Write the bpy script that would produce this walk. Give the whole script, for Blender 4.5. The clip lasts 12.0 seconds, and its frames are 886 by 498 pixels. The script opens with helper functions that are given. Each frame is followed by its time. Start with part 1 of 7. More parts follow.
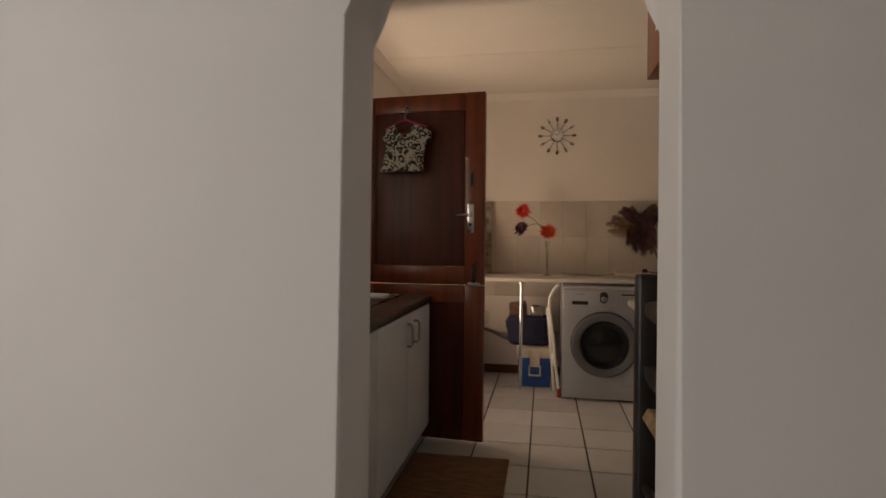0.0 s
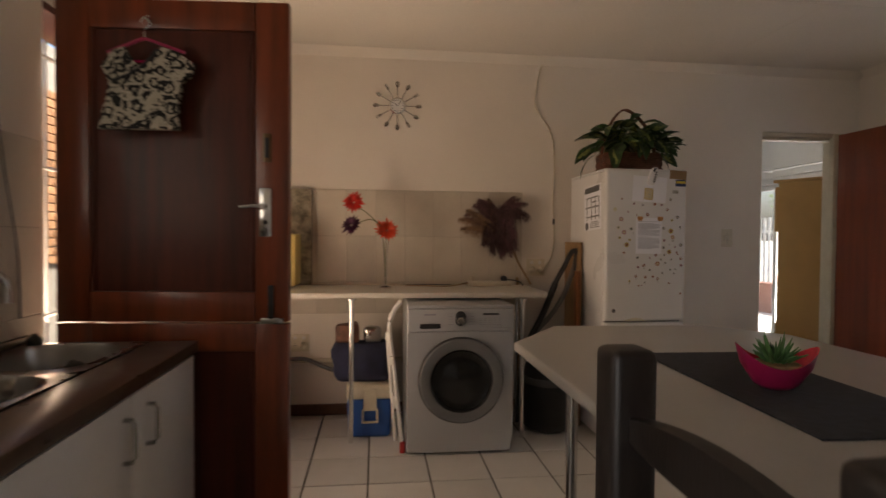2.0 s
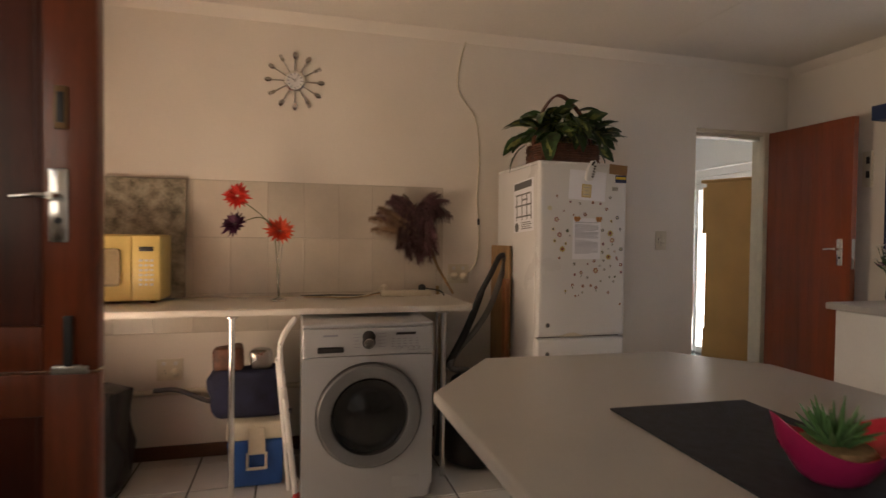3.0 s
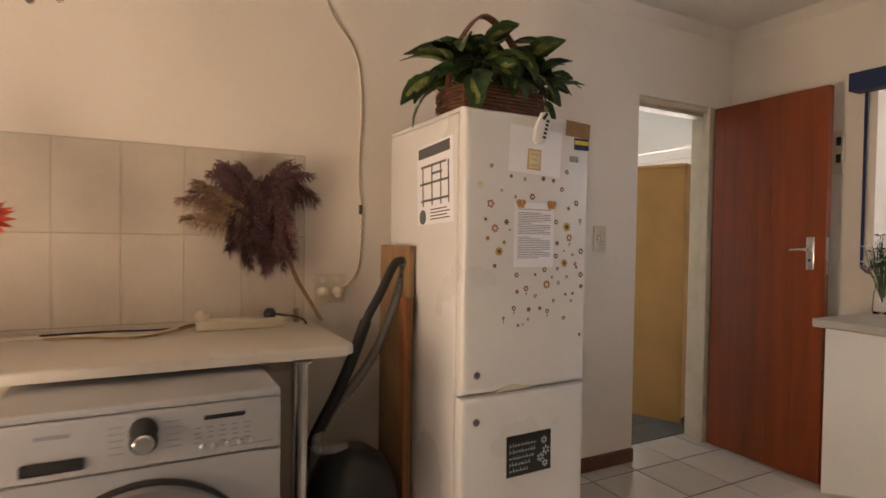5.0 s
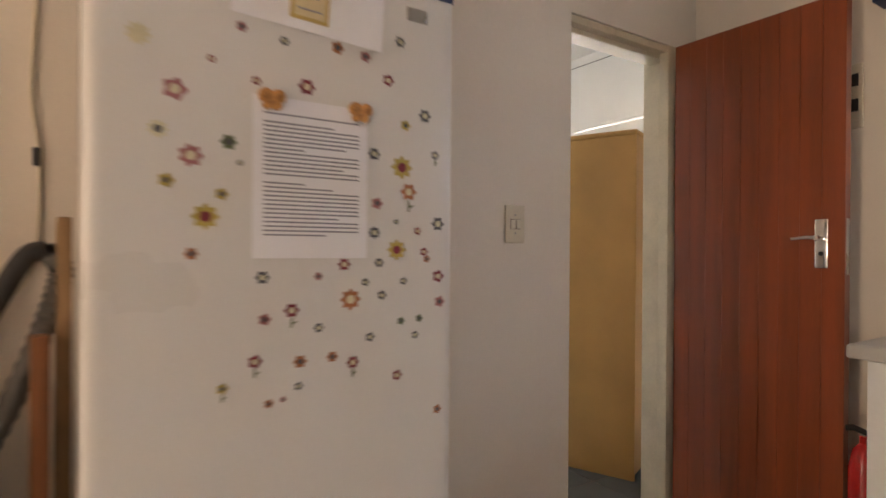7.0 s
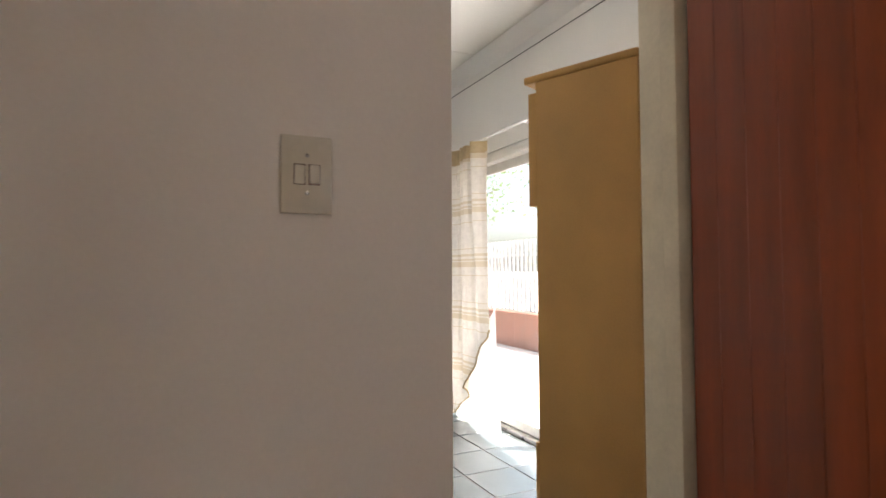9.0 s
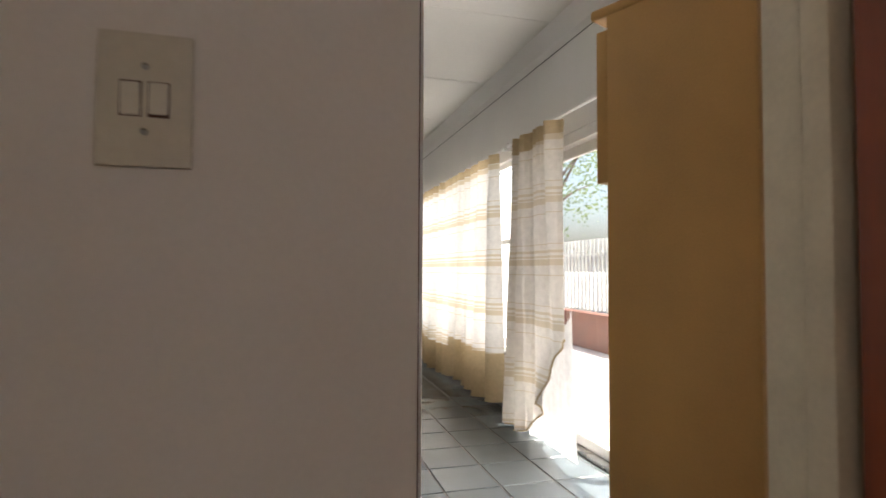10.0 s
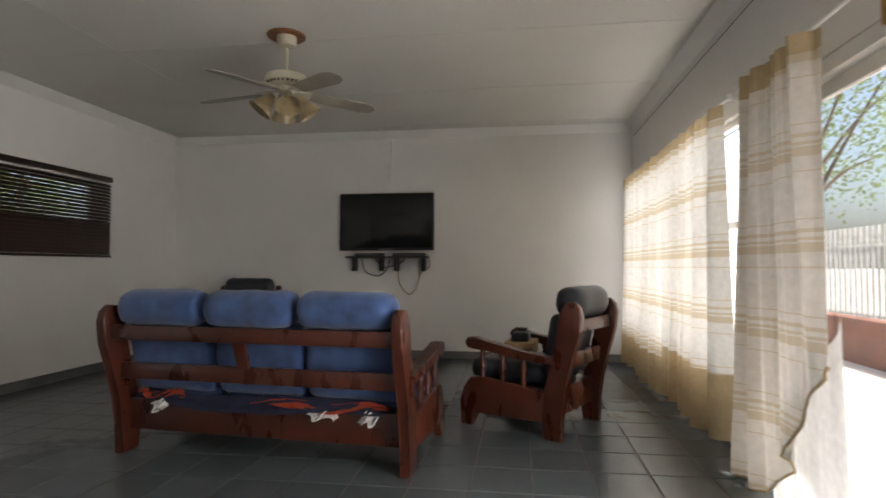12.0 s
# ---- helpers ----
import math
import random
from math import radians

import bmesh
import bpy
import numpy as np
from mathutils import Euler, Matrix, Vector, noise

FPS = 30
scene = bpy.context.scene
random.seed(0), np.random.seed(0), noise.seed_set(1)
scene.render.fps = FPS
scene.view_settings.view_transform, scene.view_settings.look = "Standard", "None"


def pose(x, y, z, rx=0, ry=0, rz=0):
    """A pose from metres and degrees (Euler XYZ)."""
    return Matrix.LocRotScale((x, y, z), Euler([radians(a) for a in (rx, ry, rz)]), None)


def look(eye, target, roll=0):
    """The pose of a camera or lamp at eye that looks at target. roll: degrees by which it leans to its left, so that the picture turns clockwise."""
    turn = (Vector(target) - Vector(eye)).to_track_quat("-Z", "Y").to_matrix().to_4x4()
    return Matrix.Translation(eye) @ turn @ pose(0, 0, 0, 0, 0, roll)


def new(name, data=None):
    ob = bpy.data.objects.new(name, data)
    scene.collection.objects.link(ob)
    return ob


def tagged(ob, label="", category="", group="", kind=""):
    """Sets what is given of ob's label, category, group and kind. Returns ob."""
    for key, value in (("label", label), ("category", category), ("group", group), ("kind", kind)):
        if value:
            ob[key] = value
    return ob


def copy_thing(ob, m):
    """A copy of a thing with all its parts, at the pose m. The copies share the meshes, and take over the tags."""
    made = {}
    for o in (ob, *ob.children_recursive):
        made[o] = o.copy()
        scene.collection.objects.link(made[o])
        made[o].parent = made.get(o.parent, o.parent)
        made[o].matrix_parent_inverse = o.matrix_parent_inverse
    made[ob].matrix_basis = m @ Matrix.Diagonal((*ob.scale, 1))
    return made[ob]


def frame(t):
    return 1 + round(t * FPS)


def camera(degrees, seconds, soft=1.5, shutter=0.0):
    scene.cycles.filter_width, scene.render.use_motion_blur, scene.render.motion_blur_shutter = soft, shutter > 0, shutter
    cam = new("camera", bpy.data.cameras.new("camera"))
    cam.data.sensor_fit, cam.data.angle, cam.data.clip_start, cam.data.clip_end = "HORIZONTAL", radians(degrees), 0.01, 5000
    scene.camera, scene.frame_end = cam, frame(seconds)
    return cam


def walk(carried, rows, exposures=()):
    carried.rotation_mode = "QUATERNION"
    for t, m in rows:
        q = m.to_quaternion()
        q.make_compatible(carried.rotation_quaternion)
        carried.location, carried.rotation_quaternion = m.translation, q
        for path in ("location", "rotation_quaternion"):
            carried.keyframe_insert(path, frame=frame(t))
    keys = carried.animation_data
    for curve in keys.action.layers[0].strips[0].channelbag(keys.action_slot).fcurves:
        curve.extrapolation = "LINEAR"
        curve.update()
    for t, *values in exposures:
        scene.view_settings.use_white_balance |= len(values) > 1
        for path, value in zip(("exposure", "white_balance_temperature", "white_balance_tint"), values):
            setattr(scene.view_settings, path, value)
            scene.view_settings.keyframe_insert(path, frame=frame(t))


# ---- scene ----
cam = camera(77.3, 12.0, shutter=0.5)

PATH = [
    (0, (0.001, 0.033, 1.167), (-0.357, 1.999, 1.148), 0.5),
    (0.5, (-0.061, 0.35, 1.189), (-0.299, 2.335, 1.159), 0.4),
    (1, (-0.082, 0.663, 1.217), (-0.187, 2.66, 1.177), 0.4),
    (1.5, (-0.088, 0.938, 1.227), (-0.028, 2.937, 1.188), 0.4),
    (2, (-0.031, 1.214, 1.235), (0.208, 3.199, 1.191), 0.5),
    (2.5, (0.044, 1.48, 1.25), (0.425, 3.443, 1.202), 0.5),
    (3, (0.106, 1.751, 1.254), (0.627, 3.682, 1.209), 0.7),
    (5, (0.452, 2.861, 1.241), (1.389, 4.628, 1.197), 0.9),
    (5.5, (0.609, 3.093, 1.231), (1.61, 4.823, 1.186), 0.9),
    (6, (0.799, 3.294, 1.211), (1.856, 4.991, 1.168), 0.7),
    (6.5, (1.045, 3.467, 1.189), (2.133, 5.144, 1.157), 0.6),
    (7, (1.312, 3.612, 1.16), (2.41, 5.283, 1.157), 0.4),
    (9, (2.388, 4.149, 1.082), (3.244, 5.955, 1.162), -0.2),
    (9.5, (2.56, 4.327, 1.082), (3.284, 6.19, 1.158), 0.3),
    (10, (2.713, 4.492, 1.081), (3.255, 6.415, 1.156), 0.3),
    (10.5, (2.853, 4.643, 1.072), (3.195, 6.612, 1.144), 0.3),
    (11, (2.962, 4.802, 1.069), (3.108, 6.796, 1.135), 0.2),
    (11.5, (3.041, 4.968, 1.064), (2.987, 6.966, 1.131), -0.0),
    (12, (3.106, 5.13, 1.053), (2.839, 7.111, 1.118), -0.0),
]
walk(cam, [(t, look(*p)) for t, *p in PATH], exposures=[(0.0, 1.0), (1.0, 1.05), (2.0, 1.14), (3.0, 1.46), (5.0, 2.25), (7.0, 2.36), (9.0, 2.06), (10.0, 1.5), (11.0, 1.22), (11.5, 1.3), (12.0, 1.1)])

# ---- light ----
SUN_EL, SUN_AZ = radians(60), math.atan2(0.85, -0.53)   # towards the sun: x 0.85, y -0.53
world = bpy.data.worlds.new("sky")
scene.world = world
world.use_nodes = True
wn = world.node_tree.nodes
sky = wn.new("ShaderNodeTexSky")
sky.sky_type, sky.sun_disc = "NISHITA", False
sky.sun_elevation, sky.sun_rotation, sky.dust_density = SUN_EL, SUN_AZ, 5.0
wn["Background"].inputs["Strength"].default_value = 0.15
world.node_tree.links.new(sky.outputs[0], wn["Background"].inputs["Color"])
sun = new("sun", bpy.data.lights.new("sun", "SUN"))
sun.data.energy, sun.data.angle, sun.data.color = 5.0, radians(0.5), (1.0, 0.94, 0.86)
sun.matrix_world = look((0, 0, 30), (-0.85 * 30 / math.tan(SUN_EL), 0.53 * 30 / math.tan(SUN_EL), 0))


def window_light(name, loc, aim, w, h, power, color=(1, 1, 1)):
    """Area lamp for the daylight that enters through an opening."""
    lamp = new(name, bpy.data.lights.new(name, "AREA"))
    lamp.data.shape, lamp.data.size, lamp.data.size_y = "RECTANGLE", w, h
    lamp.data.energy, lamp.data.color = power, color
    lamp.matrix_world = look(loc, aim)
    return lamp


window_light("sky_light_sliding_door", (4.50, 6.40, 0.93), (0, 6.40, 0.93), 1.18, 1.7, 19.5, (1.0, 0.96, 0.92))
window_light("sky_light_lounge_window", (4.50, 9.85, 1.2), (0, 9.85, 1.0), 2.4, 1.4, 22.5, (1.0, 0.96, 0.92))
window_light("sky_light_sink_window", (-1.42, 2.02, 1.62), (1.0, 2.3, 2.3), 0.76, 0.8, 1.7, (1.0, 0.84, 0.66))
window_light("sky_light_kitchen_window", (3.86, 3.05, 1.55), (-1.0, 2.4, 0.9), 1.05, 0.9, 5.4, (0.86, 0.93, 1.0))
# Low lamp aimed up, added for sunlit ground bouncing through the outer door.
window_light("bounce_light_outer_door", (-1.29, 3.76, 0.80), (0.3, 3.70, 2.4), 0.60, 1.1, 10.4, (1.0, 0.73, 0.51))
window_light("sky_light_hall_window", (-2.9, -1.0, 1.5), (0, 1.0, 1.2), 1.5, 1.1, 31, (1.0, 0.94, 0.91))


# ---- materials ----
def mat(name, color, rough=0.6, metal=0.0, vary=0.12, scale=6.0, fine=90.0, bump=0.15, stretch=(1, 1, 1), spec=0.5,
        coat=0.0, trans=0.0, dist=0.004, tint=None, rvar=0.12):
    m = bpy.data.materials.new(name)
    m.use_nodes = True
    nt = m.node_tree
    n, l = nt.nodes, nt.links
    b = n["Principled BSDF"]
    tc, mp = n.new("ShaderNodeTexCoord"), n.new("ShaderNodeMapping")
    mp.inputs["Scale"].default_value = stretch
    l.new(tc.outputs["Object"], mp.inputs["Vector"])
    big, small = n.new("ShaderNodeTexNoise"), n.new("ShaderNodeTexNoise")
    big.inputs["Scale"].default_value, big.inputs["Detail"].default_value = scale, 5
    small.inputs["Scale"].default_value, small.inputs["Detail"].default_value = fine, 3
    l.new(mp.outputs[0], big.inputs["Vector"])
    l.new(mp.outputs[0], small.inputs["Vector"])
    mix = n.new("ShaderNodeMath")
    mix.operation = "MULTIPLY_ADD"
    mix.inputs[1].default_value = 0.35
    l.new(small.outputs["Fac"], mix.inputs[0])
    l.new(big.outputs["Fac"], mix.inputs[2])
    ramp = n.new("ShaderNodeValToRGB")
    ramp.color_ramp.elements[0].position, ramp.color_ramp.elements[1].position = 0.42, 0.92
    dark = tint or tuple(c * (1 - 2 * vary) for c in color)
    ramp.color_ramp.elements[0].color = (*[max(0, c) for c in dark], 1)
    ramp.color_ramp.elements[1].color = (*[min(1, c * (1 + vary)) for c in color], 1)
    l.new(mix.outputs[0], ramp.inputs["Fac"])
    l.new(ramp.outputs["Color"], b.inputs["Base Color"])
    b.inputs["Metallic"].default_value = metal
    rr = n.new("ShaderNodeMapRange")
    rr.inputs["To Min"].default_value, rr.inputs["To Max"].default_value = max(0.02, rough - rvar), min(1, rough + rvar)
    l.new(big.outputs["Fac"], rr.inputs["Value"])
    l.new(rr.outputs[0], b.inputs["Roughness"])
    b.inputs["Specular IOR Level"].default_value = spec
    b.inputs["Coat Weight"].default_value = coat
    b.inputs["Coat Roughness"].default_value = 0.15
    b.inputs["Transmission Weight"].default_value = trans
    if bump:
        bp = n.new("ShaderNodeBump")
        bp.inputs["Strength"].default_value, bp.inputs["Distance"].default_value = bump, dist
        l.new(mix.outputs[0], bp.inputs["Height"])
        l.new(bp.outputs[0], b.inputs["Normal"])
    return m


def piece_vary(m, amount=0.25):
    """Lets each object on this material differ a little in brightness."""
    n, l = m.node_tree.nodes, m.node_tree.links
    b = n["Principled BSDF"]
    src = b.inputs["Base Color"].links[0].from_socket
    info, hsv, rng = n.new("ShaderNodeObjectInfo"), n.new("ShaderNodeHueSaturation"), n.new("ShaderNodeMapRange")
    rng.inputs["To Min"].default_value, rng.inputs["To Max"].default_value = 1 - amount, 1 + amount * 0.5
    l.new(info.outputs["Random"], rng.inputs["Value"])
    l.new(rng.outputs[0], hsv.inputs["Value"])
    l.new(src, hsv.inputs["Color"])
    l.new(hsv.outputs[0], b.inputs["Base Color"])
    off = n.new("ShaderNodeVectorMath")
    off.operation = "SCALE"
    off.inputs[0].default_value = (37.0, 91.0, 13.0)
    l.new(info.outputs["Random"], off.inputs["Scale"])
    for mp in [q for q in n if q.bl_idname == "ShaderNodeMapping"]:
        l.new(off.outputs[0], mp.inputs["Location"])
    return m


def glass(name, color=(1, 1, 1), rough=0.0):
    m = bpy.data.materials.new(name)
    m.use_nodes = True
    b = m.node_tree.nodes["Principled BSDF"]
    b.inputs["Base Color"].default_value = (*color, 1)
    b.inputs["Roughness"].default_value, b.inputs["Transmission Weight"].default_value = rough, 1.0
    b.inputs["IOR"].default_value = 1.45
    return m


def cloth(name, color, stripe=None, through_light=0.5, period=0.26):
    """Thin woven cloth that lets light through, with bands of stripes across it."""
    m = mat(name, color, 0.9, vary=0.06, scale=30, fine=600, bump=0.3, dist=0.001, spec=0.2)
    n, l = m.node_tree.nodes, m.node_tree.links
    b = n["Principled BSDF"]
    src = b.inputs["Base Color"].links[0].from_socket
    if stripe:
        tc, sep = n.new("ShaderNodeTexCoord"), n.new("ShaderNodeSeparateXYZ")
        l.new(tc.outputs["Object"], sep.inputs[0])
        total = None
        for per, width, off in ((period, 0.10, 0.0), (period, 0.045, 0.80), (period, 0.035, 0.88), (period * 0.5, 0.03, 0.33)):
            ml, fr, lt = n.new("ShaderNodeMath"), n.new("ShaderNodeMath"), n.new("ShaderNodeMath")
            ml.operation, fr.operation, lt.operation = "MULTIPLY_ADD", "FRACT", "LESS_THAN"
            ml.inputs[1].default_value, ml.inputs[2].default_value = 1 / per, off
            lt.inputs[1].default_value = width
            l.new(sep.outputs["Z"], ml.inputs[0])
            l.new(ml.outputs[0], fr.inputs[0])
            l.new(fr.outputs[0], lt.inputs[0])
            if total is None:
                total = lt.outputs[0]
            else:
                mx = n.new("ShaderNodeMath")
                mx.operation = "MAXIMUM"
                l.new(total, mx.inputs[0])
                l.new(lt.outputs[0], mx.inputs[1])
                total = mx.outputs[0]
        mixc = n.new("ShaderNodeMix")
        mixc.data_type = "RGBA"
        l.new(total, mixc.inputs["Factor"])
        l.new(src, mixc.inputs["A"])
        mixc.inputs["B"].default_value = (*stripe, 1)
        src = mixc.outputs["Result"]
        l.new(src, b.inputs["Base Color"])
    tr, add = n.new("ShaderNodeBsdfTranslucent"), n.new("ShaderNodeMixShader")
    l.new(src, tr.inputs["Color"])
    add.inputs[0].default_value = through_light
    l.new(b.outputs[0], add.inputs[1])
    l.new(tr.outputs[0], add.inputs[2])
    l.new(add.outputs[0], n["Material Output"].inputs["Surface"])
    return m


M_WALL = mat("cream_wall_paint", (0.78, 0.72, 0.64), 0.75, vary=0.035, scale=1.6, fine=140, bump=0.12, dist=0.003)
M_WALL2 = mat("white_wall_paint", (0.80, 0.79, 0.77), 0.75, vary=0.03, scale=1.4, fine=140, bump=0.12, dist=0.003)
M_HALL = mat("pale_hall_paint", (0.74, 0.71, 0.68), 0.75, vary=0.03, scale=1.3, fine=160, bump=0.14, dist=0.003)
M_CEIL = mat("kitchen_ceiling_paint", (0.74, 0.69, 0.62), 0.7, vary=0.05, scale=1.0, fine=60, bump=0.05)
M_CEIL2 = mat("lounge_ceiling_paint", (0.70, 0.68, 0.64), 0.55, vary=0.04, scale=1.0, fine=60, bump=0.05)
M_TILE = piece_vary(mat("white_floor_tile", (0.62, 0.60, 0.56), 0.26, rvar=0.03, vary=0.035, scale=5, fine=120, bump=0.05), 0.12)
M_TILE2 = piece_vary(mat("grey_floor_tile", (0.105, 0.122, 0.130), 0.24, rvar=0.03, vary=0.05, scale=5, fine=120, bump=0.06), 0.14)
M_GROUT = mat("dark_grout", (0.07, 0.06, 0.05), 0.95, vary=0.25, scale=8)
M_GROUT2 = mat("grey_grout", (0.10, 0.095, 0.09), 0.95, vary=0.25, scale=8)
M_WTILE = piece_vary(mat("beige_wall_tile", (0.61, 0.55, 0.46), 0.3, rvar=0.03, vary=0.04, scale=7, fine=60, bump=0.05), 0.07)
M_WGROUT = mat("pale_grout", (0.49, 0.44, 0.37), 0.9, vary=0.1)
M_RED = mat("red_brown_varnished_wood", (0.225, 0.042, 0.006), 0.38, vary=0.16, scale=2.2, fine=45, bump=0.08, stretch=(9, 9, 0.6), coat=0.3)
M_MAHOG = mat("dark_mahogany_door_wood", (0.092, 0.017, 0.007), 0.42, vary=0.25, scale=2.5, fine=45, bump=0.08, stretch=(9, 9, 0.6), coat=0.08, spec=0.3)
# Stile mahogany: lighter tone mostly holds window light, put into the colour.
M_MAHOG_LIT = mat("mahogany_stile_lit", (0.21, 0.040, 0.009), 0.34, vary=0.25, scale=2.5, fine=45, bump=0.08, stretch=(9, 9, 0.6), coat=0.35)
M_FURN = mat("polished_reddish_furniture_wood", (0.080, 0.018, 0.009), 0.3, vary=0.14, scale=3, fine=40, bump=0.05, stretch=(3, 3, 1), coat=0.4)
M_BLACKWOOD = mat("near_black_stained_wood", (0.020, 0.015, 0.013), 0.42, vary=0.3, scale=5, fine=50, bump=0.15, stretch=(4, 4, 0.7))
M_COUNTER = mat("dark_brown_worktop", (0.085, 0.045, 0.030), 0.32, vary=0.3, scale=10, fine=160, bump=0.05)
M_WHITE = mat("white_melamine", (0.80, 0.80, 0.79), 0.4, vary=0.03, scale=3, fine=80, bump=0.03)
M_FRIDGE = mat("white_fridge_enamel", (0.71, 0.70, 0.69), 0.3, vary=0.03, scale=2.5, fine=200, bump=0.04, dist=0.001)
M_GREYTOP = mat("light_grey_laminate", (0.46, 0.44, 0.41), 0.35, vary=0.05, scale=5, fine=180, bump=0.03)
M_SHELFTOP = mat("pale_laminate_shelf", (0.66, 0.62, 0.55), 0.35, vary=0.06, scale=5, fine=180, bump=0.03)
M_SILVER = mat("silver_grey_appliance_paint", (0.46, 0.47, 0.49), 0.33, metal=0.4, vary=0.03, scale=3, fine=200, bump=0.02)
M_RING = mat("dark_silver_door_ring", (0.20, 0.205, 0.215), 0.32, metal=0.5, vary=0.05)
M_SPOON = mat("cutlery_steel", (0.40, 0.385, 0.36), 0.22, metal=1.0, vary=0.08)
M_DGREY = mat("dark_grey_plastic", (0.10, 0.10, 0.105), 0.4, vary=0.1)
M_BLACK = mat("black_plastic", (0.018, 0.018, 0.020), 0.4, vary=0.2, bump=0.08)
M_SCREEN = mat("dark_glass_screen", (0.010, 0.011, 0.012), 0.14, vary=0.1, bump=0.0)
M_CHROME = mat("chrome", (0.78, 0.77, 0.75), 0.14, metal=1.0, vary=0.06, bump=0.02)
M_STEEL = mat("brushed_stainless_steel", (0.42, 0.405, 0.38), 0.28, metal=1.0, vary=0.08, fine=220, bump=0.05, dist=0.001)
M_CREAM = mat("cream_plastic", (0.66, 0.60, 0.47), 0.42, vary=0.06, bump=0.03)
M_YELLOW = mat("yellowed_microwave_plastic", (0.76, 0.58, 0.20), 0.4, vary=0.06, bump=0.03)
M_BLUE = mat("blue_cooler_plastic", (0.025, 0.10, 0.36), 0.4, vary=0.12, bump=0.05)
M_NAVY = mat("dark_blue_bag_cloth", (0.022, 0.025, 0.06), 0.85, vary=0.25, scale=14, fine=300, bump=0.3)
M_CARD = mat("tan_hardboard", (0.44, 0.24, 0.07), 0.6, vary=0.1, scale=3, fine=200, bump=0.06, dist=0.001)
M_CARD2 = mat("brown_cardboard", (0.30, 0.185, 0.09), 0.8, vary=0.15, scale=8, fine=120, bump=0.1, stretch=(3, 3, 1))
M_WOODORG = mat("orange_plank_wood", (0.26, 0.10, 0.035), 0.5, vary=0.25, scale=4, stretch=(6, 6, 0.8))
M_SKIRT = mat("dark_brown_skirting_and_shade", (0.12, 0.055, 0.03), 0.5, vary=0.2, scale=5)
M_SKIRT2 = mat("grey_tile_skirting", (0.17, 0.17, 0.165), 0.4, vary=0.15, scale=5)
M_FRAME = mat("cream_door_frame_paint", (0.64, 0.56, 0.42), 0.45, vary=0.08, scale=7, bump=0.08)
M_FRAMEW = mat("white_frame_and_lit_jamb_paint", (0.80, 0.79, 0.77), 0.4, vary=0.04, bump=0.05)
M_BRICK = piece_vary(mat("orange_face_brick", (0.50, 0.26, 0.12), 0.85, vary=0.2, scale=14, fine=120, bump=0.4), 0.35)
M_MORTAR = mat("pale_mortar", (0.42, 0.37, 0.30), 0.95, vary=0.15)
M_BLUEVEL = mat("blue_velour_upholstery", (0.052, 0.105, 0.27), 0.85, vary=0.26, scale=9, fine=400, bump=0.25, dist=0.002)
M_BLUEVEL.node_tree.nodes["Principled BSDF"].inputs["Sheen Weight"].default_value = 0.35
M_LEATHER = mat("black_blue_leather", (0.030, 0.034, 0.045), 0.38, vary=0.25, scale=12, fine=140, bump=0.2, dist=0.002)
M_PAPER = mat("white_paper", (0.84, 0.84, 0.88), 0.8, vary=0.02, bump=0.03)
M_INK = mat("grey_print", (0.30, 0.30, 0.35), 0.8, vary=0.1, bump=0.0)
M_LEAF = piece_vary(mat("dark_variegated_leaf", (0.045, 0.10, 0.03), 0.4, vary=0.4, scale=30, fine=90, bump=0.1), 0.4)
M_LEAF2 = piece_vary(mat("yellow_green_leaf", (0.34, 0.38, 0.12), 0.45, vary=0.4, scale=25, fine=90, bump=0.1), 0.3)
M_SUCC = mat("green_succulent", (0.09, 0.20, 0.06), 0.5, vary=0.3, scale=20)
M_WICKER = mat("dark_red_brown_wicker", (0.14, 0.055, 0.03), 0.55, vary=0.35, scale=20, fine=120, bump=0.25)
M_STRAW = mat("dry_straw", (0.36, 0.24, 0.11), 0.8, vary=0.25, scale=20)
M_RUBYBOWL = mat("raspberry_red_plastic", (0.62, 0.016, 0.045), 0.25, vary=0.1, bump=0.02, coat=0.3)
M_PINK = mat("pink_bowl_outside", (0.42, 0.02, 0.10), 0.3, vary=0.12, bump=0.02)
M_MATCLOTH = mat("charcoal_table_mat", (0.026, 0.028, 0.038), 0.85, vary=0.35, scale=45, fine=260, bump=0.9, dist=0.003)
M_REDPETAL = mat("red_artificial_petal", (0.72, 0.035, 0.02), 0.6, vary=0.2, scale=30)
M_ORPETAL = mat("orange_red_artificial_petal", (0.80, 0.10, 0.035), 0.6, vary=0.2, scale=30)
M_PURPETAL = mat("dark_purple_petal", (0.07, 0.008, 0.045), 0.6, vary=0.2, scale=30)
M_FEATHER = piece_vary(mat("dark_brown_feather", (0.125, 0.060, 0.066), 0.85, vary=0.35, scale=25, fine=200, bump=0.2), 0.5)
M_FEATHER2 = piece_vary(mat("tan_feather", (0.24, 0.15, 0.085), 0.85, vary=0.3, scale=25, fine=200, bump=0.2), 0.4)
M_GLASS = glass("clear_glass")
M_MARBLE = mat("mottled_grey_stone", (0.36, 0.32, 0.24), 0.35, vary=0.42, scale=18, fine=70, bump=0.08, tint=(0.07, 0.06, 0.04))
M_RUG = mat("brown_woven_rug", (0.22, 0.115, 0.055), 0.95, vary=0.3, scale=9, fine=150, bump=0.5, stretch=(1, 7, 1))
M_CURTAIN = cloth("cream_curtain_cloth", (0.77, 0.75, 0.71), (0.63, 0.55, 0.41), 0.40, 0.37)
M_CURTAIN2 = cloth("lined_curtain_cloth", (0.76, 0.73, 0.68), (0.63, 0.56, 0.44), 0.65, 0.37)
M_CURTBAND = cloth("tan_curtain_band", (0.52, 0.41, 0.25), None, 0.30)
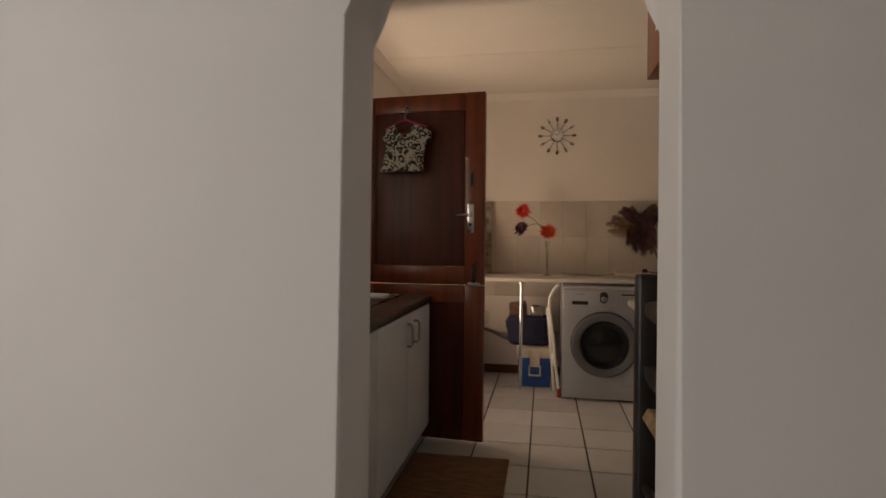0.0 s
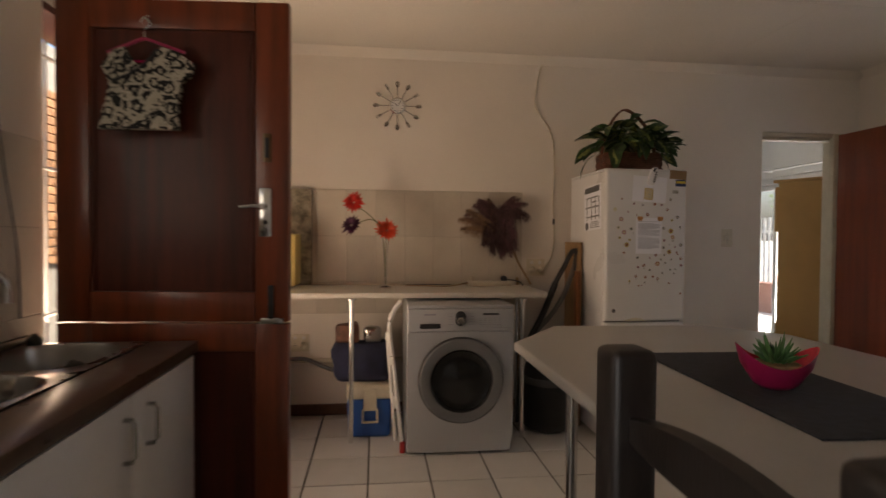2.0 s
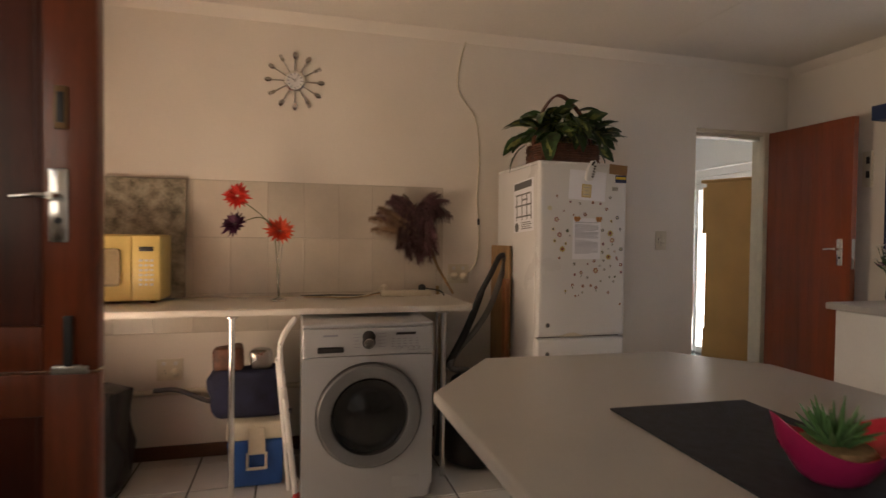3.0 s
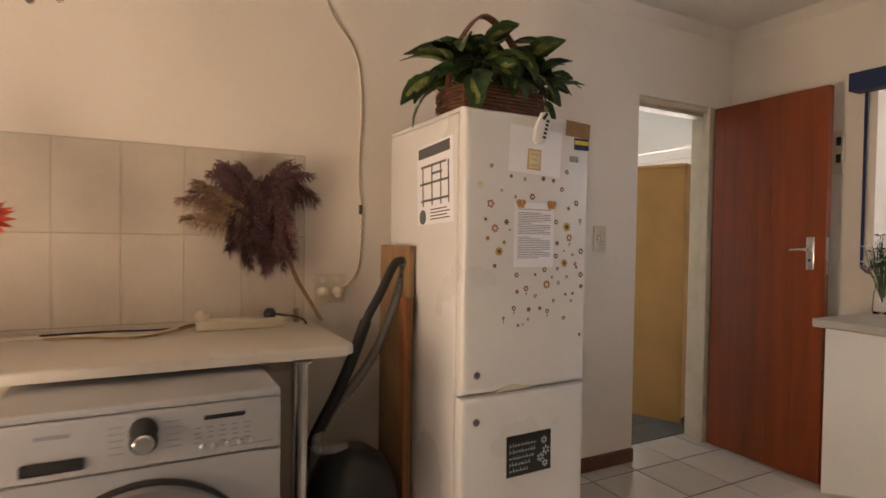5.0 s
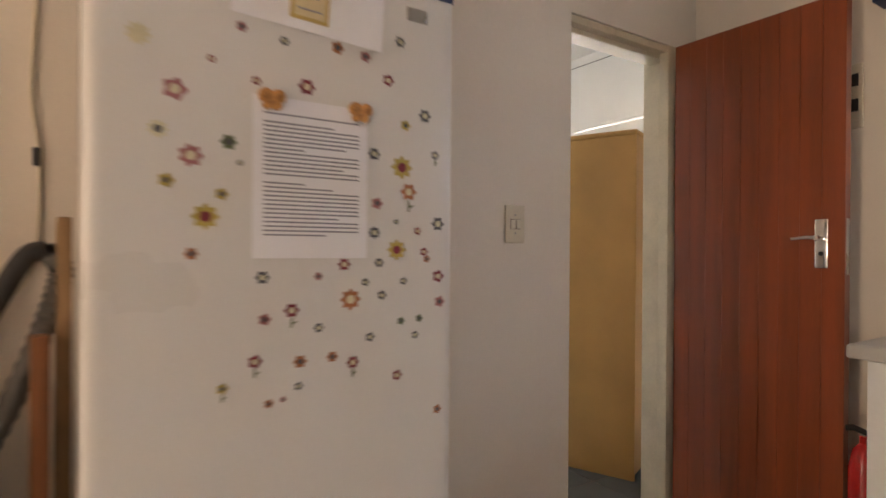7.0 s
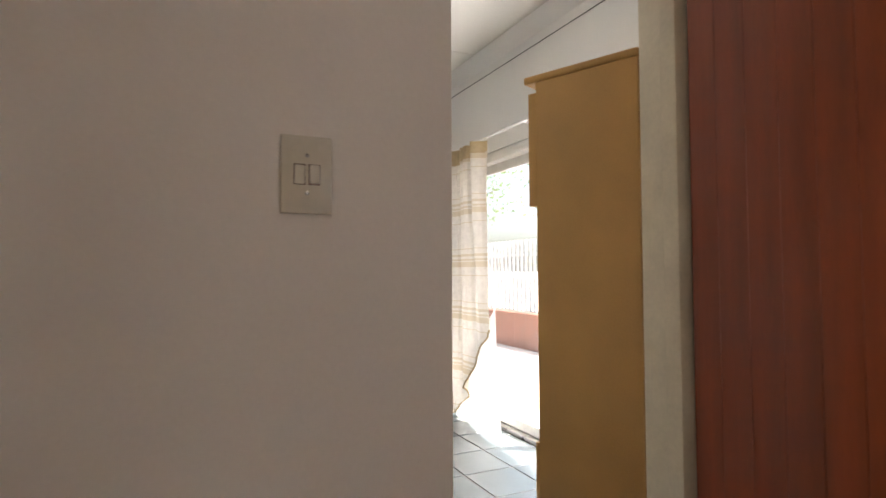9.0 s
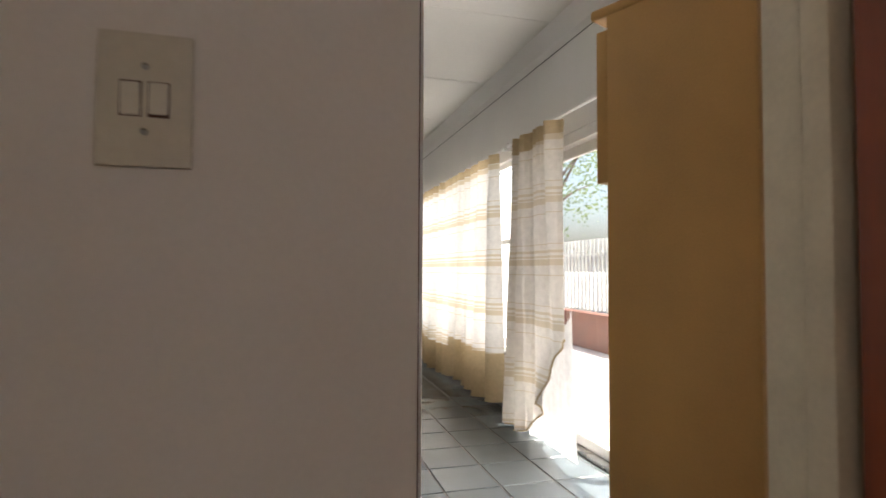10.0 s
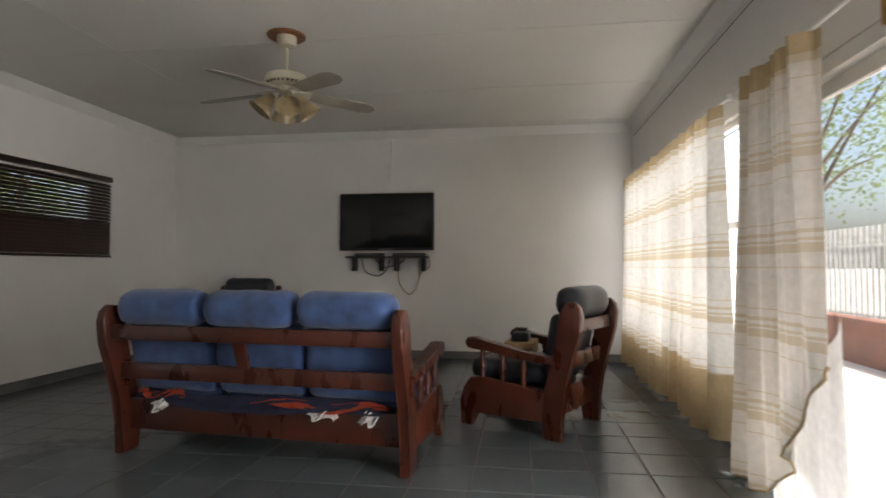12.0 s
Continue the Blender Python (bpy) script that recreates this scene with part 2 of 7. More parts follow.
M_LINING = cloth("white_curtain_lining", (0.78, 0.78, 0.78), None, 0.5)
M_NET = cloth("white_lace_curtain", (0.85, 0.86, 0.90), None, 0.5)
M_BLIND = mat("dark_wood_blind_slat", (0.035, 0.017, 0.011), 0.4, vary=0.25, scale=6, stretch=(4, 1, 4))
M_PELMET = mat("navy_blue_pelmet", (0.02, 0.04, 0.12), 0.6, vary=0.15)
M_IVORYFAN = mat("ivory_fan_metal", (0.60, 0.56, 0.44), 0.35, vary=0.08)
M_FANBLADE = mat("greyed_fan_blade", (0.34, 0.31, 0.26), 0.5, vary=0.15, scale=5)
M_AMBER = mat("amber_frosted_shade", (0.42, 0.33, 0.19), 0.35, vary=0.2, scale=20)
M_ORANGECL = mat("orange_red_blanket", (0.42, 0.055, 0.02), 0.9, vary=0.2, scale=20, fine=300, bump=0.3)
M_WHITECL = mat("white_stuffing_cloth", (0.74, 0.72, 0.70), 0.9, vary=0.1, scale=20, fine=300, bump=0.3)
M_GROUND = mat("pale_paved_ground", (0.60, 0.56, 0.50), 0.9, vary=0.15, scale=2, fine=40, bump=0.3)
M_FENCE = mat("pale_palisade_paint", (0.55, 0.56, 0.53), 0.5, vary=0.15)
M_HEDGE = cloth("garden_leaf", (0.20, 0.26, 0.12), None, 0.5)
M_BARK = mat("grey_brown_bark", (0.14, 0.10, 0.07), 0.9, vary=0.3, scale=12, bump=0.6)
M_FLORAL_L = mat("cream_blouse_cloth", (0.46, 0.415, 0.335), 0.9, vary=0.1, scale=30, fine=400, bump=0.3)
M_ROOF = mat("dull_red_roof", (0.22, 0.10, 0.07), 0.85, vary=0.2, scale=4)

# black damask pattern on the blouse
def damask():
    m = M_FLORAL_L
    n, l = m.node_tree.nodes, m.node_tree.links
    b = n["Principled BSDF"]
    src = b.inputs["Base Color"].links[0].from_socket
    tc, vo, ns, ad, ramp, mx = (n.new("ShaderNodeTexCoord"), n.new("ShaderNodeTexVoronoi"), n.new("ShaderNodeTexNoise"),
                                n.new("ShaderNodeMath"), n.new("ShaderNodeValToRGB"), n.new("ShaderNodeMix"))
    vo.inputs["Scale"].default_value, ns.inputs["Scale"].default_value = 21, 48
    l.new(tc.outputs["Object"], vo.inputs["Vector"])
    l.new(tc.outputs["Object"], ns.inputs["Vector"])
    ad.operation = "MULTIPLY_ADD"
    ad.inputs[1].default_value = 13.0
    wide, sine = n.new("ShaderNodeMath"), n.new("ShaderNodeMath")
    wide.operation, wide.inputs[1].default_value, sine.operation = "MULTIPLY", 13.0, "SINE"
    l.new(vo.outputs["Distance"], wide.inputs[0])
    l.new(ns.outputs["Fac"], ad.inputs[0])
    l.new(wide.outputs[0], ad.inputs[2])
    l.new(ad.outputs[0], sine.inputs[0])
    ramp.color_ramp.interpolation = "CONSTANT"
    ramp.color_ramp.elements[0].color, ramp.color_ramp.elements[1].color = (0, 0, 0, 1), (1, 1, 1, 1)
    rm = n.new("ShaderNodeMapRange")
    rm.inputs["From Min"].default_value = -1.0
    l.new(sine.outputs[0], rm.inputs["Value"])
    ramp.color_ramp.elements[1].position = 0.52
    l.new(rm.outputs[0], ramp.inputs["Fac"])
    mx.data_type = "RGBA"
    l.new(ramp.outputs["Color"], mx.inputs["Factor"])
    mx.inputs["A"].default_value = (0.012, 0.011, 0.010, 1)
    l.new(src, mx.inputs["B"])
    l.new(mx.outputs["Result"], b.inputs["Base Color"])
damask()


# ---- mesh helpers ----
def add_box(bm, x0, x1, y0, y1, z0, z1, bevel=0.0, seg=2, m=None):
    vs = [bm.verts.new((x, y, z)) for x in (x0, x1) for y in (y0, y1) for z in (z0, z1)]
    fs = [bm.faces.new([vs[i] for i in f]) for f in
          ((0, 1, 3, 2), (4, 6, 7, 5), (0, 4, 5, 1), (2, 3, 7, 6), (0, 2, 6, 4), (1, 5, 7, 3))]
    if m is not None:
        bmesh.ops.transform(bm, matrix=m, verts=vs)
    if bevel:
        es = list({e for f in fs for e in f.edges})
        bmesh.ops.bevel(bm, geom=es, offset=bevel, segments=seg, profile=0.5, affect="EDGES")


def add_tube(bm, pts, r, seg=8, r1=None, cap=True):
    """A round bar along the points, tapering from r to r1."""
    pts = [Vector(p) for p in pts]
    r1 = r if r1 is None else r1
    rings = []
    up = Vector((0, 0, 1))
    for i, p in enumerate(pts):
        d = (pts[min(i + 1, len(pts) - 1)] - pts[max(i - 1, 0)]).normalized()
        a = d.cross(up if abs(d.z) < 0.95 else Vector((1, 0, 0))).normalized()
        c = d.cross(a).normalized()
        rad = r + (r1 - r) * i / max(1, len(pts) - 1)
        rings.append([bm.verts.new(p + (a * math.cos(2 * math.pi * k / seg) + c * math.sin(2 * math.pi * k / seg)) * rad)
                      for k in range(seg)])
    for u, v in zip(rings, rings[1:]):
        for k in range(seg):
            bm.faces.new((u[k], u[(k + 1) % seg], v[(k + 1) % seg], v[k]))
    if cap:
        bm.faces.new(rings[0][::-1])
        bm.faces.new(rings[-1])


def add_lathe(bm, profile, center=(0, 0, 0), seg=20, m=None, cap=True):
    """Turns (radius, height) pairs about the z axis."""
    made = []
    rings = []
    for r, z in profile:
        ring = [bm.verts.new((center[0] + r * math.cos(2 * math.pi * k / seg), center[1] + r * math.sin(2 * math.pi * k / seg),
                              center[2] + z)) for k in range(seg)]
        rings.append(ring)
        made += ring
    for u, v in zip(rings, rings[1:]):
        for k in range(seg):
            bm.faces.new((u[k], u[(k + 1) % seg], v[(k + 1) % seg], v[k]))
    if cap:
        bm.faces.new(rings[0][::-1])
        bm.faces.new(rings[-1])
    if m is not None:
        bmesh.ops.transform(bm, matrix=m, verts=made)


def add_prism(bm, outline, y0, y1, bevel=0.0, seg=2, m=None):
    """An outline of (x, z) pairs pushed from y0 to y1."""
    lo = [bm.verts.new((x, y0, z)) for x, z in outline]
    hi = [bm.verts.new((x, y1, z)) for x, z in outline]
    n = len(lo)
    fs = [bm.faces.new(lo), bm.faces.new(hi[::-1])]
    fs += [bm.faces.new((lo[i], hi[i], hi[(i + 1) % n], lo[(i + 1) % n])) for i in range(n)]
    if m is not None:
        bmesh.ops.transform(bm, matrix=m, verts=lo + hi)
    if bevel:
        es = [e for e in fs[0].edges] + [e for e in fs[1].edges]
        bmesh.ops.bevel(bm, geom=es, offset=bevel, segments=seg, profile=0.5, affect="EDGES")


def finish(bm, name, material, parent=None, smooth=True, m=None):
    bmesh.ops.recalc_face_normals(bm, faces=bm.faces[:])
    me = bpy.data.meshes.new(name)
    bm.to_mesh(me)
    bm.free()
    for mt in (material if isinstance(material, (list, tuple)) else [material]):
        me.materials.append(mt)
    if smooth:
        me.shade_smooth()
        me.set_sharp_from_angle(angle=radians(38))
    ob = new(name, me)
    if parent is not None:
        ob.parent = parent
    if m is not None:
        ob.matrix_basis = m
    return ob


def box(name, material, x0, x1, y0, y1, z0, z1, parent=None, bevel=0.003, seg=2, m=None):
    bm = bmesh.new()
    add_box(bm, x0, x1, y0, y1, z0, z1, bevel, seg)
    return finish(bm, name, material, parent, m=m)


def tube(name, material, pts, r, parent=None, seg=8, r1=None, m=None):
    bm = bmesh.new()
    add_tube(bm, pts, r, seg, r1)
    return finish(bm, name, material, parent, m=m)


def lathe(name, material, profile, center=(0, 0, 0), parent=None, seg=20, m=None, cap=True):
    bm = bmesh.new()
    add_lathe(bm, profile, center, seg, cap=cap)
    return finish(bm, name, material, parent, m=m)


def empty(name, m, label, category, group=""):
    ob = new(name)
    ob.matrix_basis = m
    return tagged(ob, label, category, group)


def curve_pts(pts, n=24):
    """A smooth line through the points."""
    p = [Vector(q) for q in pts]
    p = [p[0] * 2 - p[1]] + p + [p[-1] * 2 - p[-2]]
    out = []
    for i in range(1, len(p) - 2):
        for k in range(n):
            t = k / n
            a, b, c, d = p[i - 1], p[i], p[i + 1], p[i + 2]
            out.append(0.5 * (2 * b + (c - a) * t + (2 * a - 5 * b + 4 * c - d) * t * t + (3 * b - a - 3 * c + d) * t ** 3))
    return out + [p[-2]]


# ---- structure ----
def structure(ob, label):
    return tagged(ob, label, kind="structure")


def wall_y(name, material, y0, y1, x0, x1, z1, holes, label):
    """A wall that runs along x, from y0 to y1 thick, with holes (xa, xb, za, zb)."""
    bm = bmesh.new()
    at = x0
    for xa, xb, za, zb in sorted(holes):
        add_box(bm, at, xa, y0, y1, 0, z1)
        if za > 0:
            add_box(bm, xa, xb, y0, y1, 0, za)
        if zb < z1:
            add_box(bm, xa, xb, y0, y1, zb, z1)
        at = xb
    add_box(bm, at, x1, y0, y1, 0, z1)
    return structure(finish(bm, name, material, smooth=False), label)


def wall_x(name, material, x0, x1, y0, y1, z1, holes, label):
    bm = bmesh.new()
    at = y0
    for ya, yb, za, zb in sorted(holes):
        add_box(bm, x0, x1, at, ya, 0, z1)
        if za > 0:
            add_box(bm, x0, x1, ya, yb, 0, za)
        if zb < z1:
            add_box(bm, x0, x1, ya, yb, zb, z1)
        at = yb
    add_box(bm, x0, x1, at, y1, 0, z1)
    return structure(finish(bm, name, material, smooth=False), label)


KX0, KX1, KY0, KY1, KZ = -1.20, 3.65, 1.50, 5.09, 2.52     # kitchen
LX0, LX1, LY0, LY1, LZ = -1.12, 4.38, 5.26, 11.51, 2.655   # lounge
DX0, DX1, DZ = 2.853, 3.525, 2.05                           # doorway between them


def arch_wall():
    a, b, spring = -0.464, 0.280, 1.70
    outline = [(-3.0, 0), (a, 0), (a, spring)]
    c, w = (a + b) / 2, (b - a) / 2
    for i in range(1, 16):
        th = math.pi - math.pi * i / 16
        outline.append((c + w * math.cos(th), spring + 0.33 * math.sin(th)))
    outline += [(b, spring), (b, 0), (4.0, 0), (4.0, 2.75), (-3.0, 2.75)]
    bm = bmesh.new()
    lo = [bm.verts.new((x, 1.27, z)) for x, z in outline]
    hi = [bm.verts.new((x, 1.50, z)) for x, z in outline]
    n = len(lo)
    bm.faces.new(lo)
    bm.faces.new(hi[::-1])
    for i in range(n):
        bm.faces.new((lo[i], hi[i], hi[(i + 1) % n], lo[(i + 1) % n]))
    rim = [e for e in bm.edges if all(a - 0.01 < v.co.x < b + 0.01 and v.co.z < 2.2 for v in e.verts)
           and abs(e.verts[0].co.y - e.verts[1].co.y) < 0.01 and e.calc_length() > 0.01
           and not all(v.co.z < 0.01 for v in e.verts)]
    bmesh.ops.bevel(bm, geom=rim, offset=0.022, segments=4, profile=0.5, affect="EDGES")
    return structure(finish(bm, "wall_arch", M_HALL), "pale plastered wall with a rounded arched opening")


arch_wall()
wall_y("wall_back", M_WALL, KY1, 5.175, -1.43, KX1 + 0.23, 2.75, [(DX0, DX1, 0, DZ)], "cream painted kitchen wall with a doorway")
wall_y("wall_lounge_near", M_WALL2, 5.175, LY0, -1.43, LX1 + 0.12, 2.75, [(DX0, DX1, 0, DZ)], "white painted lounge wall with a doorway")
wall_x("wall_sink", M_WALL, -1.318, KX0, KY0, KY1, 2.75, [(1.62, 2.87, 1.14, 2.12), (3.33, 4.13, 0, 2.06)],
       "cream painted kitchen wall with a sink window and an outer door")
wall_x("wall_sink_outer", M_MORTAR, -1.43, -1.32, KY0, KY1, 2.75, [(1.62, 3.20, 1.14, 2.12), (3.33, 4.13, 0, 2.06)],
       "pale rendered outer face of the kitchen wall")
wall_x("wall_right", M_WALL, KX1, KX1 + 0.23, KY0, KY1, 2.75, [(2.5, 4.30, 1.10, 2.05)], "cream painted kitchen wall with a window")
wall_x("wall_lounge_blind", M_WALL2, LX0 - 0.2, LX0, LY0, LY1 + 0.2, 2.75, [(8.6, 10.28, 1.2, 1.93)], "white wall with a small window")
wall_x("wall_lounge_window", M_WALL2, LX1, LX1 + 0.12, LY0, LY1 + 0.2, 2.75, [(5.75, 8.12, 0, 1.93), (8.45, 11.15, 0.42, 1.95)],
       "white wall with a sliding door and a long window")
wall_y("wall_television", M_WALL2, LY1, LY1 + 0.2, LX0, LX1, 2.75, [], "plain white lounge wall behind the television")
# hall behind the start of the walk
wall_y("wall_hall_back", M_HALL, -3.2, -3.0, -3.0, 4.0, 2.75, [], "plain pale hall wall")
wall_x("wall_hall_left", M_HALL, -3.2, -3.0, -3.2, 1.5, 2.75, [(-1.8, -0.2, 0.9, 2.1)], "pale hall wall with a window")
wall_x("wall_hall_right", M_HALL, 4.0, 4.2, -3.2, 1.5, 2.75, [], "plain pale hall wall")


def slab(name, material, x0, x1, y0, y1, z0, z1, label):
    bm = bmesh.new()
    add_box(bm, x0, x1, y0, y1, z0, z1)
    return structure(finish(bm, name, material, smooth=False), label)


def panelled_ceiling(name, material, x0, x1, y0, y1, z, step, label):
    """Boards with narrow cover strips over the joints."""
    bm = bmesh.new()
    add_box(bm, x0, x1, y0, y1, z, z + 0.08)
    y = y0 + step
    while y < y1:
        add_box(bm, x0, x1, y - 0.02, y + 0.02, z - 0.004, z - 0.0005, 0.0015, 1)
        y += step
    x = x0 + 1.3
    while x < x1:
        add_box(bm, x - 0.0015, x + 0.0015, y0, y1, z - 0.002, z - 0.0004)
        x += 2.4
    return structure(finish(bm, name, material, smooth=False), label)


panelled_ceiling("ceiling_kitchen", M_CEIL, KX0 - 0.1, KX1 + 0.1, KY0, KY1, KZ, 1.25, "cream painted board ceiling")
panelled_ceiling("ceiling_lounge", M_CEIL2, LX0, LX1, LY0, LY1, LZ, 1.2, "off-white painted board ceiling")
slab("ceiling_hall", M_CEIL, -3.0, 4.0, -3.0, 1.27, 2.52, 2.6, "pale hall ceiling")
# Unseen roof; eaves added out to x 5.5 to keep sun off the lounge.
slab("roof", M_ROOF, -1.55, 5.5, -3.5, 12.0, 2.76, 2.9, "unseen dull red flat roof with eaves added to block the sun")
slab("floor_hall", M_GROUT, -3.0, 4.0, -3.0, 1.269, -0.12, -0.004, "dark grouted hall floor bed")
slab("floor", M_GROUT, -1.43, 3.88, 1.27, 5.26, -0.12, -0.004, "dark grouted kitchen and hall floor bed")
slab("floor_lounge", M_GROUT2, LX0, LX1 + 0.12, 5.262, LY1, -0.12, -0.004, "grey grouted lounge floor bed")


def cornice(name, material, runs, z, label, size=0.055):
    """A plain coved strip along the top of the walls; runs of (x0, y0, x1, y1, nx, ny)."""
    bm = bmesh.new()
    for x0, y0, x1, y1, nx, ny in runs:
        prof = [(0, 0), (size, 0), (size * 0.75, -size * 0.25), (size * 0.25, -size * 0.75), (0, -size)]
        a = [bm.verts.new((x0 + nx * u, y0 + ny * u, z + w)) for u, w in prof]
        b = [bm.verts.new((x1 + nx * u, y1 + ny * u, z + w)) for u, w in prof]
        for i in range(len(prof)):
            j = (i + 1) % len(prof)
            bm.faces.new((a[i], b[i], b[j], a[j]))
        bm.faces.new(a)
        bm.faces.new(b[::-1])
    return structure(finish(bm, name, material, smooth=False), label)


cornice("trim_kitchen", M_WALL, [(KX0, KY1, KX1, KY1, 0, -1), (KX1, KY0, KX1, KY1 - 0.056, -1, 0), (KX0, KY0, KX0, KY1 - 0.056, 1, 0)],
        KZ - 0.002, "cream coved cornice of the kitchen")
cornice("trim_lounge", M_WALL2, [(LX0, LY1, LX1, LY1, 0, -1), (LX1, LY0, LX1, LY1 - 0.09, -1, 0), (LX0, LY0, LX0, LY1 - 0.09, 1, 0)],
        LZ - 0.006, "white coved cornice of the lounge", 0.085)

def skirting(name, material, runs, h, label):
    bm = bmesh.new()
    for x0, x1, y0, y1 in runs:
        add_box(bm, x0, x1, y0, y1, 0.0, h, 0.004, 1)
    return structure(finish(bm, name, material), label)


skirting("baseboard_kitchen", M_SKIRT, [(KX0 + 0.02, 1.30, 5.072, 5.0895), (1.83, DX0 - 0.002, 5.068, 5.0895), (3.632, 3.649, 1.52, 5.05)], 0.075,
         "dark brown wooden skirting board")
skirting("baseboard_lounge", M_SKIRT2, [(LX0 + 0.001, LX1, 11.495, 11.5095), (LX0 + 0.0005, LX0 + 0.014, 5.3, 11.49),
                                        (LX1 - 0.014, LX1 - 0.0005, 8.14, 11.49), (LX0 + 0.02, 2.8, 5.2605, 5.274)], 0.085,
         "grey tiled skirting")


def door_frame():
    """Rebated frame of the doorway: painted reveals, rebate in brown for shade with a strike plate, head and hinge
    post.
    """
    bm = bmesh.new()
    for xa, xb, ya, yb in ((DX1 - 0.078, DX1 - 0.001, 5.088, 5.135), (DX1 - 0.030, DX1 - 0.001, 5.1355, 5.252)):
        add_box(bm, xa, xb, ya, yb, 0, DZ, 0.005, 2)
    add_box(bm, DX0 + 0.007, DX1 - 0.079, 5.098, 5.135, DZ - 0.03, DZ - 0.001, 0.003, 1)
    add_box(bm, DX0 + 0.024, DX1 - 0.031, 5.1355, 5.221, DZ - 0.05, DZ - 0.001, 0.003, 1)
    f = structure(finish(bm, "door_1", M_FRAME), "cream painted door frame with a rebate browned for shade and dark strike plate")
    # Jamb and architrave: light from the lounge put into a whiter colour.
    box("jamb", M_FRAMEW, DX0 + 0.001, DX0 + 0.028, 5.181, 5.2585, 0, DZ - 0.002, f, 0.004)
    box("architrave", M_FRAMEW, DX0 - 0.05, DX0 + 0.032, 5.2615, 5.290, 0, DZ + 0.03, f, 0.005)
    # Rebate faces turned to the kitchen: shade put into the brown.
    box("rebate", M_SKIRT, DX0 + 0.0012, DX0 + 0.0095, 5.174, 5.1805, 0, DZ - 0.002, f, 0.0015)
    box("stop", M_FRAME, DX0 + 0.0098, DX0 + 0.0145, 5.170, 5.1805, 0, DZ - 0.002, f, 0.002)
    box("rebate", M_SKIRT, DX0 + 0.0148, DX0 + 0.0215, 5.174, 5.1805, 0, DZ - 0.002, f, 0.0015)
    box("strike_plate", M_BLACK, DX0 + 0.0085, DX0 + 0.016, 5.167, 5.1695, 1.17, 1.45, f)
    return f


door_frame()


def window_sink():
    f = structure(box("window_1", M_FRAMEW, -1.39, -1.35, 3.155, 3.198, 1.165, 2.118), "white sink window with bars and a tiled sill")
    for y0, y1, z0, z1 in ((1.622, 3.154, 1.165, 1.205), (1.622, 3.154, 2.078, 2.118), (1.622, 1.662, 1.206, 2.077), (2.20, 2.235, 1.206, 2.077)):
        box("frame", M_FRAMEW, -1.39, -1.35, y0, y1, z0, z1, f)
    box("sill", M_WTILE, -1.317, -1.19, 1.622, 2.868, 1.1405, 1.1645, f)
    for z in (1.32, 1.47, 1.62, 1.77, 1.92):
        tube("bar", M_FRAMEW, [(-1.336, 1.63, z), (-1.336, 3.19, z)], 0.006, f)
    p = box("pane", M_GLASS, -1.372, -1.368, 1.663, 3.154, 1.206, 2.077, f, 0)
    p.visible_shadow = False
    return f


def window_right():
    f = structure(box("window_2", M_FRAMEW, 3.76, 3.80, 2.502, 2.545, 1.102, 2.048), "white kitchen window behind a lace curtain")
    for y0, y1, z0, z1 in ((2.546, 4.254, 1.102, 1.145), (2.546, 4.254, 2.005, 2.048), (4.255, 4.298, 1.102, 2.048), (3.38, 3.42, 1.146, 2.004)):
        box("frame", M_FRAMEW, 3.76, 3.80, y0, y1, z0, z1, f)
    p = box("pane", M_GLASS, 3.778, 3.782, 2.546, 4.254, 1.146, 2.004, f, 0)
    p.visible_shadow = False
    return f


def window_lounge():
    f = structure(box("window_3", M_FRAMEW, 4.41, 4.45, 8.452, 8.50, 0.422, 1.948), "long white lounge window with a transom")
    for y in (9.32, 10.2, 11.105):
        box("frame", M_FRAMEW, 4.41, 4.45, y, y + 0.043, 0.422, 1.948, f)
    for z in (0.422, 1.29, 1.905):
        for ya, yb in ((8.501, 9.319), (9.364, 10.199), (10.244, 11.104)):
            box("frame", M_FRAMEW, 4.412, 4.448, ya, yb, z, z + 0.04, f)
    box("sill", M_SKIRT2, 4.36, 4.409, 8.452, 11.148, 0.4205, 0.445, f)
    p = box("pane", M_GLASS, 4.428, 4.432, 8.501, 11.104, 0.463, 1.904, f, 0)
    p.visible_shadow = False
    return f


def sliding_door():
    f = structure(box("door_2", M_FRAMEW, 4.385, 4.49, 5.752, 8.118, 1.86, 1.928), "white framed glass sliding door")
    box("track", M_STEEL, 4.385, 4.49, 5.752, 8.118, 0.0005, 0.022, f)
    for y in (5.752, 8.062):
        box("frame", M_FRAMEW, 4.387, 4.488, y, y + 0.055, 0.0225, 1.8595, f)
    for x, ya, yb in ((4.40, 5.81, 6.96), (4.445, 6.91, 8.06)):
        for y in (ya, yb - 0.05):
            box("stile", M_FRAMEW, x, x + 0.035, y, y + 0.05, 0.0225, 1.8595, f)
        for z in (0.023, 1.795):
            box("rail", M_FRAMEW, x + 0.001, x + 0.034, ya + 0.051, yb - 0.051, z, z + 0.064, f)
        p = box("pane", M_GLASS, x + 0.015, x + 0.019, ya + 0.051, yb - 0.051, 0.088, 1.794, f, 0)
        p.visible_shadow = False
    return f


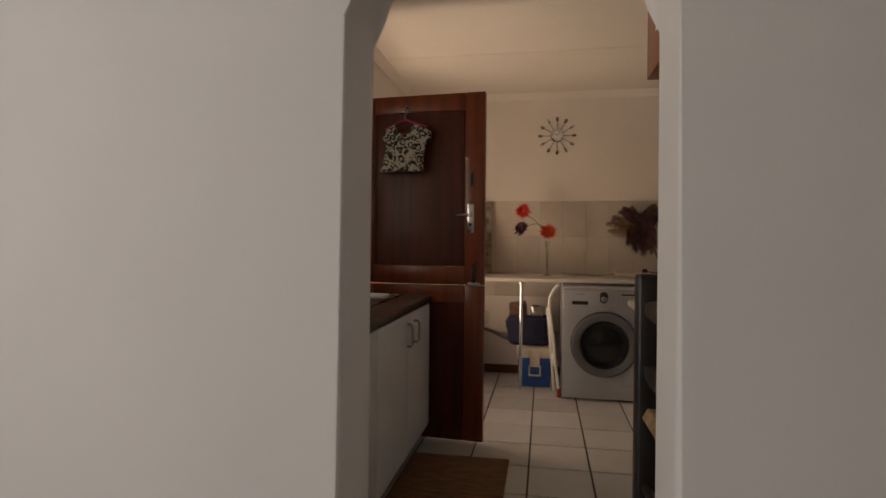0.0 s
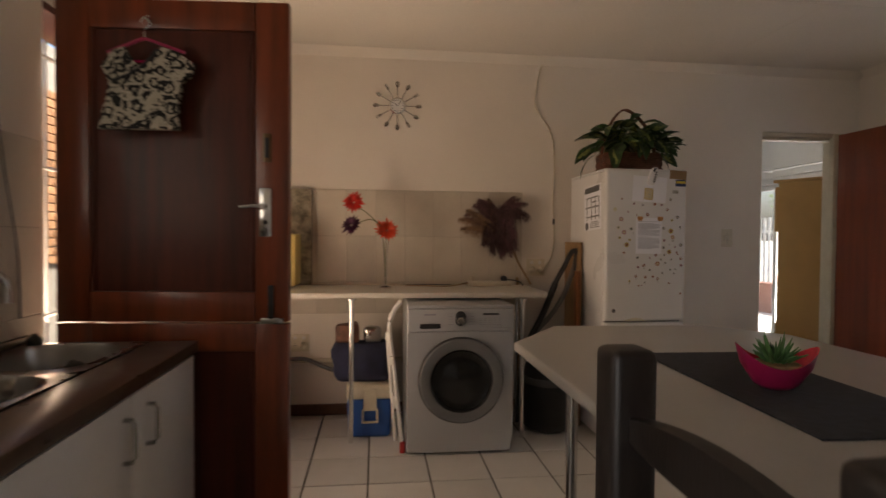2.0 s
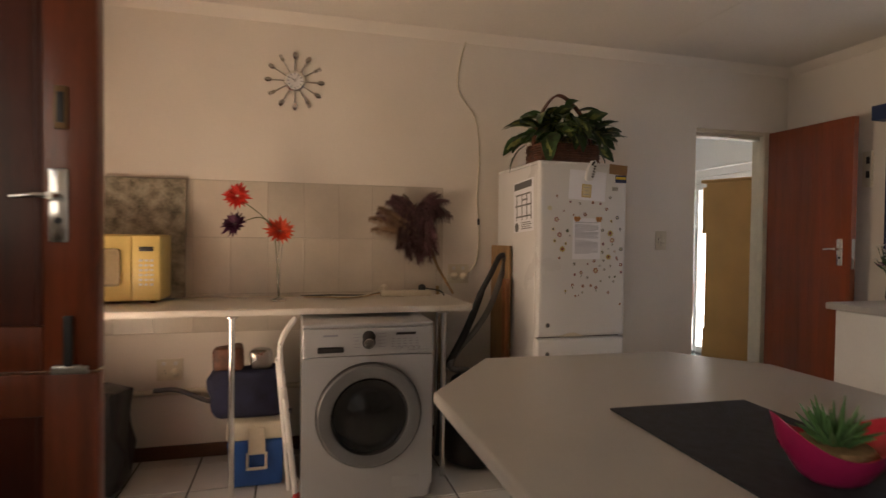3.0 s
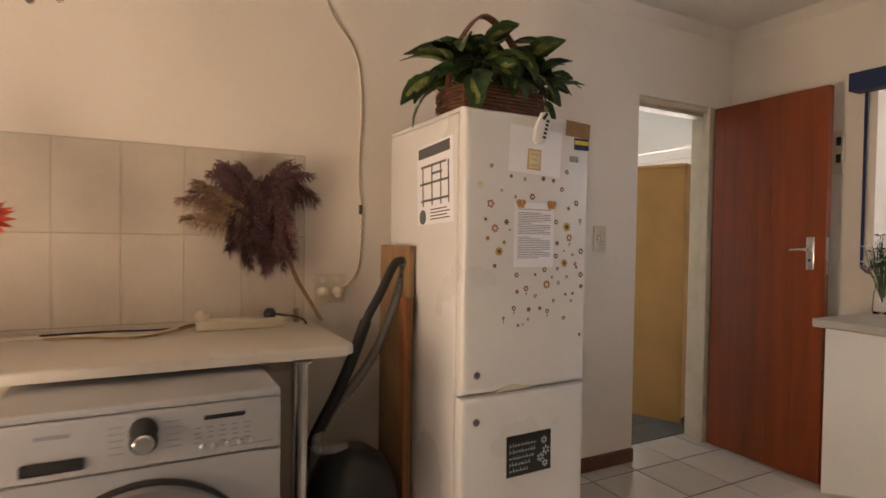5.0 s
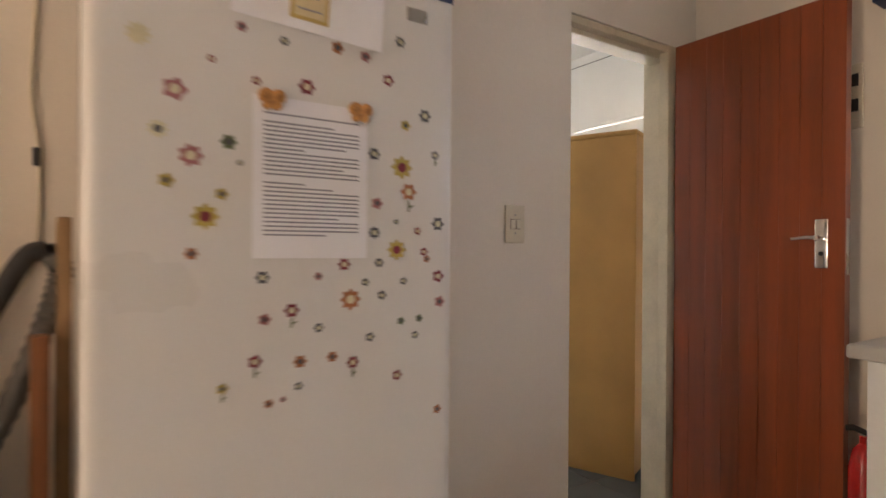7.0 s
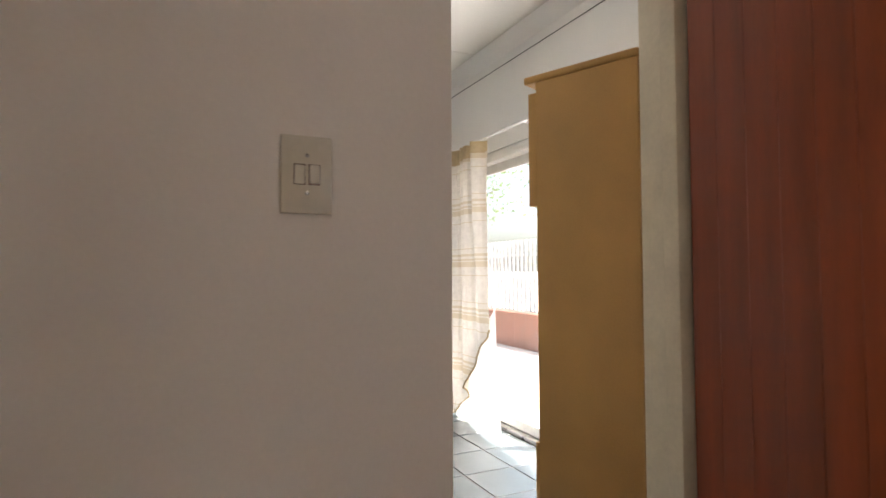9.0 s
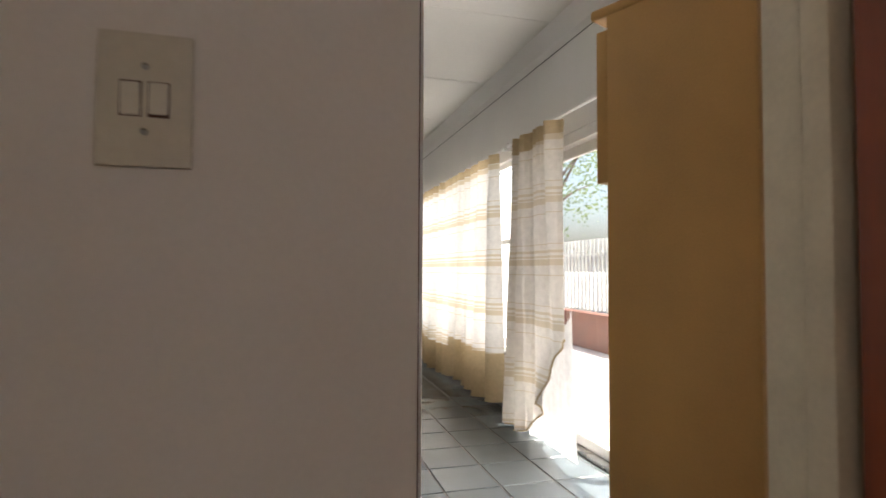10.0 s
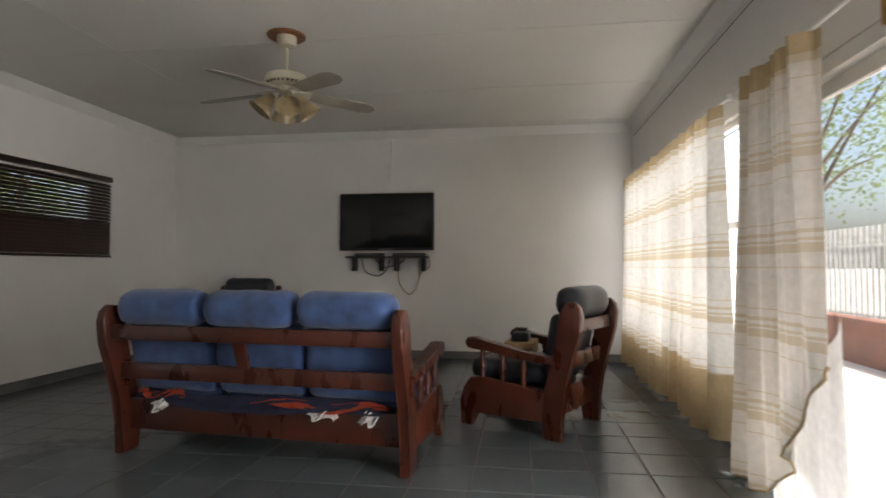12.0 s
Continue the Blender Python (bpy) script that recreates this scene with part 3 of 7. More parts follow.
def window_blind():
    f = structure(box("window_4", M_FRAMEW, -1.25, -1.21, 8.602, 10.278, 1.2005, 1.24), "small white window behind a dark blind")
    for y0, y1, z0, z1 in ((8.602, 10.278, 1.89, 1.928), (8.602, 8.64, 1.241, 1.889), (10.24, 10.278, 1.241, 1.889), (9.42, 9.46, 1.241, 1.889)):
        box("frame", M_FRAMEW, -1.25, -1.21, y0, y1, z0, z1, f)
    p = box("pane", M_GLASS, -1.232, -1.228, 8.64, 10.24, 1.241, 1.889, f, 0)
    p.visible_shadow = False
    return f


for make in (window_sink, window_right, window_lounge, sliding_door, window_blind):
    make()

# ---- outdoors ----
slab("ground", M_GROUND, -400, 400, -400, 400, -0.6, -0.13, "pale paved ground")


def brick_wall():
    """Garden wall beside the kitchen, of single bricks."""
    base = structure(box("wall_garden", M_MORTAR, -3.06, -2.92, -1.0, 8.0, -0.13, 2.9, bevel=0), "tall orange face-brick wall outside the kitchen")
    bm = bmesh.new()
    add_box(bm, -0.02, 0.02, -0.107, 0.107, -0.033, 0.033, 0.004, 1)
    me_ob = finish(bm, "brick", M_BRICK, base, m=pose(-2.915, 2.0, 1.0))
    me = me_ob.data
    first = True
    for row in range(20):
        for k in range(15):
            y, z = 4.75 + k * 0.225 + (row % 2) * 0.1125, 1.0 + row * 0.077
            if first:
                me_ob.matrix_basis, first = pose(-2.915, y, z), False
                continue
            ob = new("brick", me)
            ob.parent = base
            ob.matrix_basis = pose(-2.915 + random.uniform(-0.003, 0.003), y, z, random.uniform(-0.6, 0.6), 0, 0)
    return base


# ---- kitchen ----
def panel_door(name, w, z0, zs, z1, thick, stile, rail_t, rail_b, label, m, panel_mat, stile_mat):
    """A stable door in two leaves with one recessed panel each; the hinge is at the origin and the leaf runs along x."""
    d = empty(name, m, label, "door")
    for za, zb in ((z0, zs - 0.006), (zs, z1)):
        for xa, xb in ((0, stile), (w - stile, w)):
            box("stile", stile_mat, xa, xb, -thick / 2, thick / 2, za, zb, d, 0.004)
        for a, b in ((za, za + rail_b), (zb - rail_t, zb)):
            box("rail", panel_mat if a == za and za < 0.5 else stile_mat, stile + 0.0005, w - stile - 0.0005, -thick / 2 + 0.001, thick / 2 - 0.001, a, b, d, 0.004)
        bm = bmesh.new()
        add_box(bm, stile + 0.001, w - stile - 0.001, -thick / 2 + 0.013, thick / 2 - 0.013, za + rail_b + 0.001, zb - rail_t - 0.001)
        for xa, xb, a, b in ((stile + 0.001, stile + 0.018, za + rail_b, zb - rail_t), (w - stile - 0.018, w - stile - 0.001, za + rail_b, zb - rail_t)):
            add_box(bm, xa, xb, -thick / 2 + 0.005, -thick / 2 + 0.0128, a + 0.001, b - 0.001, 0.003, 1)
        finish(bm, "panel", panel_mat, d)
    return d


def lever_handle(parent, x, z, y, side, rosette=(0.021, 0.085)):
    w, h = rosette
    bm = bmesh.new()
    add_box(bm, x - w, x + w, y - 0.006, y, z - h, z + h, 0.004, 2)
    add_tube(bm, [(x, y - 0.005, z + 0.02), (x, y - 0.05, z + 0.02)], 0.009, 10)
    add_tube(bm, [(x, y - 0.042, z + 0.02), (x + side * 0.03, y - 0.047, z + 0.021), (x + side * 0.078, y - 0.045, z + 0.016)], 0.0085, 10, 0.006)
    h1 = finish(bm, "handle", M_CHROME, parent)
    tagged(h1, "chrome lever handle on a plate")
    bm = bmesh.new()
    add_tube(bm, [(x, y - 0.0085, z - 0.035), (x, y - 0.004, z - 0.035)], 0.008, 10)
    finish(bm, "keyhole", M_BLACK, parent)


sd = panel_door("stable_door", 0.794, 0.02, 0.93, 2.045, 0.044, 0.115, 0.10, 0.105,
                "dark mahogany stable door with recessed panels standing open", pose(-1.128, 3.292, 0, 0, 0, -4.2), M_MAHOG, M_MAHOG_LIT)
lever_handle(sd, 0.715, 1.315, -0.022, -1)
box("bolt_case", mat("dull_brass_plate", (0.20, 0.11, 0.05), 0.45, metal=0.6), 0.705, 0.735, -0.027, -0.022, 1.49, 1.59, sd, 0.003)
box("bolt_slot", M_BLACK, 0.712, 0.728, -0.0285, -0.0271, 1.505, 1.575, sd, 0.001)
box("bolt", M_BLACK, 0.725, 0.745, -0.034, -0.022, 0.94, 1.06, sd, 0.004)
box("latch", M_STEEL, 0.70, 0.78, -0.034, -0.022, 0.925, 0.945, sd, 0.004)
tube("hook", M_CHROME, [(0.33, -0.01, 1.975), (0.33, -0.045, 1.965), (0.33, -0.055, 1.975)], 0.005, sd)


def outer_door_frame():
    f = structure(box("door_3", M_MAHOG, -1.40, -1.27, 3.332, 3.342, 0, 2.03, bevel=0.004), "dark wooden frame of the outer kitchen door")
    box("frame", M_MAHOG, -1.40, -1.203, 4.10, 4.128, 0, 2.03, f)
    box("frame", M_MAHOG, -1.40, -1.203, 3.332, 4.128, 2.031, 2.058, f)
    # slatted security gate
    for k in range(9):
        tube("gate_bar", M_FRAMEW, [(-1.37, 3.40 + k * 0.085, 0.02), (-1.37, 3.40 + k * 0.085, 2.02)], 0.006, f)
    for z in (0.3, 0.9, 1.5, 1.95):
        tube("gate_bar", M_FRAMEW, [(-1.37, 3.362, z), (-1.37, 4.098, z)], 0.008, f)


outer_door_frame()


def blouse():
    b = empty("blouse", pose(-0.805, 3.205, 1.585, 0, 0, -3.6), "black and cream damask blouse hanging on the open door", "blouse")
    half = [(0.0, 0.19), (0.03, 0.23), (0.062, 0.275), (0.10, 0.265), (0.165, 0.225), (0.150, 0.180), (0.118, 0.165), (0.108, 0.09), (0.115, 0.0)]
    left = [(0.0, 0.0), (-0.15, 0.0), (-0.135, 0.06), (-0.108, 0.12), (-0.105, 0.165), (-0.118, 0.165), (-0.14, 0.21), (-0.10, 0.262), (-0.062, 0.275), (-0.04, 0.23)]
    outline = half + left
    bm = bmesh.new()
    add_prism(bm, outline, -0.030, -0.004, 0.006, 2)
    bmesh.ops.triangulate(bm, faces=[f for f in bm.faces if len(f.verts) > 4])
    bmesh.ops.subdivide_edges(bm, edges=bm.edges[:], cuts=2, use_grid_fill=True)
    for v in bm.verts:
        v.co.y += 0.007 * noise.noise(v.co * 14) - 0.006 * math.cos(v.co.x * 18)
    finish(bm, "cloth", M_FLORAL_L, b)
    bm = bmesh.new()
    add_tube(bm, curve_pts([(0.05, -0.034, 0.265), (0.02, -0.036, 0.225), (-0.03, -0.036, 0.185), (-0.09, -0.036, 0.16)], 6), 0.005, 6)
    finish(bm, "neckline_trim", M_BLACK, b)
    bm = bmesh.new()
    add_tube(bm, [(-0.12, -0.012, 0.255), (-0.02, -0.012, 0.30), (0.0, -0.012, 0.305), (0.02, -0.012, 0.30), (0.13, -0.012, 0.262)], 0.0055, 6)
    add_tube(bm, [(-0.06, -0.022, 0.225), (0.06, -0.022, 0.228)], 0.0045, 6)
    h = finish(bm, "hanger", M_PINK, b)
    tagged(h, "pink plastic clothes hanger")
    bm = bmesh.new()
    add_tube(bm, curve_pts([(0, -0.012, 0.305), (0, -0.012, 0.335), (0.018, -0.012, 0.355), (0.0, -0.012, 0.375), (-0.016, -0.012, 0.36)], 6), 0.0025, 6)
    finish(bm, "hanger_hook", M_CHROME, b)


blouse()


def bowl_cell(bm, x0, x1, y0, y1, z, depth, rx, ry, n=40):
    """A flat steel cell with a rounded bowl pressed into it."""
    cx, cy = (x0 + x1) / 2, (y0 + y1) / 2
    rings = [[] for _ in range(6)]
    for k in range(n):
        th = 2 * math.pi * k / n
        c, s = math.cos(th), math.sin(th)
        t = min((x1 - x0) / 2 / max(abs(c), 1e-6), (y1 - y0) / 2 / max(abs(s), 1e-6))
        rings[0].append(bm.verts.new((cx + c * t, cy + s * t, z)))
        q = (abs(c) ** 4 + abs(s) ** 4) ** -0.25
        for i, (f, dz) in enumerate(((1.04, 0.0), (1.0, 0.003), (0.97, -0.012), (0.93, -depth * 0.93), (0.82, -depth)), 1):
            rings[i].append(bm.verts.new((cx + c * q * rx * f, cy + s * q * ry * f, z + dz)))
    for u, v in zip(rings, rings[1:]):
        for k in range(n):
            bm.faces.new((u[k], u[(k + 1) % n], v[(k + 1) % n], v[k]))
    bm.faces.new(rings[-1])


def sink_unit():
    u = empty("sink_cabinet", pose(-0.88, 2.3, 0), "white sink cabinet with a dark brown worktop", "cabinet")
    o = Matrix.Translation((0.88, -2.3, 0))
    def part(name, material, *dims, bevel=0.003):
        return box(name, material, *dims, parent=u, bevel=bevel, m=o)
    part("body", M_WHITE, -1.195, -0.675, 1.52, 3.217, 0.10, 0.66, bevel=0.002)
    part("body", M_WHITE, -1.195, -0.675, 3.199, 3.217, 0.6605, 0.8275, bevel=0.002)
    part("plinth", M_DGREY, -1.19, -0.725, 1.53, 3.20, 0.0, 0.0995)
    ys = [1.522, 1.853, 2.196, 2.718, 3.217]
    for a, b in zip(ys, ys[1:]):
        part("door", M_WHITE, -0.673, -0.655, a + 0.003, b - 0.003, 0.11, 0.818, bevel=0.003)
    for y in (2.672, 2.812, 1.90):
        bm = bmesh.new()
        add_tube(bm, [(-0.654, y, 0.66), (-0.634, y, 0.662), (-0.626, y, 0.675), (-0.626, y, 0.755), (-0.634, y, 0.768), (-0.654, y, 0.77)], 0.0065, 8)
        h = finish(bm, "handle", M_STEEL, u, m=o)
        tagged(h, "grey metal bow handle")
    # worktop frame round the sink
    for x0, x1, y0, y1 in ((-0.80, -0.642, 1.505, 3.222), (-1.199, -1.1655, 1.505, 3.222), (-1.165, -0.8005, 3.1905, 3.222)):
        part("worktop", M_COUNTER, x0, x1, y0, y1, 0.828, 0.868, bevel=0.008)
    part("upstand", M_COUNTER, -1.1995, -1.182, 1.505, 3.222, 0.8685, 0.893, bevel=0.004)
    bm = bmesh.new()
    bowl_cell(bm, -1.165, -0.80, 2.76, 3.19, 0.8705, 0.15, 0.160, 0.188)
    bowl_cell(bm, -1.165, -0.80, 2.24, 2.759, 0.8705, 0.16, 0.160, 0.228)
    add_box(bm, -1.165, -0.80, 1.505, 2.239, 0.865, 0.8705)
    for k in range(9):
        add_box(bm, -1.13 + k * 0.034, -1.115 + k * 0.034, 1.62, 2.16, 0.8706, 0.874, 0.0015, 1)
    bmesh.ops.remove_doubles(bm, verts=bm.verts[:], dist=0.0004)
    s = finish(bm, "sink", M_STEEL, u, m=o)
    tagged(s, "stainless steel double sink with drainer")
    for y, z in ((2.975, 0.7215), (2.50, 0.7115)):
        bm = bmesh.new()
        add_lathe(bm, [(0.03, 0), (0.03, 0.004), (0.02, 0.006), (0.006, 0.003)], (-0.9825, y, z))
        finish(bm, "drain", M_CHROME, u, m=o)


sink_unit()


def tap():
    t = empty("sink_tap", pose(-1.185, 2.66, 0.985), "chrome wall-mounted swivel mixer tap", "tap")
    bm = bmesh.new()
    for dy in (-0.08, 0.08):
        add_tube(bm, [(-0.01, dy, 0), (0.05, dy, 0)], 0.016, 12)
        add_lathe(bm, [(0.03, 0), (0.028, 0.008), (0.02, 0.014)], m=pose(-0.012, dy, 0, 0, 90, 0))
    add_tube(bm, [(0.05, -0.10, 0), (0.05, 0.10, 0)], 0.018, 12)
    finish(bm, "body", M_CHROME, t)
    for s in (-1, 1):
        bm = bmesh.new()
        add_tube(bm, [(0.05, s * 0.10, 0), (0.05, s * 0.14, 0)], 0.013, 10)
        for k in range(4):
            a = k * math.pi / 2 + 0.4
            add_tube(bm, [(0.05, s * 0.14, 0), (0.05 + 0.028 * math.cos(a), s * 0.14, 0.028 * math.sin(a))], 0.007, 8)
        finish(bm, "knob", M_CHROME, t)
    bm = bmesh.new()
    add_tube(bm, curve_pts([(0.05, 0, 0.01), (0.055, 0, 0.06), (0.09, 0, 0.12), (0.16, 0, 0.148), (0.225, 0, 0.14), (0.245, 0, 0.115), (0.246, 0, 0.08)], 5), 0.011, 10)
    add_tube(bm, [(0.246, 0, 0.095), (0.246, 0, 0.065)], 0.014, 10)
    finish(bm, "spout", M_CHROME, t, m=pose(0.05, 0, 0, 0, 0, 48) @ pose(-0.05, 0, 0))


tap()
bm = bmesh.new()
add_lathe(bm, [(0.023, 0), (0.025, 0.012), (0.020, 0.022), (0.01, 0.03), (0.009, 0.036)], seg=16)
tagged(finish(bm, "sink_plug", M_BLACK, m=pose(-1.137, 3.163, 0.871)), "black rubber plug beside the sink", "plug")

# insect killer high on the wall, with its lead
ik = empty("wall_speaker", pose(-1.17, 3.0, 2.055), "small black box mounted high on the wall", "speaker")
box("case", M_BLACK, -0.029, 0.06, -0.06, 0.06, 0.0, 0.14, ik, 0.012)
box("grille", M_DGREY, 0.061, 0.064, -0.045, 0.045, 0.02, 0.12, ik, 0.001)
tube("lead", M_DGREY, curve_pts([(0.0, 0.03, 0.0), (-0.020, 0.05, -0.30), (-0.022, 0.11, -0.62), (-0.022, 0.17, -0.88), (-0.02, 0.18, -1.10)], 8), 0.003, ik)

# woven rug by the sink
bm = bmesh.new()
add_box(bm, -0.70, -0.17, 2.28, 3.02, 0.0005, 0.010, 0.004, 1)
for k in range(60):
    x = -0.695 + k * 0.0088
    add_tube(bm, [(x, 3.018, 0.005), (x + random.uniform(-0.003, 0.003), 3.045, 0.003)], 0.0014, 4)
    add_tube(bm, [(x, 2.282, 0.005), (x + random.uniform(-0.003, 0.003), 2.255, 0.003)], 0.0014, 4)
tagged(finish(bm, "rug", M_RUG), "brown woven rug with a fringe on the tiles", "rug")

# wall cupboard beside the arch
wc = empty("wall_cupboard", pose(0.31, 1.5, 1.68), "dark red-brown wooden wall cupboard beside the arch", "cupboard")
box("body", M_RED, 0, 1.2, 0.002, 0.34, 0, 0.72, wc, 0.004)
for k in range(3):
    box("door", M_RED, 0.003 + k * 0.4, 0.397 + k * 0.4, 0.341, 0.36, 0.004, 0.716, wc, 0.004)
box("note", M_PAPER, -0.002, -0.0005, 0.08, 0.20, 0.10, 0.30, wc, 0)


def shelf_table():
    s = empty("side_table", pose(0, 4.8, 0), "long pale laminate side table on chrome tube legs", "table")
    bm = bmesh.new()
    pts = [(-1.185, 5.07), (-1.185, 4.505), (0.99, 4.505), (1.025, 4.54), (1.025, 5.07)]
    lo = [bm.verts.new((x, y - 4.8, 0.868)) for x, y in pts]
    hi = [bm.verts.new((x, y - 4.8, 0.90)) for x, y in pts]
    fs = [bm.faces.new(lo[::-1]), bm.faces.new(hi)] + [bm.faces.new((lo[i], lo[(i + 1) % 5], hi[(i + 1) % 5], hi[i])) for i in range(5)]
    bmesh.ops.bevel(bm, geom=fs[1].edges[:], offset=0.009, segments=3, profile=0.5, affect="EDGES")
    finish(bm, "top", M_SHELFTOP, s)
    for x, y in ((-0.175, 4.54), (0.865, 4.53), (-1.1, 4.54), (0.94, 4.95)):
        bm = bmesh.new()
        add_tube(bm, [(x, y - 4.8, 0.0), (x, y - 4.8, 0.867)], 0.0145, 14)
        add_lathe(bm, [(0.03, 0), (0.03, 0.006), (0.016, 0.012)], (x, y - 4.8, 0.855))
        finish(bm, "leg", M_CHROME, s)


shelf_table()


def washing_machine():
    w = empty("washing_machine", pose(0.447, 4.29, 0), "silver-grey front-loading washing machine under the side table", "washing machine")
    W, H = 0.302, 0.852
    box("body", M_SILVER, -W, W, 0.02, 0.58, 0.012, H - 0.02, w, 0.012, 3)
    box("top", M_SILVER, -W, W, 0.0, 0.585, H - 0.0195, H, w, 0.006, 3)
    for x in (-0.25, 0.25):
        for y in (0.08, 0.52):
            lathe("foot", M_BLACK, [(0.022, 0), (0.022, 0.0115)], (x, y, 0), w, 12)
    # front with a round opening
    bm = bmesh.new()
    n, cz, R = 48, 0.43, 0.240
    outer, inner, deep = [], [], []
    for k in range(n):
        th = 2 * math.pi * (k + 0.5) / n
        c, s = math.cos(th), math.sin(th)
        zt, zb = 0.70 - cz, cz - 0.02
        t = min(W / max(abs(c), 1e-6), (zt if s > 0 else zb) / max(abs(s), 1e-6))
        outer.append(bm.verts.new((c * t, 0.0, cz + s * t)))
        inner.append(bm.verts.new((c * R, -0.004, cz + s * R)))
        deep.append(bm.verts.new((c * R * 0.97, 0.018, cz + s * R * 0.97)))
    back = [bm.verts.new((v.co.x, 0.0195, v.co.z)) for v in outer]
    for k in range(n):
        j = (k + 1) % n
        bm.faces.new((outer[k], outer[j], inner[j], inner[k]))
        bm.faces.new((inner[k], inner[j], deep[j], deep[k]))
        bm.faces.new((outer[j], outer[k], back[k], back[j]))
    finish(bm, "front_panel", M_SILVER, w)
    box("control_panel", M_SILVER, -W, W, -0.006, 0.0195, 0.705, H - 0.0205, w, 0.007, 3)
    # door: ring, glass dome
    mdoor = pose(0, 0, cz, 90, 0, 0) @ Matrix.Diagonal((1.085, 1.085, 1, 1))
    lathe("door_ring", M_BLACK, [(0.222, -0.012), (0.226, 0.012), (0.222, 0.026), (0.205, 0.036), (0.165, 0.038), (0.158, 0.026), (0.157, -0.005)], parent=w, seg=48, m=mdoor, cap=False)
    lathe("door_trim", M_RING, [(0.219, 0.030), (0.212, 0.0405), (0.174, 0.0425), (0.164, 0.0385)], parent=w, seg=48, m=mdoor, cap=False)
    lathe("door_glass", M_SCREEN, [(0.156, 0.0), (0.154, 0.028), (0.13, 0.018), (0.10, 0.022), (0.06, 0.036), (0.02, 0.042)], parent=w, seg=40, m=mdoor)
    # controls
    bm = bmesh.new()
    add_lathe(bm, [(0.030, 0), (0.030, 0.008), (0.027, 0.010)], seg=28, m=pose(-0.005, -0.006, 0.789, 90, 0, 0))
    add_lathe(bm, [(0.030, 0), (0.030, 0.0078), (0.027, 0.0098)], seg=28, m=pose(-0.005, -0.006, 0.765, 90, 0, 0))
    finish(bm, "dial_surround", M_BLACK, w)
    lathe("dial", M_CHROME, [(0.022, 0.008), (0.022, 0.026), (0.018, 0.031)], parent=w, seg=24, m=pose(-0.005, -0.006, 0.764, 90, 0, 0))
    box("drawer_pull", M_BLACK, -0.235, -0.118, -0.0085, -0.0055, 0.722, 0.748, w, 0.006, 3)
    box("display", M_BLACK, 0.122, 0.215, -0.0085, -0.0055, 0.795, 0.806, w, 0.002)
    bm = bmesh.new()
    for r in range(5):
        add_box(bm, -0.075, -0.045, -0.0072, -0.0058, 0.742 + r * 0.015, 0.744 + r * 0.015)
        add_box(bm, 0.04, 0.072, -0.0072, -0.0058, 0.742 + r * 0.015, 0.744 + r * 0.015)
    for c in range(5):
        for r in range(4):
            add_box(bm, 0.10 + c * 0.028, 0.115 + c * 0.028, -0.0072, -0.0058, 0.74 + r * 0.012, 0.7425 + r * 0.012)
    add_box(bm, 0.18, 0.28, -0.0072, -0.0058, 0.722, 0.724)
    add_box(bm, -0.21, -0.145, -0.0072, -0.0058, 0.795, 0.803)
    tagged(finish(bm, "printing", M_INK, w), kind="stuff")
    box("filter_flap", M_SILVER, 0.11, 0.24, -0.0025, -0.0002, 0.075, 0.13, w, 0.001)
    for k in range(5):
        lathe("button", M_SILVER, [(0.007, 0), (0.007, 0.004), (0.005, 0.006)], parent=w, seg=10, m=pose(0.12 + k * 0.028, -0.006, 0.732, 90, 0, 0))


washing_machine()


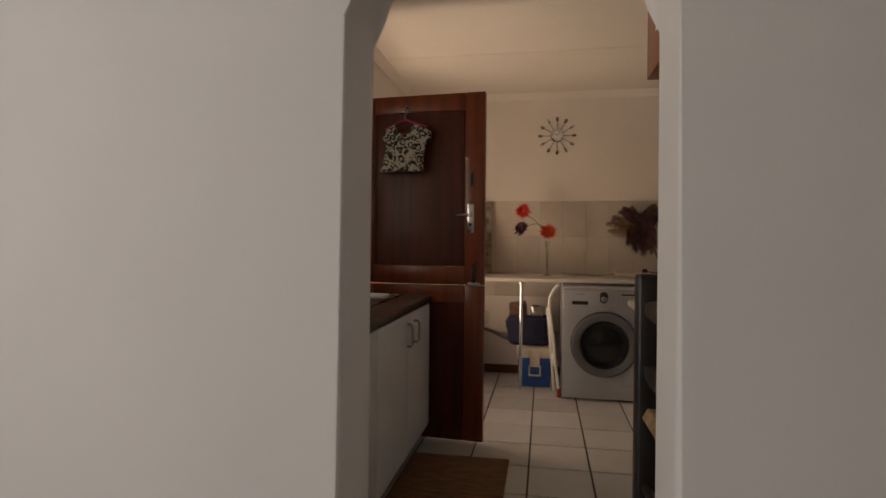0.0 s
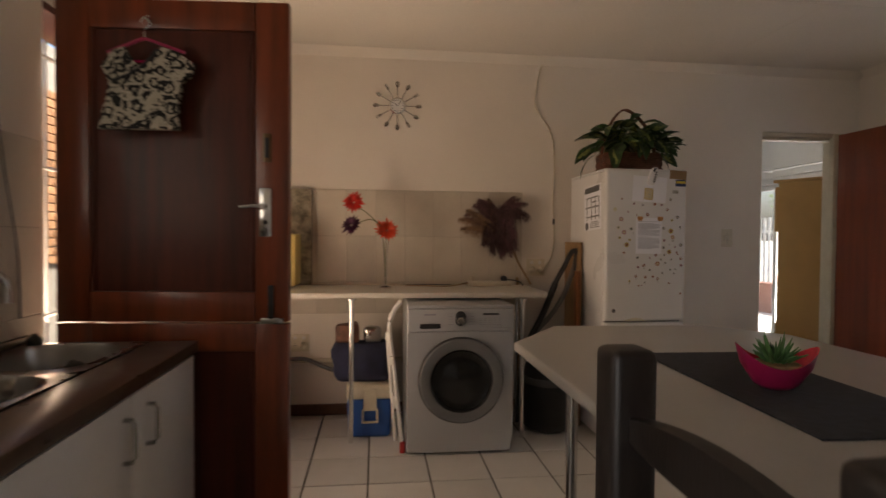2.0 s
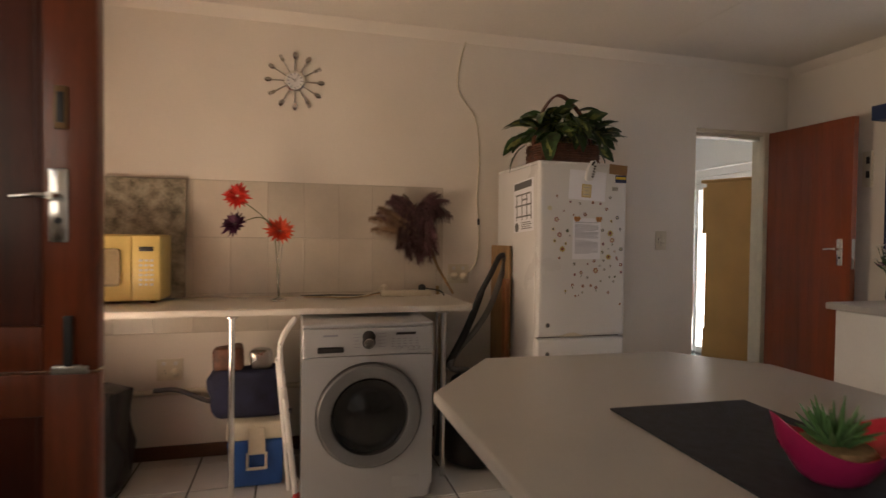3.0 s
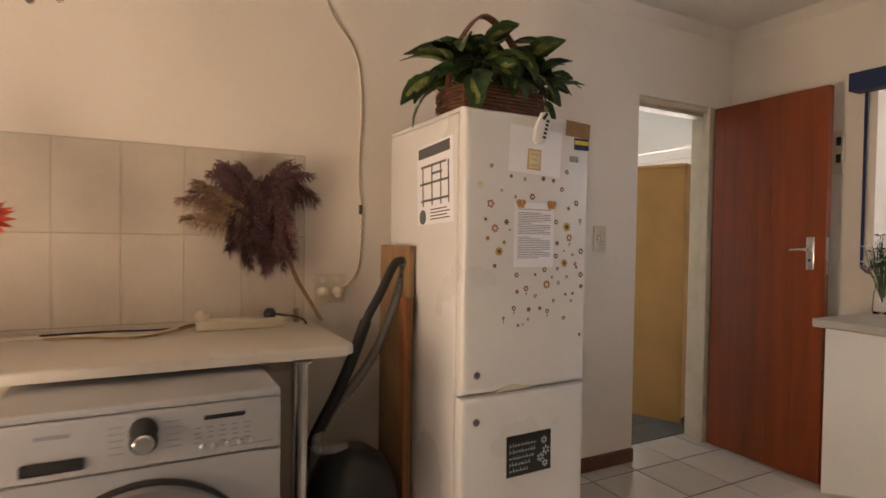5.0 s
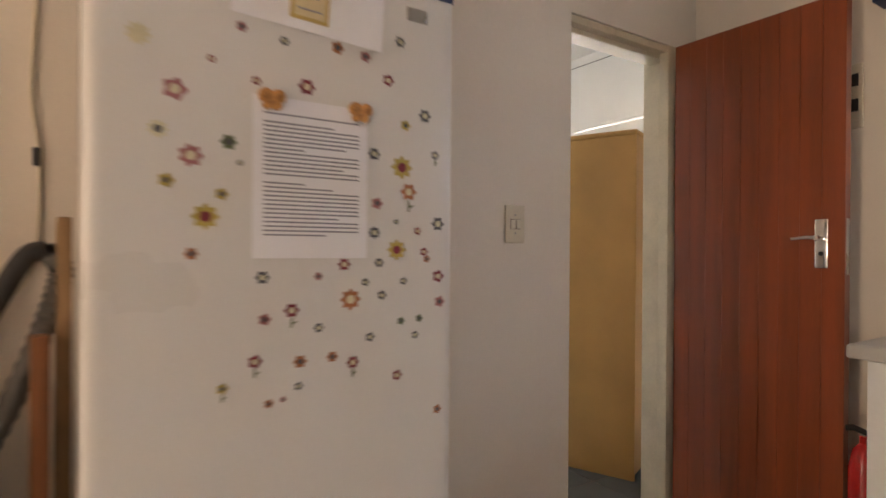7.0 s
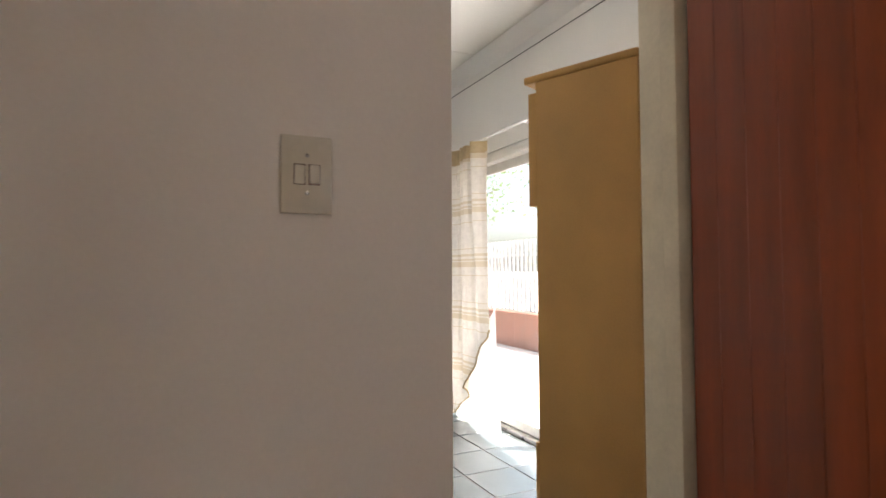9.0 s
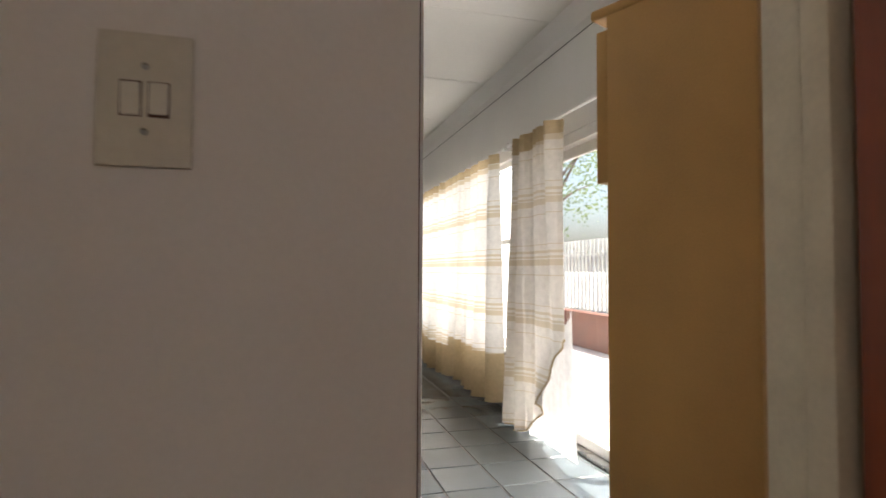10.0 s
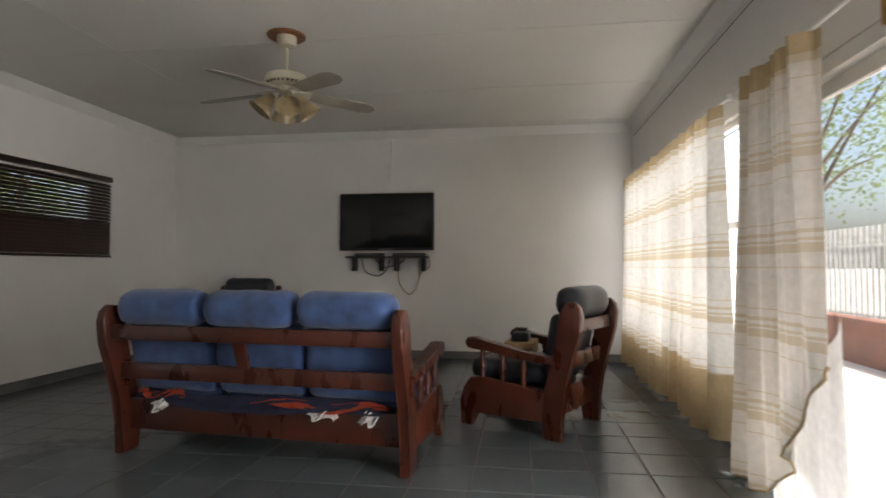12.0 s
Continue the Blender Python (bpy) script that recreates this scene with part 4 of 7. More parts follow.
def fridge():
    f = empty("fridge_freezer", pose(1.565, 4.345, 0), "white upright fridge-freezer covered in small stickers", "fridge")
    W, H, S = 0.252, 1.648, 0.737
    box("body", M_FRIDGE, -W, W, 0.052, 0.60, 0.03, H - 0.012, f, 0.008, 3)
    box("top", M_FRIDGE, -W, W, 0.03, 0.60, H - 0.0115, H + 0.004, f, 0.006, 3)
    box("seal", M_DGREY, -W + 0.012, W - 0.012, 0.04, 0.0515, 0.07, H - 0.02, f, 0.002)
    for z0, z1 in ((0.06, S - 0.004), (S + 0.004, H)):
        bm = bmesh.new()
        add_box(bm, -W, W, 0.0, 0.04, z0, z1)
        es = [e for e in bm.edges if all(v.co.y < 0.001 for v in e.verts)]
        bmesh.ops.bevel(bm, geom=es, offset=0.022, segments=5, profile=0.5, affect="EDGES")
        finish(bm, "door", M_FRIDGE, f)
    bm = bmesh.new()
    add_prism(bm, [(-0.13 + 0.02 * i, S + 0.006 + 0.020 * math.sin(math.pi * i / 7)) for i in range(8)], -0.004, 0.010, 0.001, 1)
    finish(bm, "handle", M_CREAM, f)
    box("plinth", M_DGREY, -W + 0.01, W - 0.01, 0.04, 0.10, 0.0, 0.055, f)
    for z in (0.805, 0.655):
        lathe("lock", M_DGREY, [(0.010, 0), (0.010, 0.003), (0.006, 0.004)], parent=f, seg=14, m=pose(-0.198, 0.0005, z, 90, 0, 0))
        lathe("lock_ring", M_CHROME, [(0.013, 0), (0.013, 0.0022), (0.010, 0.0028)], parent=f, seg=14, m=pose(-0.198, 0.0005, z, 90, 0, 0))
    box("badge", M_STEEL, 0.16, 0.195, -0.003, -0.0001, 1.505, 1.525, f, 0.001)
    # flower stickers, thin vinyl
    cols = [mat("sticker_" + n, c, 0.5, vary=0.1, bump=0.0) for n, c in
            (("crimson", (0.22, 0.03, 0.05)), ("pink", (0.38, 0.16, 0.17)), ("yellow", (0.48, 0.38, 0.10)), ("orange", (0.40, 0.16, 0.07)),
             ("slate", (0.10, 0.10, 0.12)), ("green", (0.15, 0.18, 0.10)), ("pale", (0.66, 0.62, 0.44)))]

    def flower(x, z, r, k, petals=6, stem=False):
        bm = bmesh.new()
        ring = []
        n = petals * 4
        for i in range(n):
            a = 2 * math.pi * i / n
            q = r * (0.84 + 0.16 * math.cos(petals * a))
            ring.append(bm.verts.new((q * math.cos(a), 0, q * math.sin(a))))
        bm.faces.new(ring)
        core = [bm.verts.new((r * 0.42 * math.cos(2 * math.pi * i / 8), -0.0004, r * 0.42 * math.sin(2 * math.pi * i / 8))) for i in range(8)]
        face = bm.faces.new(core)
        face.material_index = 1
        if stem:
            for s in ((-0.0012, 0.0012, -r * 2.2, -r * 0.9),):
                g = bm.faces.new([bm.verts.new(p) for p in ((s[0], 0, s[2]), (s[1], 0, s[2]), (s[1], 0, s[3]), (s[0], 0, s[3]))])
                g.material_index = 2
            g = bm.faces.new([bm.verts.new(p) for p in ((0, 0, -r * 1.9), (r * 0.8, 0, -r * 1.4), (0, 0, -r * 1.5))])
            g.material_index = 2
        ext = bmesh.ops.extrude_face_region(bm, geom=bm.faces[:])
        bmesh.ops.translate(bm, verts=[v for v in ext["geom"] if isinstance(v, bmesh.types.BMVert)], vec=(0, -0.0006, 0))
        core_mat = cols[0 if k == 2 else 6] if r > 0.012 else cols[6 if k in (0, 4) else 4]
        finish(bm, "sticker", [cols[k], core_mat, cols[5]], f, smooth=False, m=pose(x, -0.0004, z))
    kinds = ("crimson", "pink", "yellow", "orange", "slate", "green", "pale")

    def stick(kind, rows):
        for x, z, r, p in rows:
            flower(x, z, r * 1.15, kinds.index(kind), abs(p), p < 0)

    stick("pale", [(-0.197, 1.407, 0.0123, 9), (-0.176, 1.299, 0.0102, 9)])
    stick("pink", [(-0.158, 1.349, 0.013, 5), (-0.14, 1.271, 0.0129, 7), (-0.081, 1.441, 0.0065, 5), (0.092, 1.436, 0.0074, 5), (0.112, 1.225, 0.0083, 5), (0.222, 1.076, 0.0083, 5), (0.023, 1.12, 0.0055, 6), (-0.05, 1.065, 0.0074, 5), (-0.025, 0.957, 0.0038, 5)])
    stick("yellow", [(-0.123, 1.197, 0.0147, 8), (-0.167, 1.239, 0.0083, 5), (-0.104, 1.226, 0.0074, 5), (0.159, 1.345, 0.0074, 5), (0.153, 1.281, 0.0157, 8), (0.145, 1.157, 0.0138, 8), (-0.102, 0.981, 0.0065, -5)])
    stick("green", [(-0.096, 1.292, 0.0092, 6), (0.153, 1.05, 0.0056, 5), (0.185, 1.052, 0.0056, 5)])
    stick("orange", [(-0.139, 1.151, 0.0074, 6), (0.049, 1.44, 0.0085, 5), (0.165, 1.245, 0.012, -6), (0.198, 1.143, 0.0055, 5), (0.071, 1.086, 0.0138, 8), (-0.002, 1.005, 0.0083, 6), (0.044, 1.007, 0.0074, 6), (-0.044, 0.954, 0.0056, 5), (0.219, 0.907, 0.0067, 5)])
    stick("crimson", [(-0.157, 1.469, 0.0067, 5), (-0.117, 1.393, 0.0047, 6), (0.129, 1.408, 0.0083, 5), (-0.062, 1.375, 0.0056, 5), (0.005, 1.378, 0.0103, 6), (0.181, 1.186, 0.0055, 5), (0.193, 1.154, 0.0064, 5), (0.219, 1.116, 0.0092, 5), (0.061, 1.136, 0.0083, 6), (-0.014, 1.075, 0.0092, -6), (-0.062, 1.011, 0.0083, -5), (0.075, 0.996, 0.0083, -6)])
    stick("crimson", [(0.147, 0.969, 0.0074, 5)])
    stick("slate", [(-0.026, 1.434, 0.0056, 6), (0.149, 1.469, 0.0074, 6), (-0.082, 1.267, 0.0037, 6), (0.193, 1.364, 0.0094, 6), (0.107, 1.297, 0.0083, 6), (0.218, 1.198, 0.0101, 6), (0.212, 1.305, 0.0065, -5), (0.108, 1.182, 0.0083, 8), (0.144, 1.199, 0.0037, 5), (0.116, 1.138, 0.0064, 6), (0.157, 1.11, 0.0055, 5), (0.094, 1.11, 0.0055, 5)])
    stick("slate", [(-0.053, 1.12, 0.0083, 6), (0.121, 1.09, 0.0065, 5), (0.024, 1.049, 0.0064, 6), (0.102, 1.03, 0.0065, 5), (0.178, 1.027, 0.0056, 5), (-0.004, 0.972, 0.0055, 5)])


fridge()


def sheet(name, x0, x1, z0, z1, y, label, lines, material=M_PAPER, tilt=0.0, category="paper", margin=0.014):
    """A sheet stuck to an upright face, with bars for its printing."""
    w, h = x1 - x0, z1 - z0
    s = tagged(finish_box(name, material, w, h), label, category)
    s.matrix_basis = pose((x0 + x1) / 2, y, (z0 + z1) / 2, 0, tilt, 0)
    if lines:
        bm = bmesh.new()
        rnd = random.Random(int(h * 1e4))
        top = h / 2 - margin * 1.6
        step = (h - margin * 3) / lines
        for k in range(lines):
            if rnd.random() < 0.12:
                continue
            z = top - k * step
            e = w / 2 - margin
            b = e if rnd.random() < 0.7 else e * rnd.uniform(-0.2, 0.8)
            add_box(bm, -e, b, -0.0012, -0.0007, z - 0.0011, z + 0.0011)
        finish(bm, "print", M_INK, s, smooth=False)
    return s


def finish_box(name, material, w, h):
    bm = bmesh.new()
    n = 8
    add = []
    for i in range(n + 1):
        z = -h / 2 + h * i / n
        add.append([bm.verts.new((x, -0.0004, z)) for x in (-w / 2, w / 2)])
    for a, b in zip(add, add[1:]):
        bm.faces.new((a[0], a[1], b[1], b[0]))
    ext = bmesh.ops.extrude_face_region(bm, geom=bm.faces[:])
    bmesh.ops.translate(bm, verts=[v for v in ext["geom"] if isinstance(v, bmesh.types.BMVert)], vec=(0, 0.0003, 0))
    return finish(bm, name, material, smooth=False)


FY = 4.3432
sheet("letter", 1.498, 1.660, 1.145, 1.358, FY, "typed white letter held to the fridge by orange magnets", 30)
n1 = sheet("card", 1.474, 1.686, 1.452, 1.604, FY, "large white sheet with a small gold card, on the fridge", 0, tilt=3)
box("gold_card", mat("gold_card", (0.55, 0.40, 0.14), 0.5), -0.032, 0.022, -0.0016, -0.0009, -0.062, 0.006, n1, 0)
box("card_face", mat("pale_gold_card", (0.66, 0.56, 0.34), 0.6), -0.027, 0.017, -0.0022, -0.0017, -0.057, 0.001, n1, 0)
bm = bmesh.new()
for k, (a, b) in enumerate(((-0.02, 0.01), (-0.016, 0.006), (-0.022, 0.012))):
    add_box(bm, a, b, -0.0028, -0.0023, -0.012 - k * 0.018, -0.010 - k * 0.018)
finish(bm, "print", M_INK, n1, smooth=False)
# orange magnets holding the letter
for x in (1.522, 1.648):
    bm = bmesh.new()
    for s in (-1, 1):
        add_lathe(bm, [(0.010, 0), (0.010, 0.004), (0.007, 0.006)], (s * 0.008, 0.005, 0), 10)
        add_lathe(bm, [(0.007, 0), (0.007, 0.004), (0.005, 0.006)], (s * 0.006, -0.006, 0), 10)
    tagged(finish(bm, "magnet", mat("orange_magnet", (0.55, 0.27, 0.09), 0.5, vary=0.3, scale=120), m=pose(x, FY - 0.0015, 1.352, 90, 0, 0)),
           "small orange butterfly magnet on the fridge", "magnet", "magnets on the letter")
# white sealing clip at the fridge's top edge
cl = empty("bag_clip", pose(1.592, FY - 0.004, 1.60, 0, 14, 0), "white plastic bag clip hooked on the fridge", "clip")
bm = bmesh.new()
add_prism(bm, [(-0.024, -0.045), (-0.01, -0.055), (0.016, -0.045), (0.027, 0.0), (0.024, 0.045), (0.008, 0.062), (-0.016, 0.052), (-0.028, 0.0)], -0.018, 0.0, 0.005, 2)
finish(bm, "body", M_FRIDGE, cl)
bm = bmesh.new()
add_prism(bm, [(-0.014, 0.032), (-0.002, 0.056), (0.006, 0.052), (-0.004, 0.028)], -0.0195, -0.0182, 0.0, 1)
for k in range(5):
    add_box(bm, 0.004, 0.016, -0.0195, -0.0182, -0.03 + k * 0.014, -0.022 + k * 0.014)
finish(bm, "print", M_BLACK, cl, smooth=False)
sheet("cardboard_strip", 1.705, 1.812, 1.590, 1.643, FY - 0.0005, "torn brown cardboard at the corner of the fridge", 0, M_CARD2, 4, "cardboard")
en = sheet("energy_label", 1.742, 1.808, 1.548, 1.588, FY - 0.0003, "blue and yellow appliance label on the fridge", 0, M_PELMET, 0, "label")
box("band", mat("label_yellow", (0.70, 0.52, 0.06), 0.6), -0.03, 0.03, -0.0016, -0.0009, -0.002, 0.012, en, 0)
# dark poster low on the fridge with chalk writing
dp = sheet("chalk_poster", 1.484, 1.666, 0.455, 0.592, FY, "dark chalkboard-style poster with pale writing on the freezer door", 0, M_BLACK, -1, "poster")
bm = bmesh.new()
rnd = random.Random(9)
for k in range(5):
    x = -0.078
    while x < 0.03 - 0.008 * k:
        w = rnd.uniform(0.005, 0.013)
        tall = rnd.uniform(0.009, 0.014)
        add_box(bm, x, x + 0.002, -0.0014, -0.0008, 0.030 - k * 0.021, 0.030 - k * 0.021 + tall)
        add_box(bm, x, x + w, -0.0014, -0.0008, 0.033 - k * 0.021, 0.0355 - k * 0.021)
        x += w + 0.004
for cx, cz, r in ((0.062, 0.035, 0.013), (0.070, 0.0, 0.016), (0.048, -0.022, 0.015), (0.066, -0.045, 0.012)):
    for q in range(6):
        a = q * math.pi / 3
        add_box(bm, -0.003, 0.003, -0.0014, -0.0008, r * 0.35, r, m=pose(cx, 0, cz, 0, math.degrees(a), 0))
finish(bm, "chalk_print", mat("chalk_print", (0.50, 0.60, 0.60), 0.8), dp, smooth=False)
# flyer on the fridge's side
fl = sheet("flyer", -0.135, 0.135, -0.14, 0.14, 0, "black and white flyer on the fridge's side", 0, M_PAPER, 0, "flyer")
fl.matrix_basis = pose(1.3125, 4.555, 1.425, 0, 0, -90) @ pose(0, 0, 0, 0, -3, 0)
bm = bmesh.new()
for a in ((-0.10, 0.09, 0.06, 0.068), (-0.11, 0.11, 0.0, 0.008), (-0.10, 0.10, -0.06, -0.052), (-0.02, 0.06, 0.03, 0.038)):
    add_box(bm, a[0], a[1], -0.0014, -0.0008, a[2], a[3])
for x in (-0.09, -0.02, 0.045, 0.10):
    add_box(bm, x, x + 0.008, -0.0014, -0.0008, -0.075, 0.066)
add_box(bm, -0.12, 0.115, -0.0014, -0.0008, 0.095, 0.132)
add_lathe(bm, [(0.026, 0.0008), (0.026, 0.0014)], seg=18, m=pose(-0.09, 0, -0.112, 90, 0, 0))
for k in range(4):
    add_box(bm, -0.03, 0.11 - 0.02 * (k % 2), -0.0014, -0.0008, -0.125 + k * 0.011, -0.121 + k * 0.011)
finish(bm, "print", M_DGREY, fl, smooth=False)


def leaf_mesh(name, length, width, materials, fold=0.25, bend=0.3):
    bm = bmesh.new()
    n = 5
    rows = []
    for i in range(n + 1):
        t = i / n
        w = width / 2 * math.sin(math.pi * min(1, t * 0.92 + 0.06)) ** 0.8
        y, z = length * t, -bend * length * t * t
        rows.append([bm.verts.new((w * q, y, z + fold * w * abs(q) + (0.004 * math.sin(7 * t + 3 * q) if abs(q) == 1 else 0))) for q in (-1, -0.45, 0, 0.4, 1)])
    for i, (a, b) in enumerate(zip(rows, rows[1:])):
        for j in range(4):
            f = bm.faces.new((a[j], a[j + 1], b[j + 1], b[j]))
            f.material_index = 1 if len(materials) > 1 and j in (1, 2) and 0 < i < (4 if j == 1 else 3) else 0
    me = bpy.data.meshes.new(name)
    bm.to_mesh(me)
    bm.free()
    for m in materials:
        me.materials.append(m)
    me.shade_smooth()
    return me


def basket_plant():
    p = empty("basket_plant", pose(1.575, 4.62, 1.653), "artificial variegated plant in a dark wicker basket on the fridge", "plant")
    # woven basket: canes round uprights
    bm = bmesh.new()
    W, D, H = 0.185, 0.11, 0.115
    for r in range(9):
        z, g = 0.008 + r * 0.013, 1.0 + 0.02 * math.sin(r * 2.2)
        pts = []
        for k in range(49):
            a = 2 * math.pi * k / 48
            q = (abs(math.cos(a)) ** 6 + abs(math.sin(a)) ** 6) ** (-1 / 6)
            wob = 1 + 0.012 * math.sin(a * 14 + r * math.pi)
            pts.append((W * g * q * math.cos(a) * wob, D * g * q * math.sin(a) * wob, z))
        add_tube(bm, pts, 0.0075, 6, cap=False)
    add_box(bm, -W * 0.97, W * 0.97, -D * 0.97, D * 0.97, 0.0, 0.10, 0.02, 2)
    finish(bm, "basket", M_WICKER, p)
    bm = bmesh.new()
    for dy in (-0.012, 0.0, 0.012):
        add_tube(bm, curve_pts([(-W, dy, 0.1), (-W * 0.8, dy, 0.27), (-0.03, dy, 0.405), (W * 0.7, dy, 0.28), (W, dy, 0.1)], 8), 0.006, 6)
    finish(bm, "handle", M_WICKER, p)
    bm = bmesh.new()
    rnd = random.Random(3)
    for k in range(120):
        x, y = rnd.uniform(-W, W), rnd.uniform(-D, D)
        a = rnd.uniform(0, 6.28)
        add_tube(bm, [(x, y, 0.11), (x + 0.04 * math.cos(a), y + 0.04 * math.sin(a), 0.12 + rnd.uniform(0, 0.03))], 0.0012, 3)
    tagged(finish(bm, "straw", M_STRAW, p), kind="stuff")
    me = [leaf_mesh("leaf", 0.14, 0.078, [M_LEAF, M_LEAF2]), leaf_mesh("leaf", 0.12, 0.066, [M_LEAF], 0.3, 0.5), leaf_mesh("leaf", 0.155, 0.08, [M_LEAF, M_LEAF2], 0.2, 0.6)]
    for k in range(125):
        a = rnd.uniform(0, 2 * math.pi)
        rr = rnd.random() ** 0.6
        x, y = 0.24 * rr * math.cos(a), 0.15 * rr * math.sin(a)
        z = 0.13 + 0.20 * (1 - rr ** 1.8) * rnd.uniform(0.35, 1) + rnd.uniform(-0.03, 0.05)
        ob = new("leaf", rnd.choice(me))
        ob.parent = p
        s = rnd.uniform(0.75, 1.2)
        ob.matrix_basis = pose(x, y, z, rnd.uniform(-35, 35), rnd.uniform(-25, 25), math.degrees(a) - 90 + rnd.uniform(-50, 50)) @ Matrix.Scale(s, 4)


basket_plant()


def clock():
    c = empty("wall_clock", pose(0.108, 5.088, 2.138), "silver wall clock with spoons and forks as rays", "clock")
    lathe("face", M_CHROME, [(0.058, 0), (0.058, 0.012), (0.05, 0.016)], parent=c, seg=32, m=pose(0, 0, 0, 90, 0, 0))
    lathe("dial", M_FRIDGE, [(0.048, 0.016), (0.046, 0.018)], parent=c, seg=28, m=pose(0, 0, 0, 90, 0, 0))
    bm = bmesh.new()
    for k in range(12):
        a = k * math.pi / 6
        add_box(bm, -0.002, 0.002, -0.0195, -0.0182, 0.034, 0.044, m=pose(0, 0, 0, 0, math.degrees(a), 0))
    add_box(bm, -0.002, 0.002, -0.021, -0.0196, -0.006, 0.026, m=pose(0, 0, 0, 0, -52, 0))
    add_box(bm, -0.0014, 0.0014, -0.0225, -0.0211, -0.006, 0.038, m=pose(0, 0, 0, 0, 40, 0))
    finish(bm, "hand_marks", M_BLACK, c, smooth=False)
    for k in range(12):
        bm = bmesh.new()
        add_box(bm, -0.003, 0.003, -0.010, -0.006, 0.056, 0.13, 0.001, 1)
        if k % 3 != 2:
            add_lathe(bm, [(0.003, 0.0), (0.011, 0.002), (0.0135, 0.006), (0.009, 0.009)], seg=14, m=pose(0, -0.004, 0.148, 90, 0, 0) @ Matrix.Diagonal((1, 1.55, 1, 1)))
        else:
            add_box(bm, -0.009, 0.009, -0.010, -0.006, 0.128, 0.145, 0.002, 1)
            for x in (-0.0075, -0.0025, 0.0025, 0.0075):
                add_box(bm, x - 0.0013, x + 0.0013, -0.0095, -0.0065, 0.144, 0.168)
        finish(bm, "spoon" if k % 3 != 2 else "fork", M_SPOON, c, m=pose(0, 0, 0, 0, k * 30, 0))


clock()

# lead down the wall, with its plug in the socket
ld = empty("wall_lead", pose(1.15, 5.085, 2.5), "cream electric lead hanging down the wall to a socket", "cable")
tube("lead", M_CREAM, curve_pts([(0, 0, 0.012), (-0.045, 0, -0.15), (-0.06, 0, -0.33), (0.055, 0, -0.50), (0.085, 0, -0.72), (0.075, 0, -1.0),
                                 (0.09, 0, -1.16), (0.08, 0, -1.38), (0.03, -0.01, -1.46), (-0.01, -0.03, -1.475)], 8), 0.004, ld)
box("switch", M_BLACK, 0.078, 0.092, -0.008, 0.004, -1.17, -1.13, ld, 0.003)


def socket(x, z, label, plugs):
    s = empty("wall_socket", pose(x, 5.0895, z), label, "socket")
    box("plate", M_CREAM, -0.066, 0.066, -0.009, 0, -0.06, 0.06, s, 0.003)
    for dx in (-0.03, 0.03):
        box("rocker", M_FRIDGE, dx - 0.01, dx + 0.01, -0.0125, -0.0092, 0.025, 0.045, s, 0.002)
    for dx in plugs:
        bm = bmesh.new()
        add_lathe(bm, [(0.022, 0), (0.024, 0.012), (0.018, 0.03), (0.008, 0.042)], seg=14, m=pose(dx, -0.0095, -0.014, 90, 0, 0))
        finish(bm, "plug", M_CREAM, s)
    bm = bmesh.new()
    for dx in (-0.03, 0.03):
        for a in (90, 210, 330):
            add_tube(bm, [(dx + 0.009 * math.cos(radians(a)), -0.0098, -0.014 + 0.009 * math.sin(radians(a))), (dx + 0.009 * math.cos(radians(a)), -0.0091, -0.014 + 0.009 * math.sin(radians(a)))], 0.003, 8)
    finish(bm, "holes", M_BLACK, s)


socket(1.105, 1.022, "cream double wall socket with plugs in it", (-0.03, 0.034))
socket(-0.55, 0.50, "cream double wall socket under the side table", (0.03,))


M_ROCKER = mat("aged_white_rocker", (0.70, 0.65, 0.53), 0.4, vary=0.05, bump=0.03)


def light_switch():
    s = empty("light_switch", pose(2.578, 5.0895, 1.245), "cream two-gang light switch plate", "switch")
    box("plate", M_CREAM, -0.043, 0.043, -0.007, 0, -0.066, 0.066, s, 0.003)
    for dx in (-0.0125, 0.0125):
        bm = bmesh.new()
        add_box(bm, dx - 0.0085, dx + 0.0085, -0.0105, -0.0072, -0.016, 0.016, 0.002, 2, m=pose(0, 0, 0, 4 if dx < 0 else -4, 0, 0))
        finish(bm, "rocker", M_ROCKER, s)
        box("rocker_gap", M_SKIRT, dx - 0.0098, dx + 0.0098, -0.0076, -0.0068, -0.0175, 0.0175, s, 0)
    for z in (-0.032, 0.032):
        lathe("screw", M_STEEL, [(0.0035, 0), (0.0035, 0.0018), (0.002, 0.0024)], parent=s, seg=10, m=pose(0, -0.0068, z, 90, 0, 0))


light_switch()


